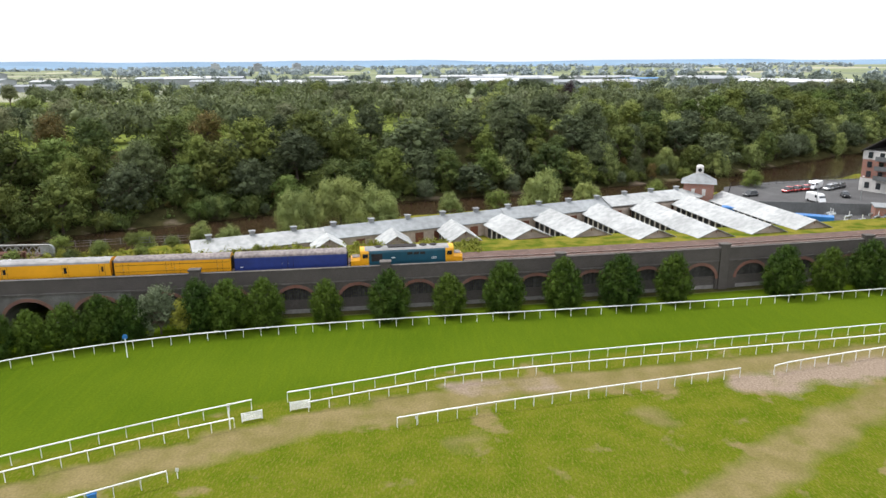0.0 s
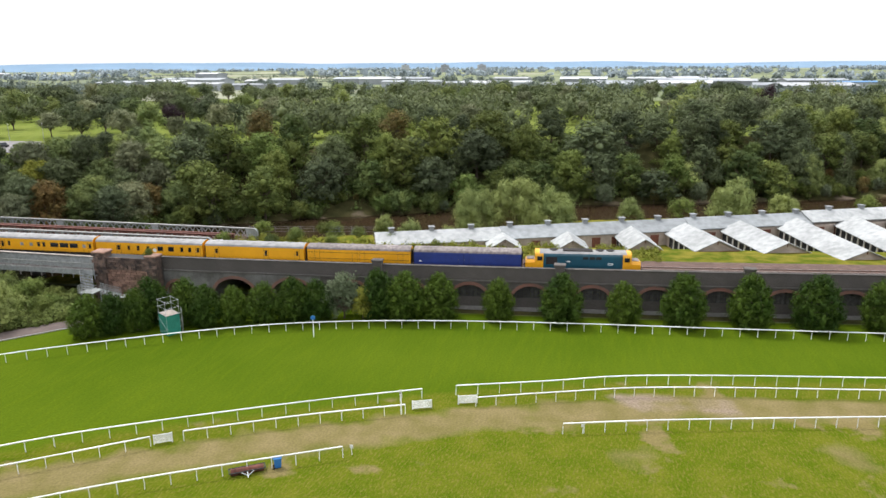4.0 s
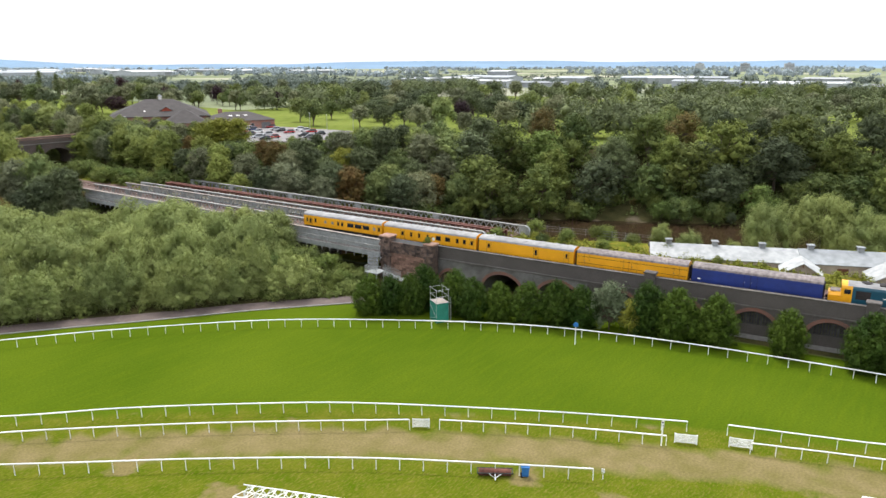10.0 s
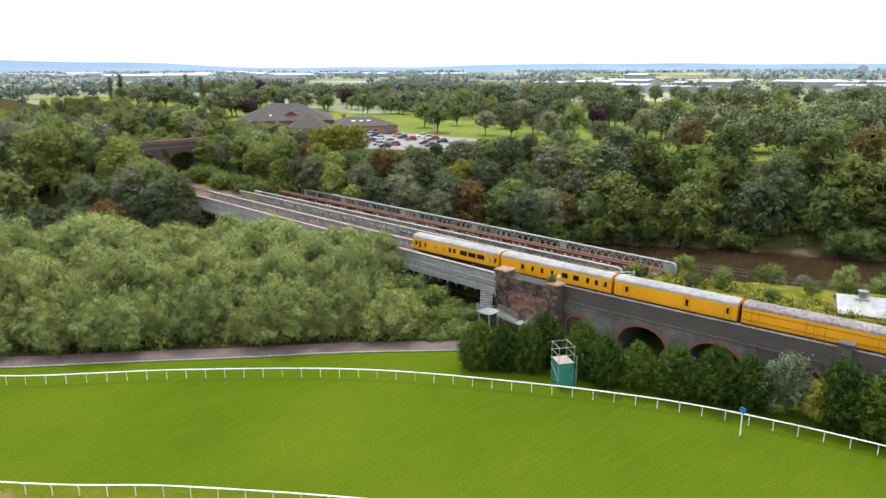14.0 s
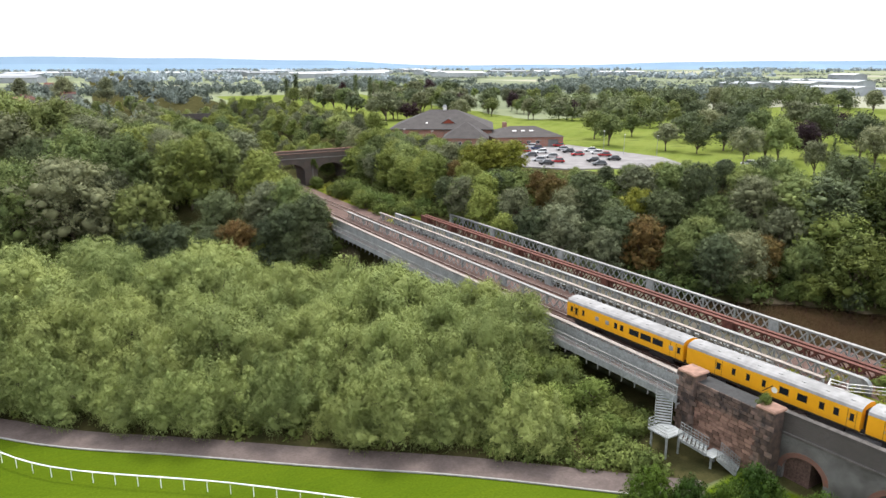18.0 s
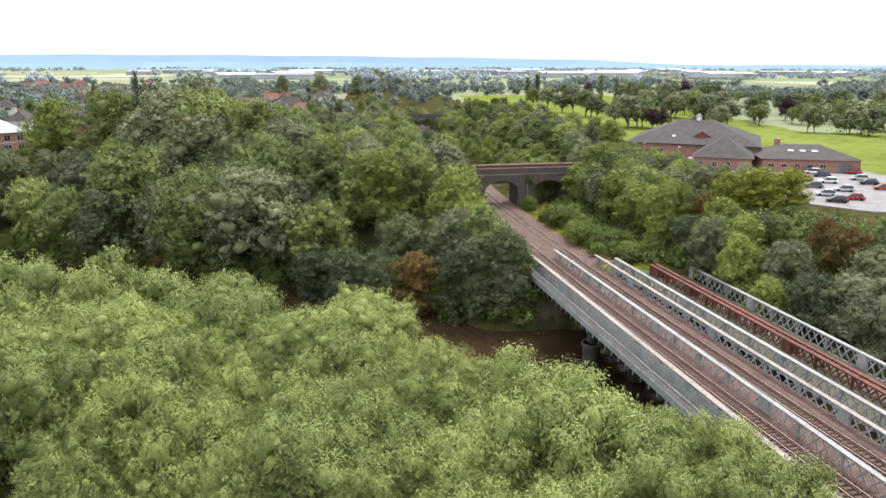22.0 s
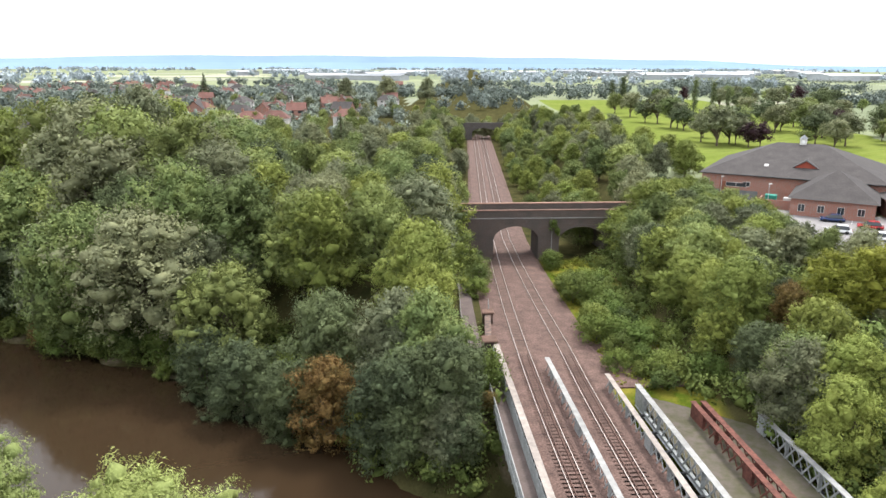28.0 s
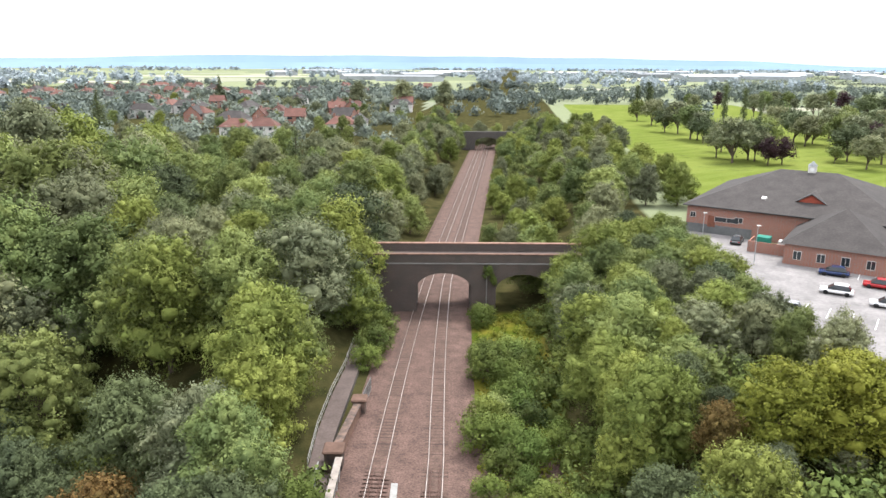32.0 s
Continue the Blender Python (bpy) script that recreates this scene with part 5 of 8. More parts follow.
proto("fir0", "dark_conifer", "dark pointed evergreen conifer tree", "conifer", 14.0, [(0, 0, 2 + 1.25 * k, 3.4 - 0.34 * k, 3.4 - 0.34 * k, 0.9) for k in range(10)], 6000, 0.38, "leaf_dark", 0.25, 12.0, droop=0.3)

MADE = {}
PLACED = []


def plant(key, x, y, height, wide=1.0, turn=None, z=None):
    """Sets a tree of a kind at a place, on the ground, as tall as asked."""
    name, label, category, h, crown, trunk = PROTO[key]
    s = height / h
    zz = ground_z(x, y) if z is None else z
    turn = rng.uniform(0, 360) if turn is None else turn
    m = pose(x, y, zz - 0.1, 0, 0, turn)
    t = thing(name, m, label, category)
    t.scale = (s * wide, s * wide, s)
    part("crown", crown, None, t)
    part("trunk", trunk, None, t)
    PLACED.append((x, y, height * wide))
    return t


def scatter(inside, bounds, gap, kinds, heights, tries=4000, wide=(0.85, 1.15), most=400, cap=None):
    """Trees over an area, no closer than gap, of kinds drawn by weight."""
    x0, x1, y0, y1 = bounds
    pts = []
    names, weights = zip(*kinds)
    w = np.array(weights, float) / sum(weights)
    for _ in range(tries):
        x, y = rng.uniform(x0, x1), rng.uniform(y0, y1)
        if not inside(x, y):
            continue
        if any((x - a) ** 2 + (y - b) ** 2 < gap * gap for a, b in pts):
            continue
        pts.append((x, y))
        k = names[rng.choice(len(names), p=w)]
        h = rng.uniform(*heights)
        if cap:
            h = max(3.0, min(h, cap(x, y) - ground_z(x, y)))
        plant(k, x, y, h, rng.uniform(*wide))
        if len(pts) >= most:
            break
    return pts


def bank(x, y):
    d, side = to_river(x, y)
    return d * side


# trackside trees along the viaduct
for i, (x, y, h) in enumerate([(-28.1, 4.6, 6.3), (-26.2, 2.0, 6.0), (-24.6, -0.6, 6.4), (-21.6, -1.0, 7.2), (-20.6, -6.0, 7.0), (-21.0, -9.4, 6.4), (-19.4, -13.0, 5.9), (-17.9, -17.0, 6.2),
                               (-16.6, -21.0, 6.9), (-15.4, -24.4, 6.4), (-12.6, -33.0, 7.6), (-12.4, -37.0, 7.4), (-11.4, -42.0, 7.2),
                               (-10.2, -50.6, 6.5), (-9.6, -59.8, 7.6), (-8.3, -68.7, 6.5), (-7.6, -77.0, 8.0), (-6.6, -86.2, 8.2), (-5.6, -95.2, 8.3),
                               (-4.4, -104.0, 7.9), (-2.3, -122.6, 8.3), (-1.2, -130.7, 7.6), (0.4, -138.3, 8.2), (2.4, -148, 7.8), (3.8, -157, 7.9)]):
    plant(f"yew{i % 3}", x, y, h, rng.uniform(0.92, 1.12))
plant("silver0", -14.0, -28.0, 7.0, 0.95)
plant("yellow0", -14.2, -31.0, 5.2, 0.8)

# willows between the path and the river
def willow_ground(x, y):
    p = off_line(PATH_LINE, x, y)
    return p < -2.8 and bank(x, y) < -HALF - 0.5 and x < -15.5 and y > 17


def close_by(x, y):
    return -78 < x < -14 and 14 < y < 104


for x, y, h, w in ((-45, 88, 13.5, 1.0), (-52, 76, 12.0, 0.9), (-62, 92, 12.5, 1.0), (-72, 80, 13.0, 0.95), (-38, 66, 10.5, 0.8)):
    plant("broad_willow0" if int(x) % 2 else "broad_willow1", x, y, h, w)
scatter(lambda x, y: willow_ground(x, y) and close_by(x, y) and off_line(PATH_LINE, x, y) > -11 and (x < -28 or y > 33), (-80, -14, 16, 150), 4.4,
        [(f"spire_willow{v}", 1) for v in range(3)], (6.8, 10.0), wide=(0.75, 0.95), most=24)
scatter(lambda x, y: willow_ground(x, y) and close_by(x, y) and off_line(PATH_LINE, x, y) <= -11 and (y < 52 or bank(x, y) < -27) and (x < -27 or y > 33), (-80, -14, 16, 150), 5.8,
        [(f"near_willow{v}", 1) for v in range(3)], (8.5, 13.8), wide=(0.85, 1.1), most=34)
scatter(lambda x, y: willow_ground(x, y) and not close_by(x, y), (-150, -16, 16, 150), 5.6,
        [(f"willow{v}", 1) for v in range(3)] + [("broad_willow0", .6), ("broad_willow1", .6)], (10.5, 15.5), wide=(0.8, 1.05), most=50)
for x, y, h, w in ((-15.8, 47.5, 10.6, 0.85), (-18.5, 43, 9.6, 0.85), (-17.0, 37.5, 7.6, 0.8), (-21, 52, 8.0, 0.7), (-24, 58, 7.0, 0.6)):
    plant("near_willow1", x, y, h, w)
for x, y, h, k in ((-16.5, 24, 3.8, 0), (-18.5, 27.5, 4.6, 1), (-22.5, 25, 4.2, 0), (-25.5, 24, 4.8, 1), (-20.5, 31, 5.2, 0), (-26, 28.5, 5.4, 0), (-16.0, 20, 2.6, 1), (-19, 18, 2.4, 0), (-22, 17.5, 3.0, 0), (-15.6, 30, 4.2, 1), (-25, 20.5, 3.2, 0)):
    plant(f"bush{k}", x, y, h)


NEAR = [("near_oak0", 2), ("near_oak1", 2), ("near_oak2", 2), ("near_oak3", 2), ("near_dark0", 2), ("near_dark1", 2), ("near_dark2", 2), ("near_dark3", 2),
        ("near_light0", 1.5), ("near_light1", 1), ("near_deep0", 1.2), ("near_rust0", .5)]
WOOD = [("wood_oak0", 2), ("wood_oak1", 2), ("wood_oak2", 2), ("wood_dark0", 2), ("wood_dark1", 2), ("wood_dark2", 2), ("wood_light0", 1), ("wood_light1", 1)]
FARW = [(f"oak{v}", 2) for v in range(4)] + [(f"dark{v}", 2) for v in range(4)] + [("light0", 1), ("light1", .6)]
# leaning over the water beside the bridge's north end; dark leaves also carry shade
for x, y, h, k in ((-18.6, 109.0, 11.5, "near_deep0"), (-22.5, 111.5, 12.0, "near_deep0"), (-26, 113, 12.5, "near_deep0"), (-32, 117, 13.0, "near_rust0"), (-37, 119, 12.0, "near_deep0"), (-44, 124, 12.5, "near_deep0"),
                   (-20.3, 116.5, 13.5, "near_oak0"), (-20.4, 127, 12.0, "near_light0"), (-24, 121, 14.5, "near_dark0"), (-20.2, 137, 12.5, "near_oak2"), (-33, 126, 15.0, "near_deep0"), (-50, 130, 12, "near_deep0"),
                   (-27, 115, 8.0, "near_light1"), (-19.4, 113.0, 9.0, "near_oak1"),
                   (-17.6, 106.0, 7.5, "near_deep0"), (-18.5, 106.5, 8.5, "near_dark0"), (-23, 108.5, 8.0, "near_deep0")):
    plant(k, x, y, h, 0.95)
# wood on the high bank west of the line
def west_top(x, y):
    """Height to which the wood's tops reach: tall mature trees along the river further west."""
    if x + 56 < -0.215 * (y + 10):     # kept low along the camera's sight line to the villas
        return 18.5
    return 23.5 + 13 * smooth(-38, -78, x) * smooth(240, 190, y)


def villa_garden(x, y):
    return -166 < x < -118 and 222 < y < 306


LINESIDE = [(k, w) for k, w in NEAR if k not in ("near_deep0", "near_rust0")]
for zone, kinds in (((-74, -36, 105, 168), NEAR + [("near_deep0", 7)]), ((-36, -12, 105, 168), LINESIDE)):
    scatter(lambda x, y: 18 < bank(x, y) < 52 and x - xt(y) < -13.0 and not (x > -46 and bank(x, y) < 33), zone, 8.0, kinds, (14, 24), most=18, cap=west_top)
scatter(lambda x, y: 18 < bank(x, y) < 80 and x - xt(y) < -9.5 and not villa_garden(x, y) and not (x > -72 and y < 168 and bank(x, y) < 52), (-200, -12, 105, 300), 8.6, WOOD + [("wood_deep0", 1.6), ("wood_deep1", 1.6)], (14, 24), most=95, cap=west_top)
scatter(lambda x, y: 80 <= bank(x, y) < 150 and x - xt(y) < -10 and not villa_garden(x, y), (-230, -8, 150, 300), 9.0, WOOD + [("fir0", .5)], (8, 12.5), most=55)
scatter(lambda x, y: 150 <= bank(x, y) < 420 and x - xt(y) < -20, (-300, -20, 280, 640), 19.0, WOOD + [("fir0", 1)], (6, 10), most=50)
scatter(lambda x, y: True, (-14, 48, 398, 450), 5.5, WOOD, (6, 9.5), most=34)
for x, y in ((3, 386), (5, 379), (1, 394), (35, 384), (37, 377), (34, 393), (40, 390), (-3, 388)):
    plant(f"wood_oak{int(y) % 3}", x, y, 8.0)
scatter(lambda x, y: True, (-17, -11.5, 158, 182), 4.0, WOOD, (8, 11), most=8)
for x, y, h, k in ((-70, 232, 17, "wood_light0"), (-140, 350, 20, "fir0"), (-40, 246, 15, "fir0"), (-60, 560, 19, "wood_dark0"), (-30, 590, 20, "wood_dark1"), (0, 600, 19, "wood_dark0"), (-180, 640, 22, "fir0"), (-118, 215, 18, "wood_light1")):
    plant(k, x, y, h)
scatter(lambda x, y: 16.5 < bank(x, y) < 22 and x - xt(y) < -4, (-120, -8, 100, 200), 3.4, [("bush1", 2), ("bush0", 1.5), ("rust0", .4)], (2.5, 5.5), most=46)
# beside the line north of the road bridge, and between the line and the club
scatter(lambda x, y: -26 < x - xt(y) < -7.5 and y > 150, (-40, 20, 150, 395), 6.0, WOOD, (7, 11), most=60)
scatter(lambda x, y: 10.5 < x - xt(y) < 56 and y > 177 and not (x > 34 and y < 215), (0, 75, 177, 400), 5.8, WOOD + [("wood_light0", 3), ("wood_light1", 3)], (6, 10), most=130)
RIGHT = NEAR + [("near_light0", 3), ("near_light1", 3), ("near_deep0", 5)]


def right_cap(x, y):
    """Lower at the car park, taller toward the line: fitted to the camera's view."""
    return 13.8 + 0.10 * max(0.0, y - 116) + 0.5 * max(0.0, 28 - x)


for x, y, h in ((31, 112, 9.5), (26, 113, 8.5), (34, 118, 7.5), (38, 113, 9)):
    plant("near_yellow0", x, y, h, 1.25)
plant("near_dark1", 36.2, 124, 8.5, 0.9)
scatter(lambda x, y: True, (26, 35.5, 133, 178), 4.6, RIGHT, (6.5, 9.0), wide=(0.9, 1.2), most=20, cap=lambda x, y: 20.0)
for x, y, h in ((-11.2, 147, 3.2), (-10.9, 152, 4.2), (-10.6, 158, 4.4), (6.5, 112.5, 2.6), (9.0, 114.5, 3.2), (11.5, 113, 3.6), (5.2, 116, 2.0), (13.5, 116.5, 4.0), (3.6, 150, 2.8), (4.0, 163, 3.4), (5.0, 165, 2.6)):
    plant("bush0" if int(y) % 2 else "bush1", x, y, h)
plant("near_oak1", 34.5, 129, 7.5, 0.9)
# extra dark-leaved trees put the shade of this thicket into leaf colour
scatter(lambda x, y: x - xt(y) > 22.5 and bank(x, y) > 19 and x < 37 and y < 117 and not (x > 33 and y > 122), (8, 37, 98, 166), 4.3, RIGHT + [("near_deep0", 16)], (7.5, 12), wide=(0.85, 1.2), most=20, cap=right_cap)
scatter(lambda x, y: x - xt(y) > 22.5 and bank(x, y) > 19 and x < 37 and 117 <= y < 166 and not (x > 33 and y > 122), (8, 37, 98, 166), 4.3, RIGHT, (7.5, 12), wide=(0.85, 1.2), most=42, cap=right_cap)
scatter(lambda x, y: 10.2 < x - xt(y) < 15.5 and 116 < y < 150, (-4, 16, 116, 150), 2.5, [("bush0", 2), ("bush1", 1.2), ("bush2", .8)], (2.0, 4.6), most=22)
scatter(lambda x, y: 17.5 < x - xt(y) < 20 and 116 < y < 164, (-4, 16, 116, 164), 3.0, [("bush0", 2), ("bush1", 2)], (1.5, 3.0), most=5)
for x, z, h in ((5.6, 10.6, 2.2), (6.4, 9.6, 1.6), (-11.5, 12.0, 2.4), (16.5, 10.0, 3.0)):
    plant("bush0", x, 168.3, h, 0.7, z=z)
# the high bank east of the bridge
def east_top(x, y):
    return 15 + 0.13 * max(0.0, 105 - y) if x < 112 and y > 20 else 99


EAST = FARW + [("rust0", .15), ("silver0", .15), ("fir0", .3), ("wood_deep0", 1.5), ("wood_deep1", 1.5)]
scatter(lambda x, y: 18.5 < bank(x, y) < 46 and x - xt(y) > 22 and x < 64 and 40 < y < 104, (16, 64, 40, 104), 5.0, NEAR + [("near_deep0", 6), ("near_yellow0", 1), ("near_rust0", 1)], (8.5, 13), most=44, cap=east_top)
scatter(lambda x, y: 18.5 < bank(x, y) < 46 and x - xt(y) > 22 and (y < 104 or x > 100) and not (x < 64 and y > 40), (16, 330, -420, 108), 6.3, EAST, (9, 15), wide=(1.0, 1.35), most=190, cap=east_top)
scatter(lambda x, y: 16.5 < bank(x, y) < 26 and x - xt(y) > 14, (16, 200, -160, 104), 3.6, [("bush1", 3), ("silver0", .6), ("rust0", .4), ("bush0", .6)], (2.5, 6.0), most=110)
scatter(lambda x, y: 17 < bank(x, y) < 60 and y < -85, (80, 330, -420, -85), 8.0, [("willow0", 1), ("willow1", 1), ("willow2", 1)], (8, 12.5), most=46)
for x, y, h in ((70, 22, 14), (88, -4, 13.5)):
    plant("wood_light0", x, y, h, 0.95)


def undergrowth(name, bounds, count, per, size, height, inside, seed, label, material="leaf_brush", level=None):
    """Low tangled growth that nobody could count, following the ground."""
    r = np.random.default_rng(seed)
    blobs = []
    for _ in range(count * 30):
        x, y = r.uniform(bounds[0], bounds[1]), r.uniform(bounds[2], bounds[3])
        if inside(x, y):
            h = r.uniform(*height)
            blobs.append((x, y, (ground_z(x, y) if level is None else level) + h * 0.25, h * 0.85, h * 0.85, h * 0.75))
            if len(blobs) >= count:
                break
    me = crown_mesh(name, blobs, len(blobs) * per, size, M[material], slim=0.7, seed=seed, cull=False, inner=0.05, upward=0.8)
    tagged(new(name, me), label, "undergrowth", kind="stuff")


undergrowth("brambles", (14, 150, -70, 108), 900, 90, 0.55, (1.2, 3.2), lambda x, y: 17.5 < bank(x, y) < 48 and x - xt(y) > 15, 51, "tangled brambles and saplings on the river bank")
undergrowth("thicket", (8, 40, 98, 168), 330, 150, 0.36, (1.0, 2.6), lambda x, y: x - xt(y) > 17.5 and bank(x, y) > 18 and x < 38, 52, "green thicket between the line and the car park")
undergrowth("bank_growth", (-150, -8, 96, 230), 420, 130, 0.42, (1.0, 2.8), lambda x, y: (11.5 if x > -30 else 17.2) < bank(x, y) < 27 and x - xt(y) < -4.5, 53, "overhanging growth along the wooded bank")
undergrowth("riverside_growth", (-100, -13, 8, 120), 620, 150, 0.32, (0.6, 1.7), lambda x, y: x - xt(y) < -6 and bank(x, y) < -HALF and off_line(PATH_LINE, x, y) < -2.6 and (x < -18.5 or y > 16.5), 54,
            "nettles and low green growth under the willows")
undergrowth("nettles", (-33, -13.4, 11, 34), 260, 150, 0.26, (0.6, 1.5), lambda x, y: off_line(PATH_LINE, x, y) < -1.9 and (x < -18.6 or y > 16.8), 57, "lush nettles and brambles beside the stairs")
undergrowth("viaduct_weeds", (0, 40, -75, 10), 620, 36, 0.26, (0.25, 0.8), lambda x, y: spacing(y) + 4.2 < x - xt(y) < spacing(y) + 15, 55, "yellow-green weeds on the old viaduct top", "leaf_yellow", 4.7)
undergrowth("lineside_weeds", (-2, 14, 112, 168), 300, 40, 0.26, (0.3, 0.9), lambda x, y: 9.8 < x - xt(y) < 19.5, 56, "dry yellow-green weeds beside the line", "leaf_yellow", 4.7)
# the golf course: rows and groups of trees on mown grass
scatter(lambda x, y: bank(x, y) > 52 and not (44 < x < 112 and 96 < y < 240) and noise.noise(Vector((x * 0.012, y * 0.012, 5))) > -0.02,
        (85, 430, -330, 330), 11.5, [("mid0", 3), ("mid1", 2), ("mid2", 2), ("purple0", .25), ("fir0", .4), ("poplar0", .15)], (8, 14), tries=3200, most=185)
scatter(lambda x, y: max(118 + (y - 250) * 0.12, 150) < x < 300, (100, 330, 240, 640), 12, [("mid0", 3), ("mid1", 2), ("mid2", 2), ("purple0", .2)], (9, 15), most=58)
# the belt of trees beside the long fairway behind the club
for x, y, h, k in ((111, 475, 12.5, "mid0"), (111, 446, 14, "mid1"), (106, 406, 11, "mid2"), (110, 399, 15, "mid1"), (107, 373, 15, "mid0"), (109, 370, 12.5, "mid1"),
                   (108, 360, 11, "mid2"), (94, 308, 11, "mid1"), (103, 327, 11, "mid0"), (94, 294, 15, "mid1"), (103, 303, 14, "mid2"), (104, 300, 11, "mid1"),
                   (126, 342, 12.5, "mid0"), (151, 388, 14, "mid1"), (147, 362, 14, "mid2"), (145, 348, 12.5, "mid1"), (152, 356, 11, "mid0"), (170, 377, 14, "mid1"),
                   (137, 303, 12.5, "mid2"), (132, 283, 11, "mid1"), (130, 298, 6, "mid0"), (110, 293, 9, "purple0"), (104, 290, 9, "purple0"), (144, 295, 12.5, "mid1"),
                   (157, 344, 14, "mid0"), (153, 325, 14, "mid1")):
    plant(k, x, y, h, 1.1)
for x, y, h in ((131.6, 527, 22), (126, 533, 19), (163, 480, 21), (171, 472, 19), (137, 540, 17), (178, 466, 16)):
    plant("poplar0" if int(x) % 2 else "poplar1", x, y, h, 1.1)
for x, y in ((112, 128), (108, 150), (120, 170), (128, 118), (140, 142), (152, 128), (138, 168), (160, 150), (118, 96)):
    plant(("mid0", "mid1", "mid2")[int(x) % 3], x, y, 9 + (int(y) % 4), 1.15)
plant("purple0", 132, 92, 11)
# bushes and willows on the low bank behind the sheds
for x, y, h, k in ((47, -47, 11.5, "near_willow1"), (41, -38, 9.5, "near_willow0"), (53, -55, 9, "near_willow2"), (67, -96, 11, "willow0"), (70, -108, 7, "willow1"), (58, -72, 5, "willow2"), (40, -24, 5.5, "willow1"),
                   (44, -16, 5, "silver0"), (33, -20, 4.5, "willow0"), (46, -4, 4, "bush2"), (38, 2, 3.5, "bush2"), (52, -30, 5, "willow2"), (60, -84, 4.5, "bush0"), (76, -128, 5, "bush0"),
                   (84, -158, 5, "bush0"), (30, -10, 3.5, "bush0"), (26, -3, 2.6, "bush1"), (36, -13, 4, "silver0")):
    plant(k, x, y, h)
# weeds and self-sown bushes on the viaduct beyond the tracks
for x, y, h in ((8.5, -6, 2.2), (12, -9, 2.6), (10.5, -17, 2.0), (17, -20, 2.2), (14.5, -27, 1.8), (15.5, -1, 2.8), (19, -12, 2.4), (20, -24, 2.4), (7, 3, 2.4), (12.5, -36, 1.5)):
    plant("bush0" if int(y) % 2 else "bush1", x, y, h, 1.0, z=4.65)
plant("bush0", -11.9, 5.4, 1.7, 0.7, z=7.0)

# far woods and hedges, too many to count
def far_wood(name, bounds, count, per, size, height, inside, seed, label, material="leaf_far_haze", lobes=4, z_of=ground_z):
    r = np.random.default_rng(seed)
    blobs = []
    while len(blobs) < count * (1 + lobes):
        x, y = r.uniform(bounds[0], bounds[1]), r.uniform(bounds[2], bounds[3])
        if inside(x, y):
            h = r.uniform(*height)
            z = z_of(x, y)
            blobs.append((x, y, z + h * 0.42, h * 0.42, h * 0.42, h * 0.42))
            for q in range(lobes):
                a, g = r.uniform(0, 6.28), r.uniform(0.22, 0.42) * h
                s = r.uniform(0.2, 0.3) * h
                blobs.append((x + math.cos(a) * g, y + math.sin(a) * g, z + h * r.uniform(0.35, 0.8), s, s, s))
    count = count * (1 + lobes)
    per = max(8, per // (1 + lobes))
    me = crown_mesh(name, blobs, count * per, size, M[material], slim=0.8, seed=seed, cull=False, inner=0.05)
    tagged(new(name, me), label, "woodland", kind="stuff")


def lines_pattern(x, y, scale, cut):
    return noise.noise(Vector((x * scale, y * scale, 9.0))) > cut


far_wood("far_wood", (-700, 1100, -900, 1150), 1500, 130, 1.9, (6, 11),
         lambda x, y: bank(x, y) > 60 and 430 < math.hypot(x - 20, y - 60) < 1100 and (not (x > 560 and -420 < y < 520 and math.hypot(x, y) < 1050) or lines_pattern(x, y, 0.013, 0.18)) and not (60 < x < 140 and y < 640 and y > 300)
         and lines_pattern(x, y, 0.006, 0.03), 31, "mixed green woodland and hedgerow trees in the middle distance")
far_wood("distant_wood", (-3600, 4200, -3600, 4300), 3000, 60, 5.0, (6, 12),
         lambda x, y: 1000 < math.hypot(x, y) < 4300 and (y > -0.55 * x - 300) and lines_pattern(x, y, 0.0022, 0.12), 33, "distant woods and hedges toward the horizon", "leaf_distant_haze")
def hedgerows(name, seed, label):
    """Long low hedges that part the far fields."""
    r = np.random.default_rng(seed)
    blobs = []
    for _ in range(90):
        x0, y0 = r.uniform(250, 1900), r.uniform(420, 2300)
        if math.hypot(x0, y0) < 650:
            continue
        a = r.choice((-0.75, 0.80)) + r.normal(0, 0.08)
        for k in range(int(r.uniform(18, 46))):
            x, y = x0 + math.cos(a) * k * 6, y0 + math.sin(a) * k * 6
            h = r.uniform(1.6, 3.2) if r.random() > 0.06 else r.uniform(5, 8)
            blobs.append((x, y, ground_z(x, y) + h * 0.4, 3.4, 3.4, h * 0.6))
    me = crown_mesh(name, blobs, len(blobs) * 24, 1.7, M["leaf_far_haze"], slim=0.8, seed=seed, cull=False)
    tagged(new(name, me), label, "hedge", kind="stuff")


hedgerows("hedgerows", 39, "hedgerows between pale green fields in the distance")
far_wood("golf_copse", (85, 430, -330, 330), 270, 800, 0.85, (9, 14),
         lambda x, y: bank(x, y) > 50 and not (44 < x < 116 and 90 < y < 250) and not (x < 160 and y > 190) and not (88 < x < 190 and 60 < y < 190) and noise.noise(Vector((x * 0.014, y * 0.009, 3.0))) > (0.06 if y > 60 else -0.06), 37,
         "belts of mixed trees between the fairways", "leaf_copse")
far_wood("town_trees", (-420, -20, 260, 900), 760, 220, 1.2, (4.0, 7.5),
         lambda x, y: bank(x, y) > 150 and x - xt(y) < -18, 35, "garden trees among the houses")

# ---------------------------------------------------------------- racecourse rails and gear


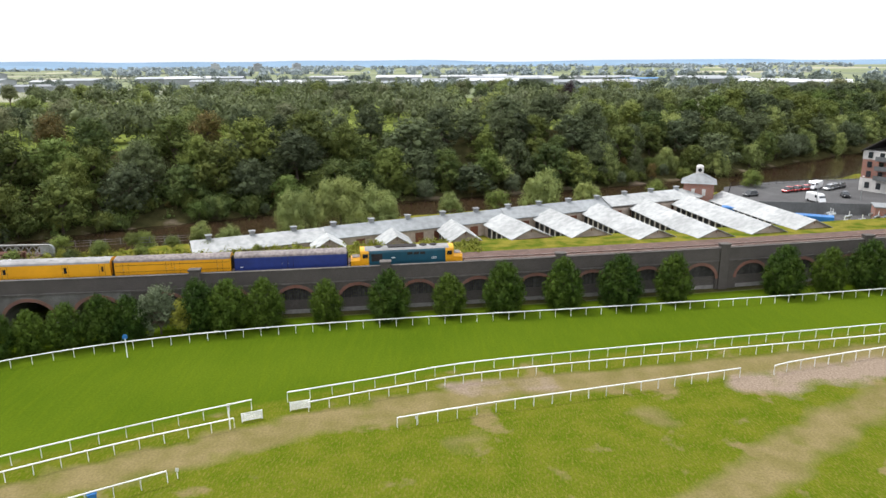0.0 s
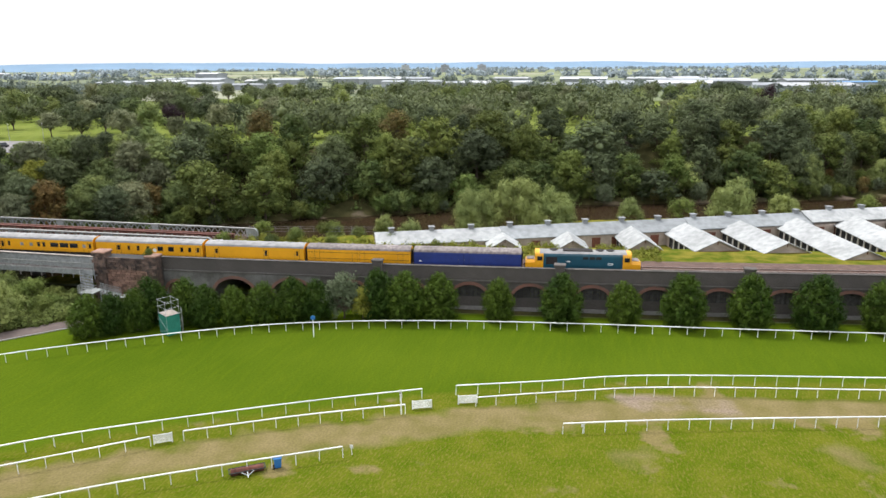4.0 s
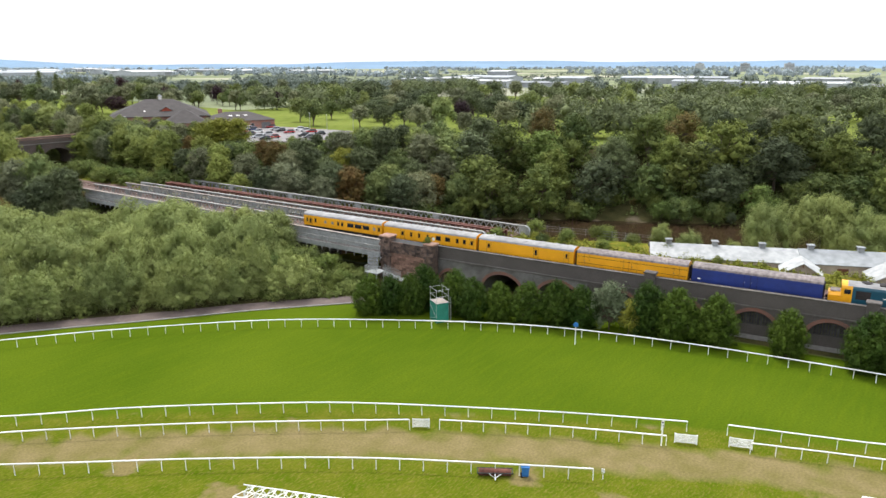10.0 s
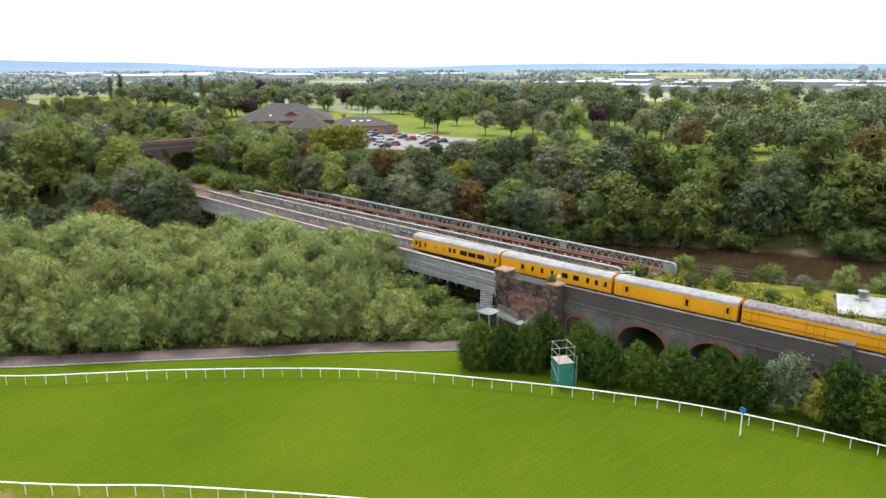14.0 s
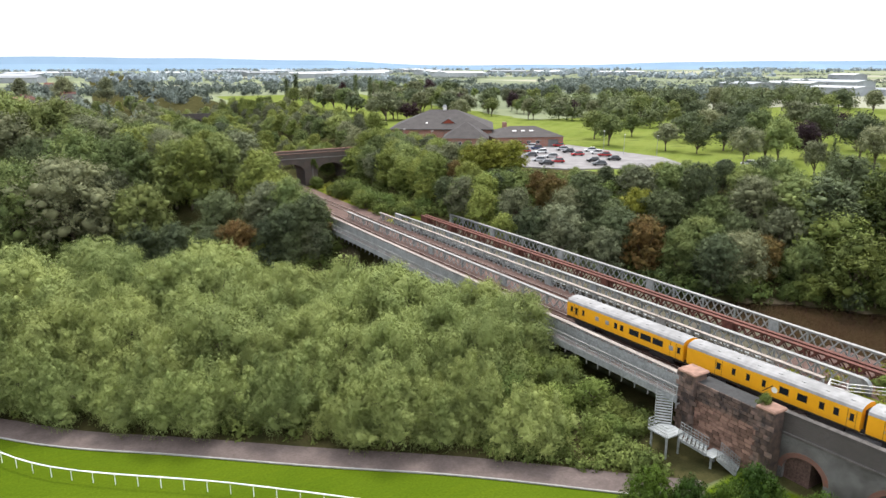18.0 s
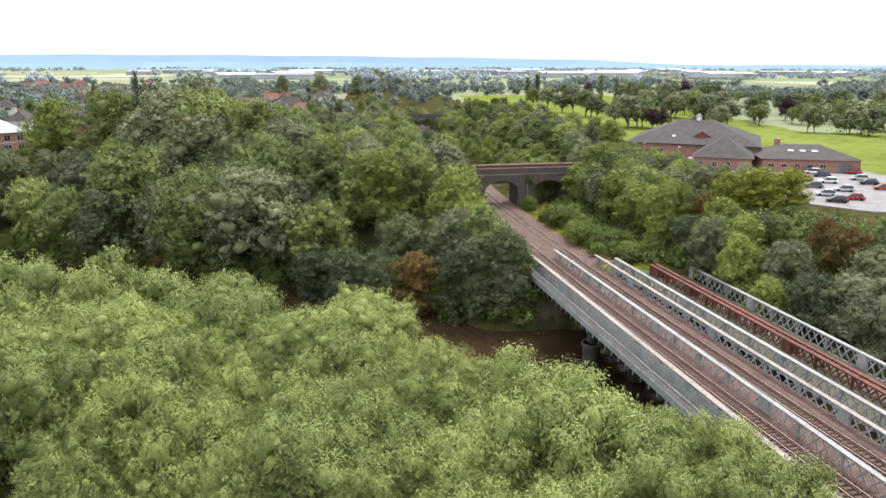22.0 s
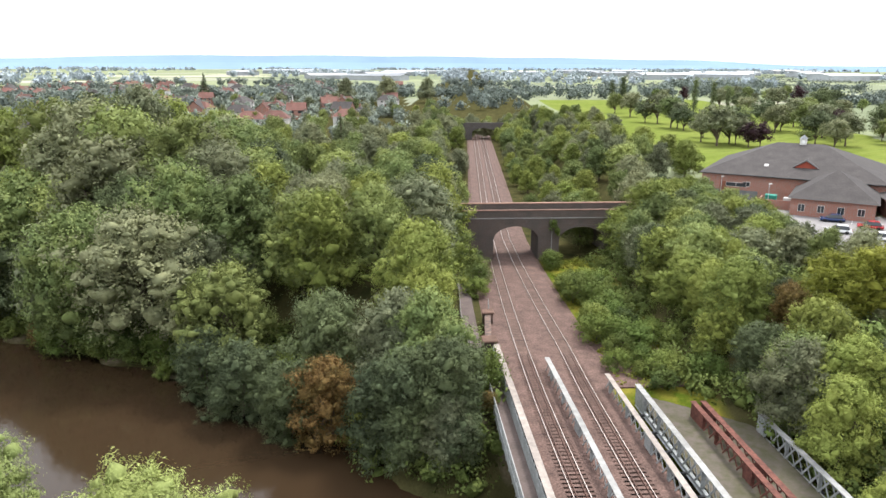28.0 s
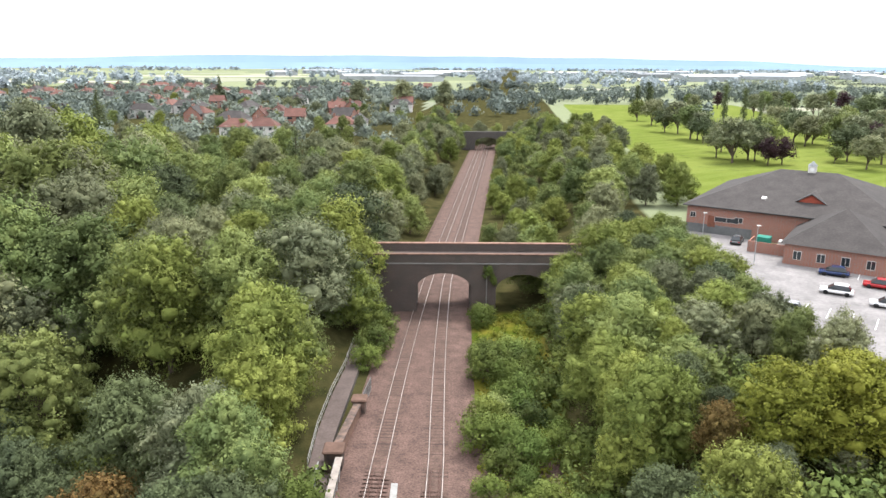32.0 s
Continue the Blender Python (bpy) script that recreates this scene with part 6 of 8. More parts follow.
def running_rail(points, height, step, label, arm=0.0, z0=0.0):
    """A white rail on posts; arm: how far the posts' tops reach sideways to carry the rail."""
    pts = poly_points([(x, y, z0) for x, y in points], step)
    f = thing("running_rail", None, label, "racecourse rail", "racecourse rails")
    part("top_rail", swept("top_rail", [p + Vector((0, 0, height)) for p in pts],
                           [(-0.065, -0.04), (-0.03, -0.085), (0.03, -0.085), (0.065, -0.04), (0.065, 0.02), (0.03, 0.05), (-0.03, 0.05), (-0.065, 0.02)], M["white"]), None, f)
    bm = bmesh.new()
    if arm:
        rod(bm, (-arm, 0, -0.15), (-arm, 0, height * 0.72), 0.042, 7)
        rod(bm, (-arm, 0, height * 0.70), (0, 0, height - 0.04), 0.042, 7)
    else:
        rod(bm, (0, 0, -0.15), (0, 0, height - 0.05), 0.042, 7)
    post = bm_mesh("post", bm, M["white"])
    for i, p in enumerate(pts):
        d = pts[min(i + 1, len(pts) - 1)] - pts[max(i - 1, 0)]
        part("post", post, None, f, m=pose(p.x, p.y, p.z, 0, 0, math.degrees(math.atan2(-d.x, d.y))))
    return f


running_rail(OUTER, 1.2, 2.35, "white plastic outer running rail on slim posts")
UP_L = [(-110, 56), (-79.4, 16.8), (-68.5, 4.8), (-58.4, -7.9), (-52.3, -17), (-43.4, -33.4), (-37.5, -45.8)]
UP_R = [(-35.9, -49.4), (-32.6, -59.5), (-28.7, -71.2), (-24.0, -97.7), (-19.1, -128.5), (-12, -170)]
LO_L = [(-110, 50), (-82, 15), (-75.3, 7.2), (-65.1, -5.2), (-52.9, -21.8)]
LO_L2 = [(-51.2, -24.4), (-45.7, -34.8), (-41.2, -44.8)]
LO_R = [(-38.0, -52.0), (-34.6, -61.5), (-31.2, -72.6), (-27.0, -97), (-22.4, -126.2), (-15, -168)]
for ln in (UP_L, UP_R):
    running_rail(ln, 1.35, 2.5, "white plastic inner running rail on bent posts", 0.28)
for ln in (LO_L, LO_L2, LO_R):
    running_rail(ln, 1.15, 2.3, "white plastic inner running rail beside the sand track")
for ln in ([(-110, 42), (-78.8, 1.2), (-69.6, -10.8), (-60.5, -24.0), (-50.9, -41.2)], [(-42.1, -61.7), (-38.8, -73.6), (-32.1, -102.2)],
           [(-31.6, -106.6), (-30.2, -110.5), (-26.8, -123.3), (-21.5, -146)]):
    running_rail(ln, 1.2, 2.2, "white plastic rail along the worn ground")


def gate_panel(x, y, yaw, w=2.1):
    g = thing("gate_panel", pose(x, y, 0, 0, 0, yaw), "white slatted timber gate panel at a rail's end", "gate", "gate panels")
    for z in (0.12, 0.95):
        part("rail", boxed(-w / 2, w / 2, -0.03, 0.03, z, z + 0.09, 0.008), M["white"], g)
    slat = bm_mesh("slat", boxed(-w / 2, w / 2, -0.02, 0.02, 0, 0.06), M["white"])
    for k in range(6):
        part("slat", slat, None, g, m=pose(0, 0, 0.25 + k * 0.115))
    post = bm_mesh("post", boxed(-0.05, 0.05, -0.05, 0.05, 0, 1.1, 0.01), M["white"])
    for sg in (-1, 1):
        part("post", post, None, g, m=pose(sg * w / 2, 0, 0))
    bm = bmesh.new()
    bar(bm, (-w / 2, -0.05, 0.15), (w / 2, -0.05, 1.0), 0.04, 0.05)
    part("brace", bm, M["white"], g)


gate_panel(-39.7, -46.3, -68)
gate_panel(-37.5, -51.0, -72)
gate_panel(-52.0, -22.6, -58, 1.7)

M["blue"] = mat("blue_plastic", (0.03, 0.16, 0.42), 0.5, 0.0, 0.2, 3.0, 0.05)
M["sign_white"] = mat("white_sign", (0.75, 0.75, 0.72), 0.5, 0.0, 0.1, 3.0, 0.0)
M["green_net"] = mat("green_netting", (0.03, 0.22, 0.16), 0.85, 0.0, 0.35, 6.0, 0.4)
M["galv"] = mat("galvanised_tube", (0.42, 0.44, 0.44), 0.45, 0.6, 0.25, 4.0, 0.05)

fp = thing("furlong_post", pose(-22.0, -26.4, 0), "white post with a round blue distance disc", "marker post")
part("post", rod(bmesh.new(), (0, 0, -0.2), (0, 0, 2.6), 0.07, 8), M["white"], fp)
part("disc", rod(bmesh.new(), (-0.05, 0, 2.85), (0.05, 0, 2.85), 0.34, 20), M["blue"], fp, "blue disc")
mp = thing("marker_pole", pose(-41.4, -44.4, 0), "slim white pole with a small white board", "marker post")
part("post", boxed(-0.06, 0.06, -0.06, 0.06, -0.2, 2.5, 0.01), M["white"], mp)
part("board", boxed(-0.04, 0.04, -0.13, 0.13, 2.0, 2.9, 0.01), M["sign_white"], mp)
for k in range(2):
    part("bar", boxed(-0.055, -0.042, -0.09, 0.09, 2.15 + 0.3 * k, 2.32 + 0.3 * k), M["dark"], mp)
for x, y in ((-50.3, -41.9), (-41.6, -63.7)):
    tg = thing("rail_tag", pose(x, y, 0), "small pale notice on a rail post", "notice")
    part("plate", boxed(-0.02, 0.02, -0.16, 0.16, 0.75, 1.1, 0.005), M["sign_white"], tg)
    part("peg", boxed(-0.03, 0.03, -0.03, 0.03, 0, 0.75), M["white"], tg)

ro = thing("field_roller", pose(-55.2, -33.4, 0, 0, 0, -58), "rusty grass roller in a steel drawbar frame", "roller")
part("drum", rod(bmesh.new(), (-1.5, 0, 0.32), (1.5, 0, 0.32), 0.32, 20), M["rust"], ro)
bm = bmesh.new()
for y in (-0.45, 0.45):
    bar(bm, (-1.65, y, 0.45), (1.65, y, 0.45), 0.08, 0.08)
for x in (-1.62, 1.62):
    bar(bm, (x, -0.5, 0.45), (x, 0.5, 0.45), 0.08, 0.08)
part("frame", bm, M["dark_iron"], ro)
bm = bmesh.new()
bar(bm, (0, -0.45, 0.42), (0, -1.3, 0.25), 0.08, 0.08)
bar(bm, (-0.6, -0.45, 0.42), (0, -1.0, 0.3), 0.06, 0.06)
bar(bm, (0.6, -0.45, 0.42), (0, -1.0, 0.3), 0.06, 0.06)
part("drawbar", bm, M["galv"], ro)

wb = thing("wheelie_bin", pose(-53.8, -35.8, 0, 0, 0, 30), "blue plastic wheeled bin on the grass", "bin")
bm = boxed(-0.3, 0.3, -0.36, 0.36, 0.08, 1.0, 0.03)
for v in bm.verts:
    if v.co.z < 0.5:
        v.co.x *= 0.82
        v.co.y *= 0.82
part("body", bm, M["blue"], wb)
part("lid", boxed(-0.33, 0.33, -0.4, 0.42, 1.0, 1.09, 0.03), M["blue"], wb)
for sg in (-1, 1):
    part("wheel", rod(bmesh.new(), (sg * 0.3, 0.34, 0.11), (sg * 0.24, 0.34, 0.11), 0.11, 12), M["dark"], wb)

# scaffold look-out with green netting
sc = thing("scaffold_tower", pose(-24.5, -5.8, 0, 0, 0, -32), "scaffold viewing tower hung with green netting", "scaffold tower")
for sx in (-0.95, 0.95):
    for sy in (-1.15, 1.15):
        part("standard", rod(bmesh.new(), (sx, sy, -0.1), (sx, sy, 5.1), 0.035, 8), M["galv"], sc)
for z in (1.0, 2.0, 3.0, 4.0, 5.0):
    for sy in (-1.15, 1.15):
        part("ledger", rod(bmesh.new(), (-1.1, sy, z), (1.1, sy, z), 0.03, 6), M["galv"], sc)
    for sx in (-0.95, 0.95):
        part("transom", rod(bmesh.new(), (sx, -1.3, z), (sx, 1.3, z), 0.03, 6), M["galv"], sc)
for x0, x1, y0, y1 in ((-1.0, -0.98, -1.15, 1.15), (0.98, 1.0, -1.15, 1.15), (-0.95, 0.95, -1.2, -1.18)):
    part("netting", boxed(x0, x1, y0, y1, 0.05, 2.9), M["green_net"], sc, "green debris netting")
part("platform", boxed(-0.95, 0.95, -1.15, 1.15, 2.95, 3.02), M["flange"], sc)
bm = bmesh.new()
for sy in (-1.6, -1.3):
    rod(bm, (1.15, sy, 0), (1.15, sy, 3.9), 0.03, 6)
for k in range(12):
    rod(bm, (1.15, -1.6, 0.3 + 0.3 * k), (1.15, -1.3, 0.3 + 0.3 * k), 0.02, 5)
part("ladder", bm, M["galv"], sc)
bm = bmesh.new()
rod(bm, (-1.03, -1.15, 1.0), (-1.03, 1.15, 2.4), 0.03, 6)
rod(bm, (-1.03, 1.15, 0.2), (-1.03, -1.15, 0.9), 0.03, 6)
part("brace", bm, M["galv"], sc)

# starting stalls: a row of bays under a white lattice canopy frame
st = thing("starting_stalls", pose(-71.2, -27.6, 0, 0, 0, 21), "white steel starting stalls with a lattice top frame", "starting stalls")
LX, WX, ZB, ZT = 8.0, 1.7, 2.5, 3.2
for z in (ZB, ZT):
    for x in (-WX, 0.0, WX):
        bm = bmesh.new()
        bar(bm, (x, -LX, z), (x, LX, z), 0.07, 0.07)
        part("chord", bm, M["white"], st)
bay = bmesh.new()
for x in (-WX, 0.0, WX):
    bar(bay, (x, 0, ZB), (x, 0.5, ZT), 0.05, 0.05)
    bar(bay, (x, 0.5, ZT), (x, 1.0, ZB), 0.05, 0.05)
for a, b in (((-WX, 0, ZT), (WX, 0, ZT)), ((-WX, 0, ZT), (0, 1.0, ZT)), ((0, 1.0, ZT), (WX, 0, ZT)), ((-WX, 0, ZB), (WX, 0, ZB))):
    bar(bay, a, b, 0.05, 0.05)
bay = bm_mesh("lattice_bay", bay, M["white"])
partition = bm_mesh("stall_partition", boxed(-WX, WX, -0.04, 0.04, 0.35, 2.2, 0.02), M["sign_white"])
leg = bm_mesh("leg", boxed(-0.06, 0.06, -0.06, 0.06, 0, ZB), M["white"])
for k in range(16):
    part("lattice_bay", bay, None, st, m=pose(0, -LX + k, 0))
for k in range(17):
    part("stall_partition", partition, None, st, m=pose(0, -LX + k, 0))
    for x in (-WX, WX):
        part("leg", leg, None, st, m=pose(x, -LX + k, 0))

# ---------------------------------------------------------------- train
M["yellow"] = mat("train_yellow", (0.72, 0.335, 0.008), 0.38, 0.0, 0.06, 1.5, 0.02, big=0.12, spec=0.5)
M["navy"] = mat("train_blue", (0.015, 0.035, 0.19), 0.45, 0.0, 0.2, 1.5, 0.02, spec=0.5)
M["teal"] = mat("engine_blue", (0.005, 0.068, 0.105), 0.4, 0.0, 0.2, 1.5, 0.02, spec=0.5)
M["roof_grey"] = mat("coach_roof", (0.30, 0.295, 0.29), 0.7, 0.0, 0.3, 1.2, 0.1)
M["roof_stain"] = mat("stained_roof", (0.27, 0.235, 0.22), 0.85, 0.0, 0.5, 2.2, 0.1, colour2=(0.13, 0.11, 0.11))
M["glass"] = mat("dark_train_glass", (0.015, 0.018, 0.02), 0.08, 0.0, 0.2, 1.0, 0.0, spec=0.6)
M["under"] = mat("underframe_grime", (0.035, 0.03, 0.028), 0.9, 0.0, 0.4, 4.0, 0.2)


def shell(width, z0, z1, length, crown, seg=8):
    """The outline of a carriage, (x, z) from the left sill over the roof to the right sill."""
    half = width / 2
    pts = [(-half * 0.97, z0), (-half, z0 + 0.5), (-half * 0.985, z1)]
    for k in range(1, seg):
        t = math.pi * k / seg
        pts.append((-half * 0.985 * math.cos(t), z1 + crown * math.sin(t) ** 0.85))
    return pts + [(half * 0.985, z1), (half, z0 + 0.5), (half * 0.97, z0)]


def wheelset(parent, y):
    w = part("wheelset", rod(bmesh.new(), (-0.8, y, 0.46), (0.8, y, 0.46), 0.07, 8), M["under"], parent)
    for sg in (-1, 1):
        part("wheel", rod(bmesh.new(), (sg * 0.68, y, 0.46), (sg * 0.80, y, 0.46), 0.46, 18), M["under"], w)


def bogie(parent, y, base=2.6, axles=2):
    b = part("bogie", box(boxed(-1.15, -0.95, y - base / 2 - 0.5, y + base / 2 + 0.5, 0.4, 0.75, 0.03), 0.95, 1.15, y - base / 2 - 0.5, y + base / 2 + 0.5, 0.4, 0.75, 0.03),
             M["under"], parent)
    bm = b.data
    for k in range(axles):
        wheelset(b, y - base / 2 + base * k / (axles - 1))


def vehicle(label, length, y_mid, category="carriage"):
    m = Matrix.Translation((line_x(y_mid), y_mid, RAIL)) @ Matrix.Rotation(-slope(y_mid), 4, "Z")
    return thing("railway_carriage" if category == "carriage" else "locomotive", m, label, category, "train")


def coach(length, y_mid, label, body_mat, roof_mat, windows, doors, vents=0, stripe=None, cab=0):
    """windows: (from, to, sill, head) along each side in metres from the middle; doors: places of door outlines."""
    c = vehicle(label, length, y_mid)
    half = length / 2 - 0.25
    prof = shell(2.74, 1.05, 3.10, length, 0.62)
    low = [p for p in prof if p[1] <= 3.11]
    rows = [[(x, y, z) for x, z in prof] for y in (-half, half)]
    n = len(prof)
    me = strip("body", rows, None)
    bm = bmesh.new()
    bm.from_mesh(me)
    bm.verts.ensure_lookup_table()
    bm.faces.new([bm.verts[i] for i in range(n)])
    bm.faces.new([bm.verts[n + i] for i in range(n)][::-1])
    bm.faces.new((bm.verts[0], bm.verts[n - 1], bm.verts[2 * n - 1], bm.verts[n]))
    bmesh.ops.recalc_face_normals(bm, faces=bm.faces)
    part("body", bm, body_mat, c)
    top = [(x * 1.012, z + 0.012) for x, z in prof if z > 3.05]
    part("roof", strip("roof", [[(x, y, z) for x, z in top] for y in (-half - 0.02, half + 0.02)], roof_mat), None, c, "weathered grey roof")
    part("underframe", box(boxed(-1.25, 1.25, -half, half, 0.85, 1.05, 0.02), -0.9, 0.9, -3, 3, 0.35, 0.9, 0.05), M["under"], c)
    for y in (-half + 3.2, half - 3.2):
        bogie(c, y)
    for sg in (-1, 1):
        for a, b, z0, z1 in windows:
            w = part("window", boxed(-0.02, 0.02, a, b, z0, z1, 0.01), M["glass"], c, m=pose(sg * 1.365, 0, 0))
            part("frame", box(boxed(-0.026, 0.026, a - 0.05, b + 0.05, z1, z1 + 0.05), -0.026, 0.026, a - 0.05, b + 0.05, z0 - 0.05, z0), M["under"], w)
        for y in doors:
            d = part("door", box(boxed(-0.014, 0.014, y - 0.42, y - 0.39, 1.15, 3.0), -0.014, 0.014, y + 0.39, y + 0.42, 1.15, 3.0), M["under"], c, m=pose(sg * 1.368, 0, 0))
            part("handle", boxed(-0.03, 0.03, y + 0.28, y + 0.34, 1.9, 2.1, 0.01), M["galv"], d)
        part("sill_stripe", boxed(-0.012, 0.012, -half, half, 1.07, 1.17), M["under"], c, m=pose(sg * 1.35, 0, 0))
    for e in (-1, 1):
        if e == cab:
            part("cab_window", boxed(-0.95, 0.95, -0.02, 0.02, 2.2, 2.9, 0.02), M["glass"], c, m=pose(0, e * (half + 0.01), 0))
            continue
        part("gangway", boxed(-0.55, 0.55, -0.13, 0.13, 1.15, 3.15, 0.05), M["under"], c, m=pose(0, e * (half + 0.1), 0))
        for sg in (-1, 1):
            part("buffer", rod(bmesh.new(), (sg * 0.87, e * half, 1.05), (sg * 0.87, e * (half + 0.24), 1.05), 0.2, 12), M["under"], c)
    for k in range(vents):
        y = -half + (k + 0.5) * 2 * half / vents
        for sg in (-1, 1):
            part("roof_vent", boxed(-0.16, 0.16, -0.2, 0.2, 0, 0.14, 0.04), roof_mat, c, m=pose(sg * 0.55, y, 3.58))
    return c


SIZES = [19.7, 19.7, 17.3, 17.3, 17.3, 18.1]
head, places = 38.0, []
for s in SIZES:
    places.append(head - s / 2)
    head -= s
W = (1.95, 2.6)
c1 = coach(SIZES[0], places[0], "bright yellow driving carriage with dark windows", M["yellow"], M["roof_grey"],
           [(8.5, 8.9, *W), (7.6, 8.0, 1.7, 2.6), (6.3, 6.7, *W), (0.5, 1.0, *W), (-0.5, 0.0, *W), (-3.0, -1.5, *W), (-4.9, -3.3, *W), (-6.7, -5.2, *W), (-9.2, -8.8, *W)], (7.8, -8.2), 8, cab=1)
for y in (4.0, 2.2, -7.9):
    for sg in (-1, 1):
        part("grille", boxed(-0.015, 0.015, y - 0.3, y + 0.3, 1.95, 2.5, 0.005), M["roof_grey"], c1, m=pose(sg * 1.368, 0, 0))
c2 = coach(SIZES[1], places[1], "bright yellow carriage with a row of small windows", M["yellow"], M["roof_grey"],
           [(5.2, 5.7, *W), (3.4, 3.8, *W), (1.7, 2.1, *W), (-0.1, 0.3, *W), (-2.6, -1.6, *W), (-4.5, -3.5, *W), (-6.2, -5.7, *W), (-7.6, -7.1, *W), (-9.0, -8.6, *W)], (5.45, -8.8), 8)
for sg in (-1, 1):
    part("emblem", rod(bmesh.new(), (-0.012, -1.1, 2.0), (0.012, -1.1, 2.0), 0.32, 20), M["sign_white"], c2, "round white emblem", pose(sg * 1.368, 0, 0))
    bm = bmesh.new()
    bar(bm, (0, 0.2, 1.4), (0, -0.9, 2.4), 0.03, 0.10)
    part("slash", bm, M["under"], c2, m=pose(sg * 1.37, 0, 0))
c3 = coach(SIZES[2], places[2], "bright yellow van with few windows and vented roof", M["yellow"], M["roof_grey"], [(6.3, 6.7, *W), (-2.2, -1.8, 1.8, 2.6), (-7.4, -7.1, *W)], (6.5, -2.0, -7.2), 7)
c4 = coach(SIZES[3], places[3], "windowless orange-yellow van with a dull brown roof", M["yellow"], M["roof_stain"], [], (6.8, 0.6, -0.6, -6.8), 6)
for sg in (-1, 1):
    part("rib", box(boxed(-0.02, 0.02, -8.3, 8.3, 1.62, 1.68), -0.02, 0.02, -8.3, 8.3, 2.62, 2.68), M["under"], c4, m=pose(sg * 1.362, 0, 0))
c5 = coach(SIZES[4], places[4], "dark blue windowless van with a badly stained roof", M["navy"], M["roof_stain"], [], (1.0, 0.1), 0)
for sg in (-1, 1):
    part("bar", boxed(-0.012, 0.012, 7.2, 7.6, 1.6, 1.8), M["sign_white"], c5, m=pose(sg * 1.368, 0, 0))

lo = vehicle("blue diesel locomotive with yellow ends and a sooty grey roof", SIZES[5], places[5], "locomotive")
prof = shell(2.70, 1.05, 3.05, 12.6, 0.68)
n = len(prof)


def closed_shell(y0, y1, prof):
    bm = bmesh.new()
    a = [bm.verts.new((x, y0, z)) for x, z in prof]
    b = [bm.verts.new((x, y1, z)) for x, z in prof]
    k = len(prof)
    for i in range(k):
        bm.faces.new((a[i], a[(i + 1) % k], b[(i + 1) % k], b[i]))
    bm.faces.new(a[::-1])
    bm.faces.new(b)
    bmesh.ops.recalc_face_normals(bm, faces=bm.faces)
    return bm


part("body", closed_shell(-6.0, 6.0, prof), M["teal"], lo)
top = [(x * 1.012, z + 0.012) for x, z in prof if z > 3.2]
part("roof", strip("roof", [[(x, y, z) for x, z in top] for y in (-6.6, 6.6)], M["roof_grey"]), None, lo, "sooty pale grey roof")
part("exhaust_panel", boxed(-0.75, 0.75, -1.5, 3.0, 3.66, 3.80, 0.04), M["under"], lo)
for y in (-4.2, -2.6, 4.4):
    part("fan_grille", rod(bmesh.new(), (0, y, 3.66), (0, y, 3.80), 0.62, 20), M["under"], lo)
for e in (-1, 1):
    cabp = part("cab", closed_shell(min(e * 6.0, e * 7.3), max(e * 6.0, e * 7.3), prof), M["yellow"], lo, "yellow cab")
    bm = closed_shell(min(e * 7.3, e * 8.75), max(e * 7.3, e * 8.75), [(-1.22, 1.0), (-1.25, 1.9), (-1.0, 2.35), (1.0, 2.35), (1.25, 1.9), (1.22, 1.0)])
    for v in bm.verts:
        if abs(v.co.y) > 8.5:
            v.co.x *= 0.9
            v.co.z = 1.0 + (v.co.z - 1.0) * 0.88
    part("nose", bm, M["yellow"], lo, "yellow rounded nose")
    part("nose_top", boxed(-0.85, 0.85, min(e * 7.35, e * 8.55), max(e * 7.35, e * 8.55), 2.33, 2.40, 0.03), M["roof_stain"], lo)
    for sg in (-1, 1):
        part("windscreen", boxed(-0.5, 0.5, -0.02, 0.02, 2.5, 3.1, 0.02), M["glass"], cabp, m=pose(sg * 0.62, e * 7.31, 0))
        part("side_window", boxed(-0.02, 0.02, -0.45, 0.35, 2.25, 2.9, 0.02), M["glass"], cabp, m=pose(sg * 1.345, e * 6.6, 0))
        part("headlight", rod(bmesh.new(), (sg * 0.8, e * 8.62, 1.35), (sg * 0.8, e * 8.75, 1.35), 0.13, 12), M["sign_white"], lo)
        part("buffer", rod(bmesh.new(), (sg * 0.87, e * 8.7, 1.05), (sg * 0.87, e * 9.0, 1.05), 0.22, 12), M["under"], lo)
    part("buffer_beam", boxed(-1.25, 1.25, min(e * 8.5, e * 8.78), max(e * 8.5, e * 8.78), 0.75, 1.05, 0.02), M["under"], lo)
    bogie(lo, e * 4.9, 4.0, 3)
part("underframe", box(boxed(-1.25, 1.25, -8.6, 8.6, 0.88, 1.06, 0.02), -1.1, 1.1, -2.4, 2.4, 0.3, 0.95, 0.08), M["under"], lo)
for sg in (-1, 1):
    gr = part("side_grille", boxed(-0.02, 0.02, 3.9, 5.6, 1.7, 2.85, 0.01), M["under"], lo, m=pose(sg * 1.345, 0, 0))
    for k in range(3):
        part("louvre", boxed(-0.018, 0.018, -2.8 + k * 1.0, -2.0 + k * 1.0, 2.55, 2.95, 0.01), M["under"], lo, m=pose(sg * 1.345, 0, 0))
    part("emblem", box(boxed(-0.015, 0.015, -4.6, -3.8, 1.75, 1.83), -0.015, 0.015, -4.6, -3.8, 1.95, 2.03), M["sign_white"], lo, "white arrow emblem bars", pose(sg * 1.352, 0, 0))
    part("number_bar", boxed(-0.012, 0.012, 1.9, 2.5, 2.1, 2.24), M["sign_white"], lo, m=pose(sg * 1.352, 0, 0))

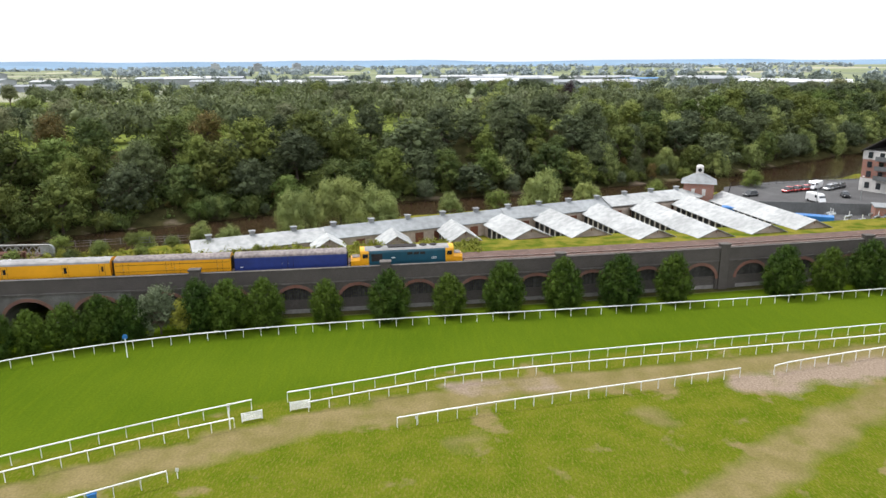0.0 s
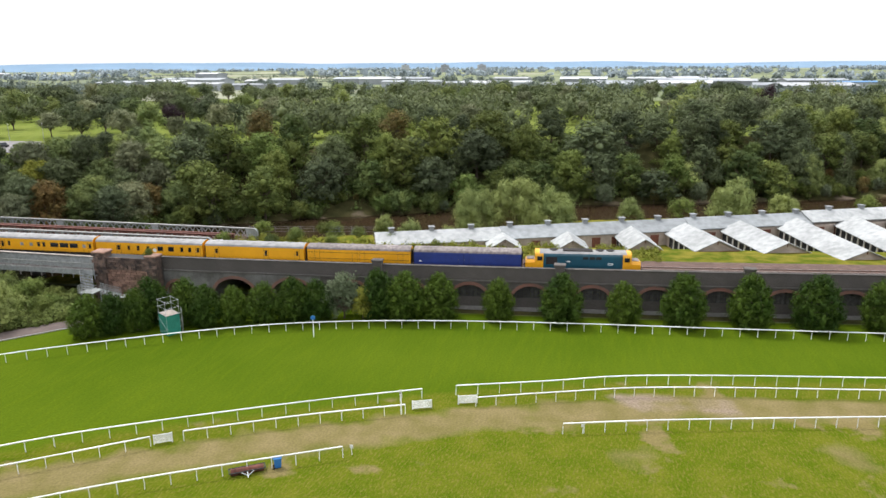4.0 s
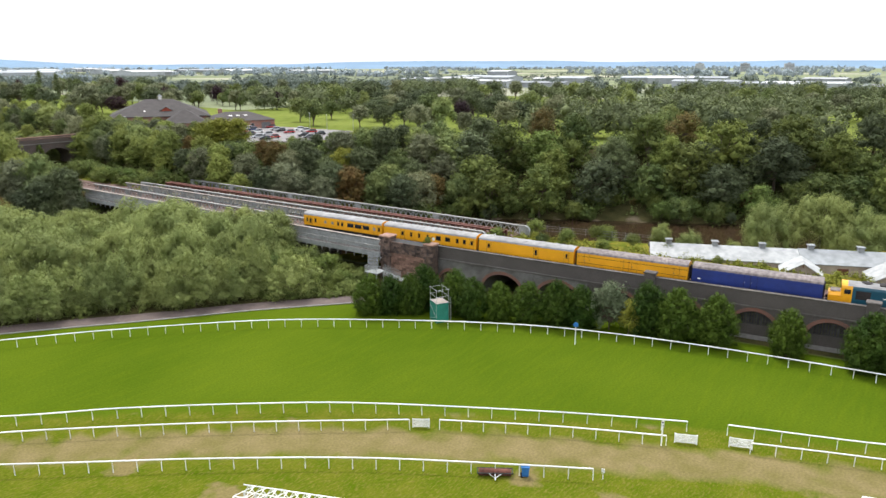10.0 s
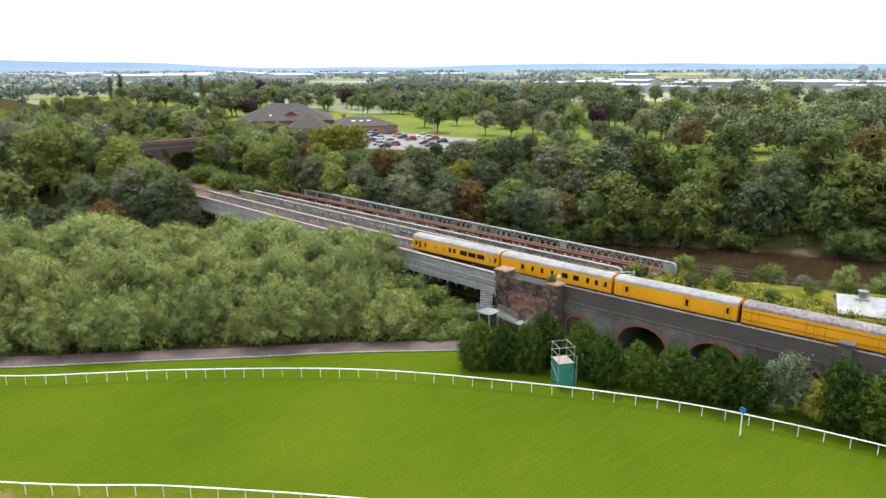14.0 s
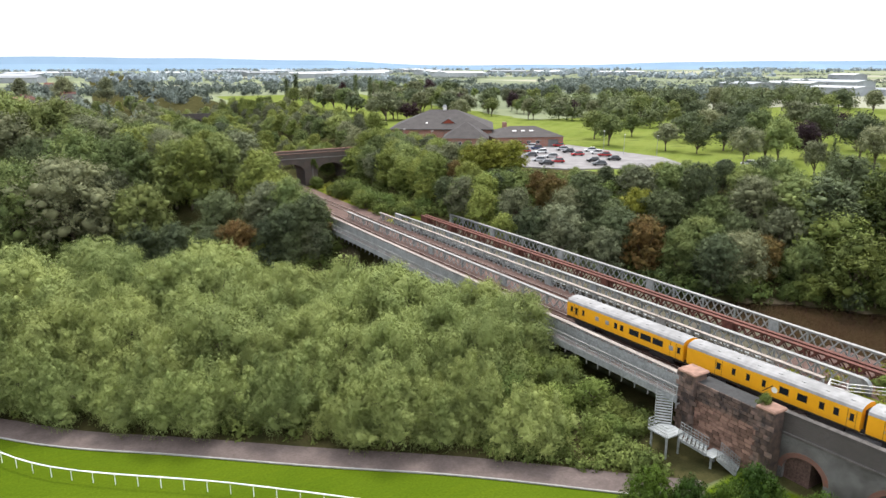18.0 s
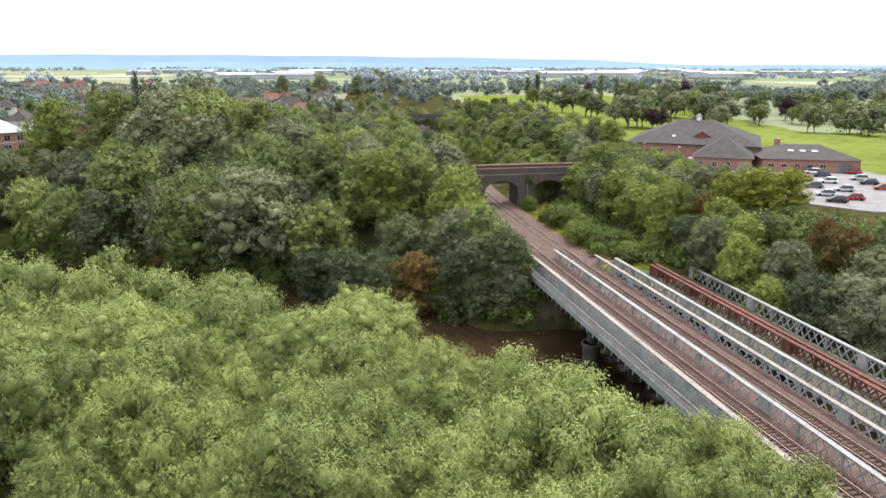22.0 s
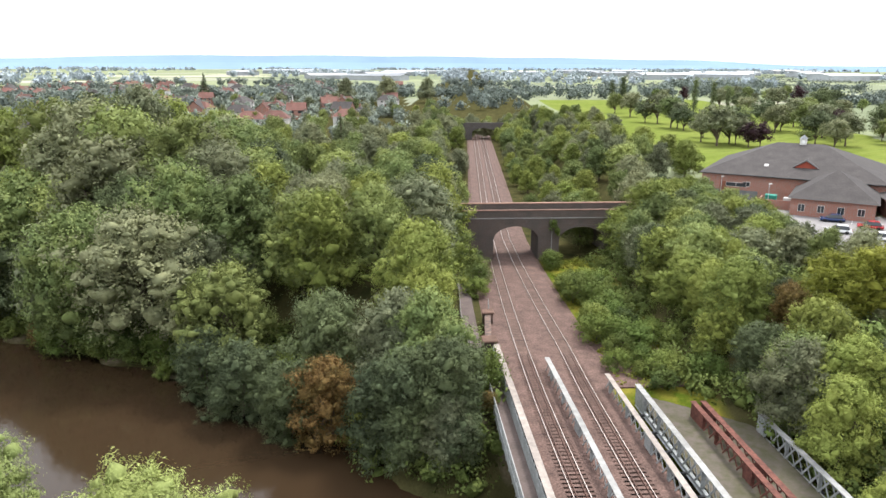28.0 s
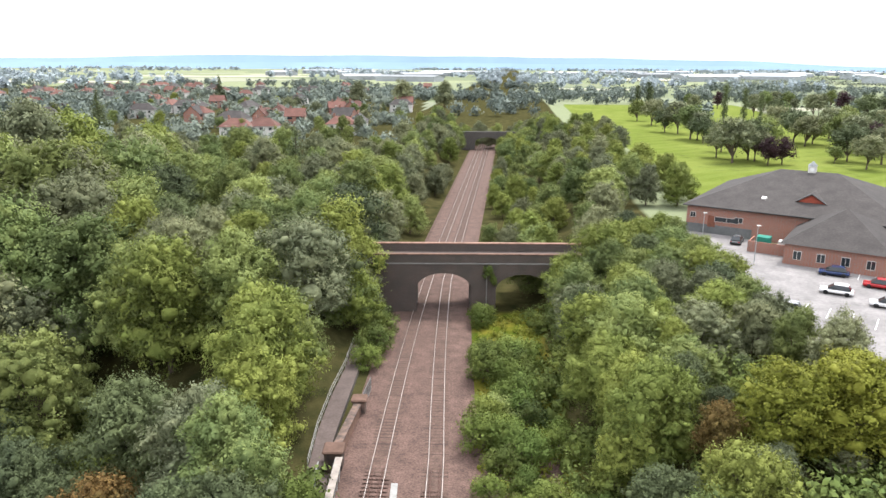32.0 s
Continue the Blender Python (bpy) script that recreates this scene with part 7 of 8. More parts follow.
# ---------------------------------------------------------------- buildings
M["sheet_roof"] = mat("weathered_sheet_roof", (0.40, 0.405, 0.40), 0.75, 0.0, 0.3, 0.9, 0.1, colour2=(0.27, 0.28, 0.275))
M["old_sheet"] = mat("grey_sheet_roof", (0.27, 0.285, 0.29), 0.75, 0.0, 0.3, 0.9, 0.1)
M["cream"] = mat("cream_wall_paint", (0.46, 0.38, 0.32), 0.9, 0.0, 0.25, 1.2, 0.1)
M["brown_door"] = mat("red_brown_door", (0.17, 0.065, 0.04), 0.8, 0.0, 0.3, 2.0, 0.1, objrand=0.2)
M["tile"] = mat("brown_roof_tile", (0.066, 0.058, 0.055), 0.9, 0.0, 0.3, 3.5, 0.35, objrand=0.15)
M["red_tile"] = mat("red_roof_tile", (0.165, 0.080, 0.064), 0.9, 0.0, 0.3, 3.0, 0.3, objrand=0.3)
M["render"] = mat("white_render", (0.62, 0.60, 0.57), 0.9, 0.0, 0.15, 1.5, 0.1)
M["pane"] = mat("window_glass", (0.03, 0.035, 0.04), 0.06, 0.0, 0.2, 1.0, 0.0, spec=0.6)
M["lot"] = mat("pale_car_park", (0.24, 0.225, 0.22), 0.95, 0.0, 0.25, 2.5, 0.2)
M["yard"] = mat("asphalt_yard", (0.085, 0.083, 0.083), 0.95, 0.0, 0.25, 2.5, 0.2)
M["mesh_grey"] = mat("grey_fencing", (0.16, 0.165, 0.165), 0.7, 0.2, 0.2, 3.0, 0.0)


def frame_of(origin, e1):
    """A pose whose x runs along e1 from a corner; y to its left."""
    return pose(*origin, 0, 0, math.degrees(math.atan2(e1[1], e1[0])))


def gable_roof(L, Wd, eave, ridge, over=0.3, th=0.14):
    """Two roof slopes along x over a block L x Wd."""
    bm = bmesh.new()
    for sg in (0, 1):
        y0, y1 = (-over, Wd / 2) if sg == 0 else (Wd + over, Wd / 2)
        k = (ridge - eave) / (Wd / 2)
        z0 = eave - over * k
        vs = [bm.verts.new(p) for p in ((-over, y0, z0), (L + over, y0, z0), (L + over, y1, ridge), (-over, y1, ridge))]
        up = [bm.verts.new(v.co + Vector((0, 0, th))) for v in vs]
        for q in ((0, 1, 2, 3),):
            bm.faces.new([vs[i] for i in q])
            bm.faces.new([up[i] for i in q])
        for i in range(4):
            bm.faces.new((vs[i], vs[(i + 1) % 4], up[(i + 1) % 4], up[i]))
    bmesh.ops.recalc_face_normals(bm, faces=bm.faces)
    return bm


def hip_roof(L, Wd, eave, ridge, inset, over=0.5):
    bm = bmesh.new()
    a = [bm.verts.new(p) for p in ((-over, -over, eave), (L + over, -over, eave), (L + over, Wd + over, eave), (-over, Wd + over, eave))]
    r = [bm.verts.new((inset, Wd / 2, ridge)), bm.verts.new((L - inset, Wd / 2, ridge))]
    bm.faces.new((a[0], a[1], r[1], r[0]))
    bm.faces.new((a[1], a[2], r[1]))
    bm.faces.new((a[2], a[3], r[0], r[1]))
    bm.faces.new((a[3], a[0], r[0]))
    bm.faces.new(a[::-1])
    bmesh.ops.recalc_face_normals(bm, faces=bm.faces)
    return bm


def gable_walls(L, Wd, eave, ridge, base=0.0):
    """Walls with gable ends."""
    bm = bmesh.new()
    pts = [(0, base), (Wd, base), (Wd, eave), (Wd / 2, ridge - 0.05), (0, eave)]
    a = [bm.verts.new((0, y, z)) for y, z in pts]
    b = [bm.verts.new((L, y, z)) for y, z in pts]
    bm.faces.new(a)
    bm.faces.new(b[::-1])
    for i in range(5):
        bm.faces.new((a[i], a[(i + 1) % 5], b[(i + 1) % 5], b[i]))
    bmesh.ops.recalc_face_normals(bm, faces=bm.faces)
    return bm


def window(parent, x, z, w, h, y=0.0, face=-1, frame_mat="render"):
    """A framed pane standing on a wall that runs along x at y."""
    f = part("window", boxed(-w / 2 - 0.07, w / 2 + 0.07, -0.05, 0.05, -0.07, h + 0.07, 0.01), M[frame_mat], parent, m=pose(x, y + face * 0.03, z))
    part("pane", boxed(-w / 2, w / 2, -0.012, 0.012, 0, h), M["pane"], f, m=pose(0, face * 0.055, 0))
    if w > 0.8:
        part("mullion", boxed(-0.03, 0.03, -0.02, 0.02, 0, h), M[frame_mat], f, m=pose(0, face * 0.06, 0))
    return f


SHED_Z = 2.3
# the long back range
e = Vector((57.0 - 14.1, -130.3 + 24.2, 0)).normalized()
sd = Vector((-e.y, e.x, 0))
org = Vector((14.1, -24.2, 0)) - sd * 3.6
long_len = 114.0
lr = thing("shed_range", frame_of((org.x, org.y, SHED_Z), e), "long low market range with a grey sheet roof", "shed")
part("wall", gable_walls(long_len, 7.2, 2.6, 4.1, -1.0), M["cream"], lr, "cream painted wall")
secs = [(0, 24, 0.0, "sheet_roof"), (24, 62, 0.12, "old_sheet"), (62, 88, 0.24, "old_sheet"), (88, 114, 0.6, "sheet_roof")]
for x0, x1, up, mt in secs:
    part("roof", gable_roof(x1 - x0 - 0.3, 7.2, 2.7 + up, 4.15 + up, 0.35), M[mt], lr, m=pose(x0 + 0.15, 0, 0))
vent = bm_mesh("roof_vent", box(boxed(-0.45, 0.45, -0.45, 0.45, -0.3, 0.55, 0.03), -0.6, 0.6, -0.6, 0.6, 0.55, 0.72, 0.03), M["old_sheet"])
for k in range(15):
    x = 3 + 7.6 * k
    up = next(s[2] for s in secs if x < s[1] + 0.01)
    part("roof_vent", vent, None, lr, m=pose(x, 3.6, 4.3 + up))
dmesh = bm_mesh("door", boxed(-0.85, 0.85, -0.06, 0.06, 0, 2.1, 0.02), M["brown_door"])
for k in range(22):
    part("door", dmesh, None, lr, m=pose(26 + 4.0 * k, -0.05, 0.05))

# sheds with their gables to the railway
starts = [(18.4, -47.5), (21.7, -59.3), (28.3, -71.0), (33.0, -81.5), (37.4, -92.4), (42.1, -103.9), (46.4, -115.9), (49.9, -127.0), (54.9, -137.0)]
ends = [(14.0, -48.5), (15.4, -60.4), (18.5, -73.0), (20.0, -85.5), (20.6, -97.0), (17.5, -108.6), (17.2, -119.5), (20.0, -131.0), (23.3, -141.5)]
for i, (s, t) in enumerate(zip(starts, ends)):
    s, t = Vector((*s, 0)), Vector((*t, 0))
    d = (s - t)
    L = d.length
    d.normalize()
    left = Vector((-d.y, d.x, 0))
    w = 5.4 if i < 3 else 7.6
    o = t - left * (w / 2)
    sh = thing("market_shed", frame_of((o.x, o.y, SHED_Z), d), "open-sided white-roofed market shed beside the line", "shed", "market sheds")
    part("wall", gable_walls(L, w, 2.35, 4.05, -1.0), M["cream"], sh)
    part("roof", gable_roof(L, w, 2.45, 4.12, 0.5), M["sheet_roof"], sh, "pale weathered sheet roof")
    part("gable_board", box(boxed(-0.1, 0.0, w / 2 - 0.05, w / 2 + 0.05, 3.4, 4.2), -0.62, -0.5, 0.0, w, 2.2, 2.35), M["brown_door"], sh)
    # black panels on the closed wall paint the shade inside the bays
    bay = bm_mesh("open_bay", boxed(-0.8, 0.8, -0.04, 0.04, 0.15, 2.05), M["dark"])
    pil = bm_mesh("wall_post", boxed(-0.14, 0.14, -0.1, 0.1, 0, 2.3, 0.02), M["render"])
    for k in range(int(L / 2.4)):
        part("open_bay", bay, None, sh, m=pose(1.4 + 2.4 * k, w + 0.03, 0))
        part("wall_post", pil, None, sh, m=pose(0.2 + 2.4 * k, w + 0.06, 0))

# square tower with a white lantern
tw = thing("market_tower", pose(57.5, -132.0, SHED_Z, 0, 0, -22), "square red brick tower with a pyramid roof and white lantern", "tower")
part("wall", boxed(-3.4, 3.4, -3.4, 3.4, -1, 6.3, 0.03), M["house_brick"], tw)
bm = bmesh.new()
bmesh.ops.create_cone(bm, cap_ends=True, segments=4, radius1=5.7, radius2=1.0, depth=2.1, matrix=pose(0, 0, 7.3, 0, 0, 45))
part("roof", bm, M["old_sheet"], tw)
part("lantern", boxed(-0.85, 0.85, -0.85, 0.85, 8.2, 9.9, 0.05), M["render"], tw, "white lantern with round openings")
part("clock_face", rod(bmesh.new(), (-0.9, 0, 9.1), (-0.85, 0, 9.1), 0.45, 20), M["dark"], tw)
bm = bmesh.new()
bmesh.ops.create_uvsphere(bm, u_segments=12, v_segments=6, radius=0.8, matrix=Matrix.LocRotScale((0, 0, 9.9), None, (1.0, 1.0, 0.55)))
part("dome", bm, M["render"], tw)
for sg, f in ((-1, -1), (1, 1)):
    part("window", boxed(-0.05, 0.05, -0.4, 0.4, 3.4, 5.0, 0.02), M["render"], tw, m=pose(-3.43, sg * 1.2, 0))

# yard with parked vehicles beside the river
ya = [(60, -140), (84, -150), (92, -168), (96, -200), (60, -196), (36, -176), (30, -150)]
bm = bmesh.new()
top = [bm.verts.new((x, y, SHED_Z + 0.1)) for x, y in ya]
low = [bm.verts.new((x, y, SHED_Z - 5)) for x, y in ya]
bm.faces.new(top)
for i in range(len(ya)):
    bm.faces.new((low[i], low[(i + 1) % len(ya)], top[(i + 1) % len(ya)], top[i]))
bmesh.ops.recalc_face_normals(bm, faces=bm.faces)
tagged(new("yard", bm_mesh("yard", bm, M["yard"])), "grey asphalt car park between the sheds and the river", "car park", kind="structure")


def panel_fence(a, b, h, step, material, label, solid=True):
    f = thing("yard_fence", None, label, "fence")
    a, b = Vector(a), Vector(b)
    n = max(1, round((b - a).length / step))
    yaw = math.degrees(math.atan2((b - a).y, (b - a).x))
    st = (b - a).length / n
    bm = bmesh.new()
    if solid:
        box(bm, 0, st, -0.02, 0.02, 0.05, h)
    else:
        for z in (0.15, h * 0.6, h - 0.1):
            box(bm, 0, st, -0.02, 0.02, z, z + 0.06)
    pm = bm_mesh("panel", bm, material)
    pp = bm_mesh("post", boxed(-0.05, 0.05, -0.05, 0.05, 0, h + 0.1), material)
    for k in range(n):
        p = a + (b - a) * (k / n)
        part("panel", pm, None, f, m=pose(p.x, p.y, p.z, 0, 0, yaw))
        part("post", pp, None, f, m=pose(p.x, p.y, p.z, 0, 0, yaw))


panel_fence((50, -143, SHED_Z + 0.1), (42, -178, SHED_Z + 0.1), 2.6, 2.5, M["mesh_grey"], "tall grey sheeted fence across the yard")
panel_fence((62, -141, SHED_Z + 0.1), (84, -152, SHED_Z + 0.1), 1.1, 2.5, M["dark_iron"], "dark railing along the river edge", False)
panel_fence((84, -152, SHED_Z + 0.1), (94, -196, SHED_Z + 0.1), 1.1, 2.5, M["dark_iron"], "dark railing along the river edge", False)
panel_fence((15.5, 2, 5.1), (22, -22, 4.6), 1.2, 2.5, M["mesh_grey"], "low grey rail fence above the river bank", False)

M["container_red"] = mat("red_container", (0.33, 0.07, 0.04), 0.7, 0.0, 0.2, 2.0, 0.1)
for x, y, yaw, mt, lab in ((38, -141, 62, "container_red", "faded red steel container"), (34.5, -148, 62, "blue", "blue steel container"), (44, -136, 62, "blue", "blue steel container")):
    co = thing("shipping_container", pose(x, y, SHED_Z + 0.1, 0, 0, yaw), lab + " in the yard", "container", "containers")
    part("body", boxed(-3.6, 3.6, -1.2, 1.2, 0, 2.5, 0.04), M[mt], co)
    rb = bm_mesh("rib", boxed(-0.08, 0.08, -0.03, 0.03, 0.1, 2.4), M[mt])
    for k in range(12):
        part("rib", rb, None, co, m=pose(-3.3 + 0.6 * k, -1.22, 0))
rng2 = random.Random(4)
for k in range(16):
    x, y = 36 + rng2.uniform(-6, 6), -160 + rng2.uniform(-7, 8)
    sk = thing("switchgear", pose(x, y, SHED_Z + 0.1, 0, 0, -60), "pale grey electrical switchgear on legs", "switchgear", "switchgear")
    part("tank", rod(bmesh.new(), (-1.4, 0, 1.5), (1.4, 0, 1.5), 0.28, 10), M["galv"], sk)
    part("leg", boxed(-1.0, -0.9, -0.1, 0.1, 0, 1.3), M["galv"], sk)
    part("leg", boxed(0.9, 1.0, -0.1, 0.1, 0, 1.3), M["galv"], sk)
    part("insulator", rod(bmesh.new(), (0.5, 0, 1.7), (0.5, 0, 2.6), 0.1, 8), M["sign_white"], sk)
rh = thing("switch_house", pose(38.5, -166, SHED_Z, 0, 0, -25), "small red brick switch house with a flat roof", "building")
part("wall", boxed(-2.6, 2.6, -2.4, 2.4, -1, 3.4, 0.02), M["house_brick"], rh)
part("roof", boxed(-2.8, 2.8, -2.6, 2.6, 3.4, 3.65, 0.03), M["old_sheet"], rh)
part("door", boxed(-2.64, -2.58, -0.6, 0.6, 0.1, 2.2), M["mesh_grey"], rh)

# riverside flats
fl = thing("apartment_block", pose(65.0, -190.0, SHED_Z, 0, 0, -62), "four-storey red brick and white apartment block with grey roof", "building")
part("wall", boxed(0, 26, 0, 13, 0, 8.6, 0.03), M["house_brick"], fl)
part("ground_floor", boxed(-0.08, 26.08, -0.08, 13.08, -2, 3.6, 0.03), M["render"], fl, "white rendered lower storey")
part("top_floor", boxed(-0.06, 26.06, -0.06, 13.06, 8.6, 10.9, 0.03), M["render"], fl)
part("roof", gable_roof(26, 13, 10.9, 15.0, 0.6, 0.25), M["tile"], fl)
for k in range(9):
    for z in (1.0, 3.95, 6.5, 9.0):
        window(fl, 1.8 + 2.8 * k, z, 1.2, 1.5)
for k in range(4):
    for z in (1.0, 3.95, 6.5, 9.0):
        part("end_window", boxed(-0.06, 0.06, -0.6, 0.6, 0, 1.6, 0.01), M["pane"], fl, m=pose(-0.1, 2 + 3.0 * k, z))
for z in (3.5, 6.0, 8.5):
    bl = part("balcony", boxed(-1.5, 0, 1, 9, z, z + 0.15), M["mesh_grey"], fl)
    part("railing", boxed(-1.5, -1.44, 1, 9, z + 0.15, z + 1.2), M["mesh_grey"], bl)

# ---------------------------------------------------------------- golf club
CLUB = 12.55
e1 = Vector((0.82, -0.57, 0)).normalized()
club = thing("club_house", frame_of((45.5, 195.0, CLUB), e1), "red brick golf club house with broad brown tiled hip roofs", "building")
part("wall", boxed(0, 36, 0, 34, -1.5, 5.2, 0.02), M["house_brick"], club)
part("roof", hip_roof(36, 34, 5.1, 11.0, 13.0, 0.7), M["tile"], club, "broad brown tiled hip roof")
part("fascia", boxed(-0.75, 36.75, -0.75, -0.65, 4.95, 5.15), M["dark_iron"], club)
cup = part("cupola", boxed(-0.7, 0.7, -0.7, 0.7, 10.4, 12.1, 0.05), M["render"], club, "white clock cupola", pose(18.5, 17, 0))
bm = bmesh.new()
bmesh.ops.create_cone(bm, cap_ends=True, segments=8, radius1=0.95, radius2=0.05, depth=0.9, matrix=pose(0, 0, 12.55))
part("cap", bm, M["old_sheet"], cup)
part("clock_face", rod(bmesh.new(), (0, -0.72, 11.4), (0, -0.7, 11.4), 0.42, 20), M["sign_white"], cup)
bm = gable_walls(4.0, 6.4, 0.0, 2.0, -1.0)
gd = part("dormer", bm, M["container_red"], club, "small red-fronted roof gable", pose(20.5, 4.6, 6.3, 0, 0, 90) @ pose(0, -3.2, 0))
part("dormer_roof", gable_roof(4.6, 6.4, 0.05, 2.1, 0.25), M["tile"], gd)
for x, z in ((11, 6.9), (12.6, 7.0)):
    part("rooflight", boxed(-0.4, 0.4, -0.5, 0.5, 0, 0.12), M["render"], club, m=pose(x, 4.8, z - 0.1, 18, 0, 0))
window(club, 7.4, 2.4, 4.2, 0.8)
window(club, 1.2, 2.8, 0.9, 0.9)
window(club, 9.5, 2.6, 1.4, 0.9)
part("door", boxed(-0.7, 0.7, -0.07, 0.03, 0, 2.2, 0.02), M["brown_door"], club, m=pose(4.7, 0, 1.2))
part("plinth", boxed(-0.05, 12, -0.06, 0, -0.5, 1.6), M["mesh_grey"], club)
wing2 = thing("club_wing", frame_of((53.2, 171.2, CLUB), e1), "brick club wing with a hipped brown tiled roof", "building")
part("wall", boxed(0, 14.5, 0, 19, -1.5, 3.5, 0.02), M["house_brick"], wing2)
part("roof", hip_roof(14.5, 21, 3.4, 8.0, 7.0, 0.6), M["tile"], wing2)
for k in range(4):
    window(wing2, 2.0 + 3.4 * k, 1.0, 1.1, 1.3)
part("door", boxed(-0.06, 0.06, -0.6, 0.6, 0, 2.2, 0.02), M["render"], wing2, m=pose(0, 1.5, 0))
store = thing("service_enclosure", frame_of((50.6, 178.6, CLUB), e1), "low brick enclosure with bins and a green cover", "wall")
part("wall", box(boxed(0, 8, 0, 0.22, -0.5, 1.9), 0, 0.22, 0, 4.5, -0.5, 1.9), M["house_brick"], store)
part("cover", boxed(1, 3.2, 1, 3, 0, 2.6, 0.05), M["green_net"], store)
part("tank", boxed(4.5, 6.0, 1, 2.6, 0, 2.3, 0.05), M["render"], store)
ext = thing("club_extension", frame_of((69.5, 164.5, CLUB), (0.92, -0.39)), "low brick extension with a shallow brown roof and chimney", "building")
part("wall", boxed(0, 24, 0, 20, -1.5, 3.4, 0.02), M["house_brick"], ext)
part("roof", hip_roof(24, 20, 3.3, 6.3, 7.5, 0.6), M["tile"], ext)
part("chimney", boxed(-0.7, 0.7, -0.7, 0.7, 3.5, 7.4, 0.03), M["house_brick"], ext, m=pose(6.5, 14, 0))
for k in range(3):
    part("rooflight", boxed(-0.7, 0.7, -0.5, 0.5, 0, 0.1), M["render"], ext, m=pose(8 + 3.0 * k, 5.2, 5.0, 16, 0, 0))
for k in range(5):
    window(ext, 2.2 + 3.2 * k, 1.1, 1.3, 1.0)
part("garage_door", boxed(-1.8, 1.8, -0.08, 0.02, 0, 2.3, 0.02), M["mesh_grey"], ext, m=pose(20.4, 0, 0.1))

lot = [(49, 122), (56, 112), (70, 105), (88, 98), (97, 116), (96, 158), (72, 166), (66, 172), (52, 190), (43, 196), (38, 204), (32, 200), (35, 186), (36, 146), (44, 132)]
bm = bmesh.new()
top = [bm.verts.new((x, y, CLUB + 0.03)) for x, y in lot]
low = [bm.verts.new((x, y, CLUB - 3)) for x, y in lot]
bm.faces.new(top)
for i in range(len(lot)):
    bm.faces.new((low[i], low[(i + 1) % len(lot)], top[(i + 1) % len(lot)], top[i]))
bmesh.ops.recalc_face_normals(bm, faces=bm.faces)
tagged(new("car_park", bm_mesh("car_park", bm, M["lot"])), "pale worn car park in front of the club", "car park", kind="structure")
marks = thing("bay_marking", None, "white painted parking bay lines", "road marking", kind="structure")
mk = bm_mesh("bay_line", boxed(-2.3, 2.3, -0.06, 0.06, 0, 0.012), M["sign_white"])
for k in range(10):
    part("bay_line", mk, None, marks, m=pose(60 + 1.6 * k, 165.5 - 1.4 * k + 0.0, CLUB + 0.032, 0, 0, 55))
    part("bay_line", mk, None, marks, m=pose(42 + 2.0 * k, 153 - 1.9 * k, CLUB + 0.032, 0, 0, 55))

# ---------------------------------------------------------------- cars
CARS = {}
M["tyre"] = mat("tyre_rubber", (0.02, 0.02, 0.02), 0.9, 0.0, 0.2, 5.0, 0.1)
for nm, col in (("red", (0.35, 0.012, 0.015)), ("white", (0.72, 0.72, 0.72)), ("silver", (0.40, 0.41, 0.42)), ("black", (0.012, 0.012, 0.014)), ("grey", (0.10, 0.105, 0.11)), ("navy", (0.012, 0.03, 0.10))):
    M["car_" + nm] = mat(nm + "_car_paint", col, 0.25, 0.2, 0.05, 2.0, 0.0, big=0.05, spec=0.6)
    c = thing("parked_car", pose(0, 0, -500), f"{nm} parked car with dark glass", "car", "parked cars")
    bm = boxed(-0.88, 0.88, -2.1, 2.1, 0.25, 0.85, 0.14)
    for v in bm.verts:
        if v.co.z > 0.7 and abs(v.co.y) > 1.6:
            v.co.z -= 0.12
    part("body", bm, M["car_" + nm], c)
    bm = bmesh.new()
    lo4 = [bm.verts.new(p) for p in ((-0.8, -1.75, 0.83), (0.8, -1.75, 0.83), (0.8, 1.15, 0.83), (-0.8, 1.15, 0.83))]
    hi4 = [bm.verts.new(p) for p in ((-0.66, -1.35, 1.42), (0.66, -1.35, 1.42), (0.66, 0.35, 1.42), (-0.66, 0.35, 1.42))]
    for i in range(4):
        bm.faces.new((lo4[i], lo4[(i + 1) % 4], hi4[(i + 1) % 4], hi4[i]))
    bm.faces.new(hi4)
    part("glasshouse", bm, M["pane"], c, "dark windows")
    part("roof", boxed(-0.67, 0.67, -1.38, 0.38, 1.41, 1.47, 0.02), M["car_" + nm], c)
    for sx in (-0.8, 0.8):
        for sy in (-1.3, 1.3):
            w = part("wheel", rod(bmesh.new(), (sx - 0.1, sy, 0.31), (sx + 0.1, sy, 0.31), 0.31, 14), M["tyre"], c)
        part("headlight", boxed(-0.16, 0.16, -0.02, 0.02, 0.6, 0.72), M["sign_white"], c, m=pose(sx * 0.78, 2.1, 0))
        part("tail_light", boxed(-0.13, 0.13, -0.02, 0.02, 0.6, 0.74), M["car_red"], c, m=pose(sx * 0.82, -2.1, 0))
    CARS[nm] = c
used = set()


def park(kind, x, y, z, yaw):
    if kind not in used:
        used.add(kind)
        CARS[kind].matrix_basis = pose(x, y, z, 0, 0, yaw)
    else:
        copy_thing(CARS[kind], pose(x, y, z, 0, 0, yaw))


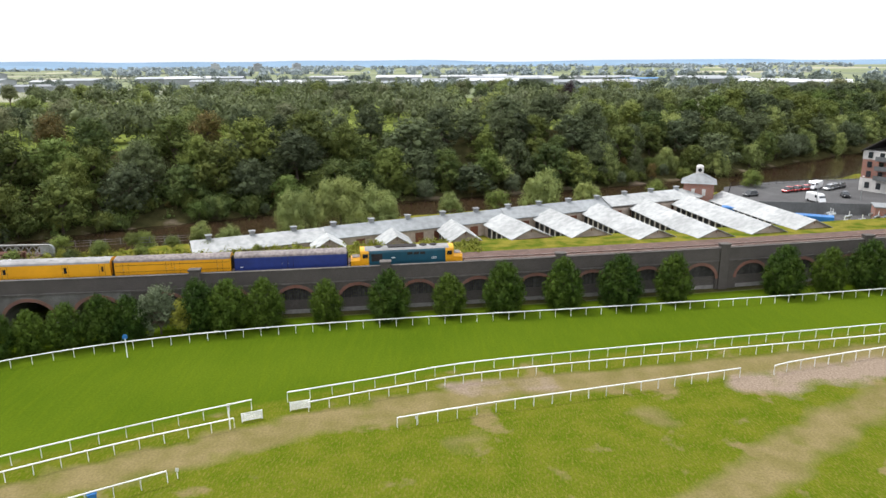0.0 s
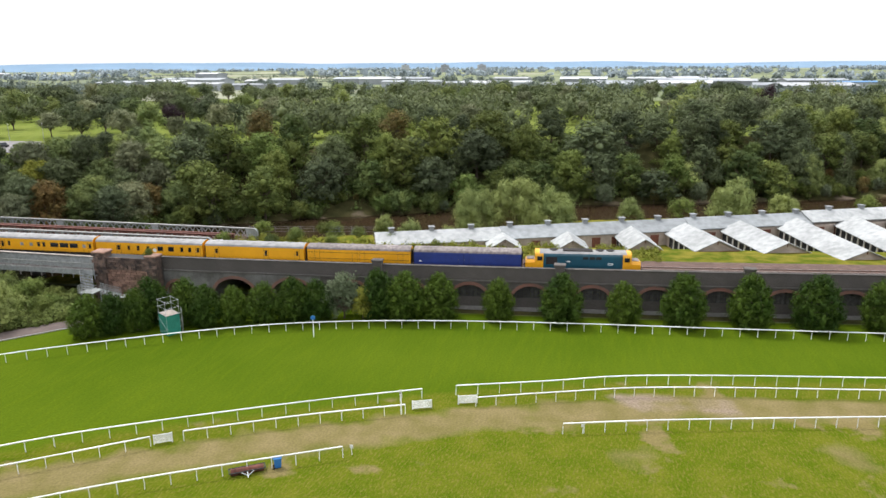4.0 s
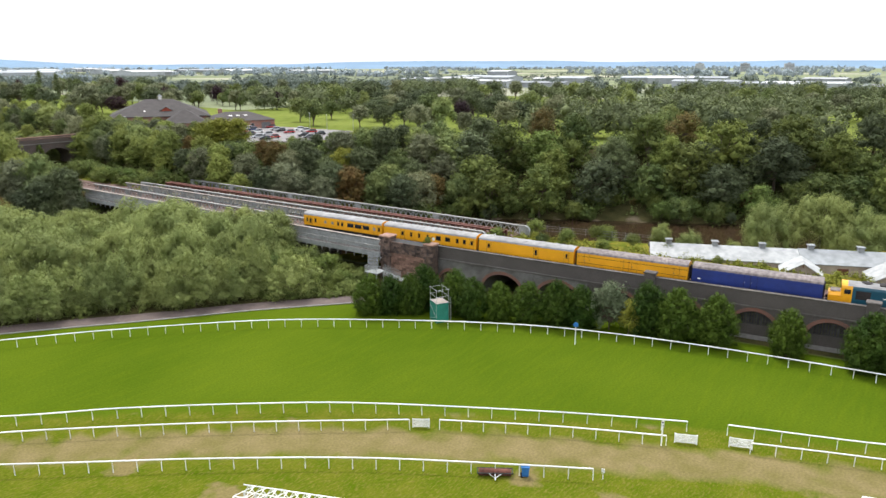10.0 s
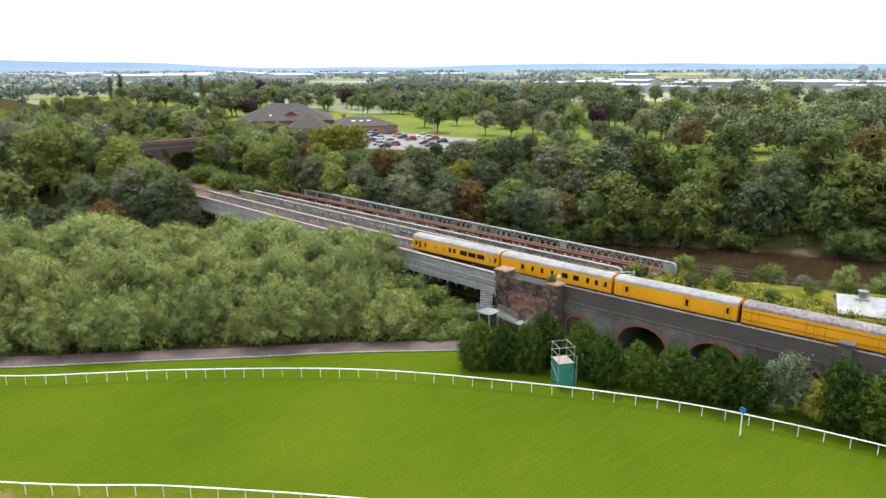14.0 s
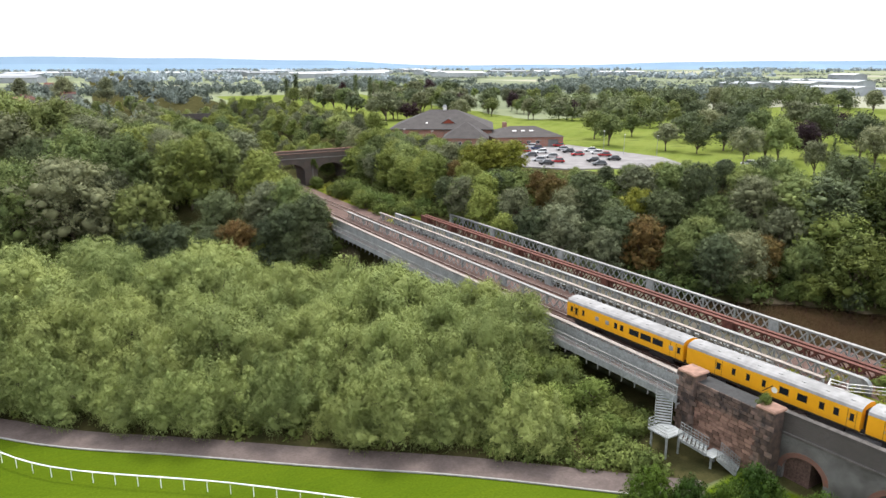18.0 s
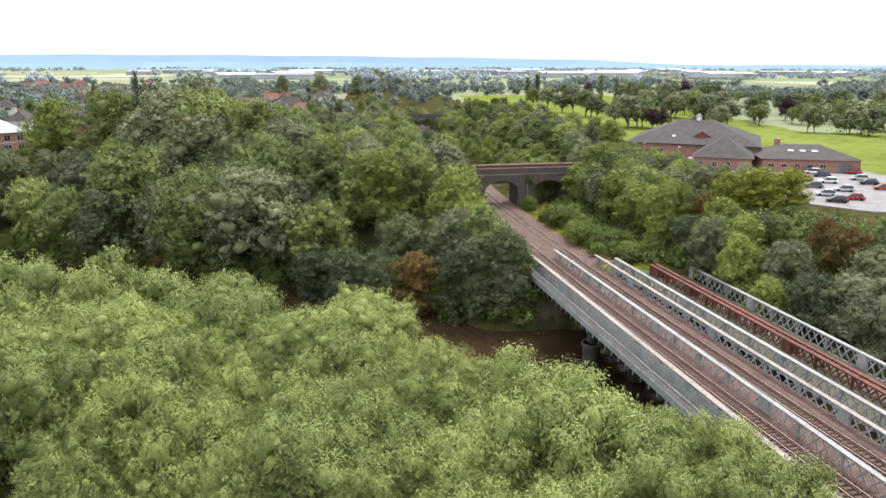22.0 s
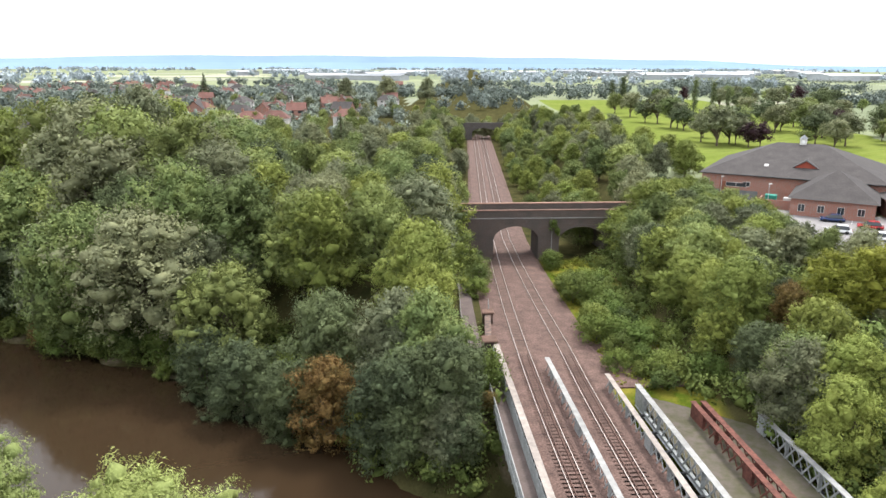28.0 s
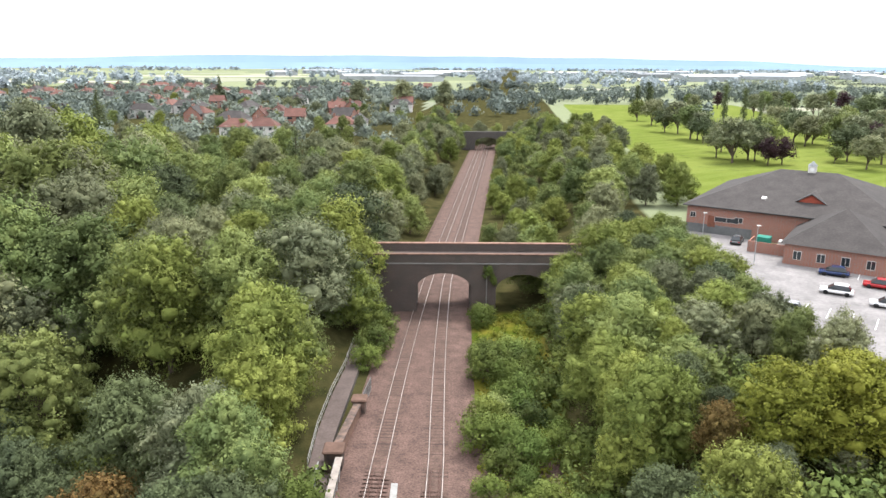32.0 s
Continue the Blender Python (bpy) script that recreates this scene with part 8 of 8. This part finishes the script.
for x, y, k, yaw in ((77.2, 160, "red", 62), (79.3, 157.2, "white", 62), (77.7, 152.1, "navy", 62), (69.2, 147.9, "red", 60), (72.4, 143.3, "white", 60), (64.2, 138.2, "grey", 60), (67.6, 132.5, "silver", 58),
                     (59.4, 128.3, "silver", 58), (56.4, 121.5, "black", 58), (61.9, 123.2, "red", 58), (89.3, 154.7, "red", 62), (83.0, 145.5, "silver", 60), (80.3, 139.5, "black", 60), (77.7, 132.4, "red", 60),
                     (88.6, 138.1, "white", 50), (85.5, 132.1, "white", 50), (83.5, 126.6, "red", 50), (71.5, 118.7, "black", 55), (68.1, 112.6, "grey", 55), (79.0, 118.2, "black", 55),
                     (51.2, 184.4, "grey", -32), (53.9, 178.0, "black", 58), (60.7, 168.9, "black", 62), (57.9, 164.5, "navy", 62), (61.0, 158.1, "red", 58), (40.7, 151.6, "white", 58), (42.8, 148.0, "silver", 58),
                     (53.4, 155.4, "white", 58), (57.0, 149.6, "white", 58), (100, 96, "black", 40), (105, 92, "white", 40), (109, 88, "white", 40)):
    park(k, x, y, CLUB + 0.04 if x < 98 else ground_z(x, y), yaw)
for x, y, k, yaw in ((70.1, -151.1, "grey", 20), (74.9, -163.6, "red", 35), (76.1, -166.6, "red", 35), (77.2, -169.6, "red", 35), (77.4, -176.2, "silver", 35), (79.0, -178.6, "grey", 35), (80.4, -181, "black", 35), (66.6, -174.2, "black", 70)):
    park(k, x, y, SHED_Z + 0.11, yaw)


def van(x, y, yaw):
    v = thing("parked_van", pose(x, y, SHED_Z + 0.11, 0, 0, yaw), "white panel van in the car park", "van", "parked vans")
    bm = boxed(-1.0, 1.0, -2.6, 2.6, 0.3, 2.3, 0.16)
    for q in bm.verts:
        if q.co.y > 1.9 and q.co.z > 1.2:
            q.co.y -= 0.9
    part("body", bm, M["car_white"], v)
    part("windscreen", boxed(-0.85, 0.85, -0.03, 0.03, 0, 0.8, 0.02), M["pane"], v, m=pose(0, 2.2, 1.35, 38, 0, 0))
    for sx in (-1, 1):
        part("side_window", boxed(-0.02, 0.02, -0.4, 0.4, 1.35, 2.0), M["pane"], v, m=pose(sx * 1.0, 1.1, 0))
        for sy in (-1.6, 1.6):
            part("wheel", rod(bmesh.new(), (sx * 0.85, sy, 0.35), (sx * 1.02, sy, 0.35), 0.35, 14), M["tyre"], v)


van(78.5, -172.8, 35)
van(60.8, -163.2, 100)

# lamp columns
for x, y, z in ((55, -160, SHED_Z), (63, -176, SHED_Z), (93, 128, CLUB), (96, 140, CLUB), (99, 120, CLUB), (44, 182, CLUB), (49, 172, CLUB)):
    lp = thing("lamp_post", pose(x, y, z), "slim grey car park lamp column", "lamp post", "lamp posts")
    part("column", rod(bmesh.new(), (0, 0, 0), (0, 0, 6.0), 0.09, 8, 0.05), M["galv"], lp)
    part("head", boxed(-0.2, 0.45, -0.14, 0.14, 5.95, 6.1, 0.03), M["sign_white"], lp)

# ---------------------------------------------------------------- houses and far buildings
HOUSE = {}


def house(key, L, Wd, eave, ridge, wall, roof, label, hip, rich=True):
    h = thing("house", pose(0, 0, -600), label, "house", "houses")
    part("wall", gable_walls(L, Wd, eave, eave + 0.06 if hip else ridge, -1.0) if not hip else boxed(0, L, 0, Wd, -1, eave), M[wall], h)
    part("roof", hip_roof(L, Wd, eave - 0.02, ridge, Wd * 0.42) if hip else gable_roof(L, Wd, eave, ridge, 0.4), M[roof], h)
    ch = part("chimney", boxed(-0.5, 0.5, -0.4, 0.4, eave, ridge + 1.1, 0.02), M["house_brick"], h, m=pose(L * 0.25, Wd * 0.5, 0))
    part("pot", rod(bmesh.new(), (0, 0, ridge + 1.1), (0, 0, ridge + 1.5), 0.14, 8), M["red_tile"], ch)
    for k in range(3 if rich else 0):
        for z in (0.9, 3.3):
            if z + 1 < eave:
                window(h, L * (0.2 + 0.3 * k), z, 1.3, 1.2)
    part("door", boxed(-0.5, 0.5, -0.06, 0.02, 0, 2.1, 0.02), M["brown_door"], h, m=pose(L * 0.36, 0, 0))
    if not rich:
        for k in (0, 1):
            part("window", boxed(-1.4, 1.4, -0.08, 0.02, 3.2, 4.4), M["pane"], h, m=pose(L * (0.25 + 0.5 * k), 0, 0))
    HOUSE[key] = [h, False]


for rich in (True, False):
    u = "" if rich else "far_"
    house(u + "a", 13, 8.5, 5.0, 8.4, "render", "red_tile", "white rendered house with a red hipped roof", True, rich)
    house(u + "b", 15, 8.5, 5.0, 8.6, "render", "tile", "white rendered house with a brown hipped roof", True, rich)
    house(u + "c", 10, 8.0, 5.0, 8.6, "house_brick", "red_tile", "red brick house with a red gabled roof", False, rich)
    house(u + "d", 11, 8.5, 5.0, 8.8, "house_brick", "tile", "red brick house with a dark gabled roof", False, rich)
rr = random.Random(12)
spots = [(-226, 604), (-183, 474), (-174, 519), (-96, 363), (-86, 368), (-92, 429), (-91, 468), (-71, 502), (-54, 503), (-37, 543), (-54, 383), (-38, 401),
         (-160, 322), (-150, 338), (-102, 297), (-257, 504), (-168, 575), (-33, 581), (-75, 540), (-120, 500), (-130, 440), (-112, 410), (-60, 440)]
for _ in range(58):
    spots.append((rr.uniform(-420, -20), rr.uniform(420, 1000)))
for i, (x, y) in enumerate(spots):
    if x - xt(y) > -22:
        continue
    k = ("" if i < 20 else "far_") + "abcdaabb"[rr.randrange(8)]
    h, done = HOUSE[k]
    m = pose(x, y, ground_z(x, y), 0, 0, rr.choice((0, 15, -20, 90, 75)))
    if done:
        copy_thing(h, m)
    else:
        h.matrix_basis = m
        HOUSE[k][1] = True
def villa(x, y, yaw, L, Wd, eave, ridge, roof, label, bays, dormer=False):
    """A two-storey brick house with white-framed windows in each storey on its front and one end."""
    v = thing("villa", pose(x, y, ground_z(x, y), 0, 0, yaw), label, "house")
    part("wall", boxed(0, L, 0, Wd, -1, eave), M["house_brick"], v)
    part("roof", hip_roof(L, Wd, eave - 0.02, ridge, Wd * 0.45, 0.5), M[roof], v)
    part("band", boxed(-0.04, L + 0.04, -0.04, 0.0, 3.0, 3.2), M["render"], v, "pale string band")
    part("gutter", boxed(-0.5, L + 0.5, -0.58, -0.48, eave - 0.15, eave), M["render"], v)
    for k in range(bays):
        for z in (0.6, 3.7):
            window(v, L * (k + 0.5) / bays, z, 1.7, 1.7)
    ch = part("chimney", boxed(-0.45, 0.45, -0.45, 0.45, eave, ridge + 1.2, 0.02), M["house_brick"], v, m=pose(L * 0.18, Wd * 0.5, 0))
    part("pot", rod(bmesh.new(), (0, 0, ridge + 1.2), (0, 0, ridge + 1.7), 0.16, 8), M["red_tile"], ch)
    if dormer:
        dm = part("dormer", boxed(-2.2, 2.2, 0, 3.5, eave + 0.5, eave + 2.3), M["tile"], v, m=pose(L * 0.45, 1.3, 0))
        part("dormer_roof", boxed(-2.5, 2.5, -0.4, 3.6, eave + 2.3, eave + 2.5, 0.03), M["old_sheet"], dm)
        for q in (-1.1, 1.1):
            part("dormer_window", boxed(q - 0.8, q + 0.8, -0.05, 0.02, eave + 0.9, eave + 2.1, 0.02), M["pane"], dm)
            part("dormer_frame", box(boxed(q - 0.9, q + 0.9, -0.07, 0.0, eave + 2.1, eave + 2.2), q - 0.9, q + 0.9, -0.07, 0.0, eave + 0.8, eave + 0.9), M["render"], dm)


villa(-153.0, 240.5, 36, 19, 13, 6.3, 10.6, "sheet_roof", "red brick villa with a pale hipped roof and a dormer", 5, True)
villa(-136.0, 257.0, -6, 11, 9, 5.6, 9.0, "red_tile", "red brick house with a dull red hipped roof", 3)
villa(-138.0, 290.0, -8, 15, 11, 6.0, 9.6, "tile", "brown brick house with a dark hipped roof", 3)
hg = thing("hedge", pose(-138.5, 234.5, ground_z(-138.5, 234.5), 0, 0, 28), "clipped green garden hedge in front of the villa", "hedge")
part("foliage", crown_mesh("foliage", [(-12 + 1.5 * k, 0, 0.9, 1.1, 0.8, 1.1) for k in range(17)], 9000, 0.26, M["leaf_light"], seed=88, cull=False), None, hg)
fb = thing("garden_building", pose(-109, 254, ground_z(-109, 254), 0, 0, 10), "low flat-roofed dark building among the trees", "building")
part("wall", boxed(-6, 6, -4, 4, -1, 2.8), M["house_brick"], fb)
part("roof", boxed(-6.5, 6.5, -4.5, 4.5, 2.8, 3.1, 0.03), M["yard"], fb)

# works and warehouses on the flat land
M["ware_white"] = mat("pale_cladding", (0.46, 0.47, 0.48), 0.7, 0.0, 0.15, 0.2, 0.0, objrand=0.2)
M["ware_grey"] = mat("grey_cladding", (0.30, 0.32, 0.34), 0.7, 0.0, 0.15, 0.2, 0.0, objrand=0.3)
M["ware_blue"] = mat("blue_cladding", (0.10, 0.22, 0.40), 0.7, 0.0, 0.15, 0.2, 0.0)
rr = random.Random(21)


def warehouse(x, y, L, Wd, h, yaw, mt="ware_white"):
    w = thing("warehouse", pose(x, y, ground_z(x, y) - 0.5, 0, 0, yaw), "pale clad warehouse with a low white roof", "warehouse", "warehouses")
    part("wall", gable_walls(L, Wd, h, h + Wd * 0.06, 0), M["ware_grey"], w)
    part("roof", gable_roof(L, Wd, h, h + Wd * 0.06, 0.6, 0.4), M[mt], w)


for k in range(36):
    y = rr.uniform(-430, 520)
    x = rr.uniform(610, 960) - 0.10 * abs(y) * (1 if y < 0 else 0.3)
    warehouse(x, y, rr.uniform(30, 70), rr.uniform(25, 40), rr.uniform(5, 8), 90 + rr.uniform(-12, 12), rr.choice(("ware_white", "ware_grey")))
for x, y, L in ((470, -420, 60), (505, -395, 45), (452, -470, 50)):
    warehouse(x, y, L, 30, 8, 60, "ware_white")
warehouse(690, -330, 40, 18, 7, 95, "ware_blue")
warehouse(905, 492, 40, 24, 15, 80, "ware_white")
for k in range(34):
    x, y = rr.uniform(-500, 1500), rr.uniform(1300, 2600)
    warehouse(x, y, rr.uniform(60, 130), rr.uniform(40, 70), rr.uniform(8, 11), rr.uniform(-30, 30), rr.choice(("ware_white", "ware_grey")))
for x, y in ((2401, 615), (2432, 478), (2458, 349)):
    tb = thing("tower_block", pose(x, y, ground_z(x, y) - 1, 0, 0, 15), "distant pale concrete tower block", "tower block", "tower blocks")
    part("wall", boxed(-14, 14, -14, 14, 0, 27 + 0.0, 0.3), M["ware_white"], tb)
    part("plant_room", boxed(-5, 5, -5, 5, 27, 30, 0.2), M["ware_grey"], tb)
    for k in range(9):
        part("window_band", boxed(-14.1, -13.9, -12, 12, 2 + 2.8 * k, 3.4 + 2.8 * k), M["ware_grey"], tb)

# distant hills behind everything, the blue of the haze put into their colour
M["hill"] = mat("haze_blue_hills", (0.205, 0.292, 0.385), 1.0, 0.0, 0.12, 0.004, 0.0, big=0.1, spec=0.0)
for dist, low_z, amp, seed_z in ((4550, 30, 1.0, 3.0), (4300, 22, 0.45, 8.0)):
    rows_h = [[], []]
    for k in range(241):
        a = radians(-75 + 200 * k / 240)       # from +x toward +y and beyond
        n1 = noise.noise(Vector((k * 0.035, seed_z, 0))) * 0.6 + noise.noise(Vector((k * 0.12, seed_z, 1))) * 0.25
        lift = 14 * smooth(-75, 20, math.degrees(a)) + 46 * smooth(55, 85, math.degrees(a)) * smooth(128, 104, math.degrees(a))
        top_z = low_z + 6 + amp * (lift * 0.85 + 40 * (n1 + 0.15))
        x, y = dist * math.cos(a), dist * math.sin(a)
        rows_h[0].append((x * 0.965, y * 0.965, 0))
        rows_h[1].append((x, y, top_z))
    tagged(new("hills", strip("hills", rows_h, M["hill"])), "line of distant hills with blue haze in their colour", "hills", kind="structure")
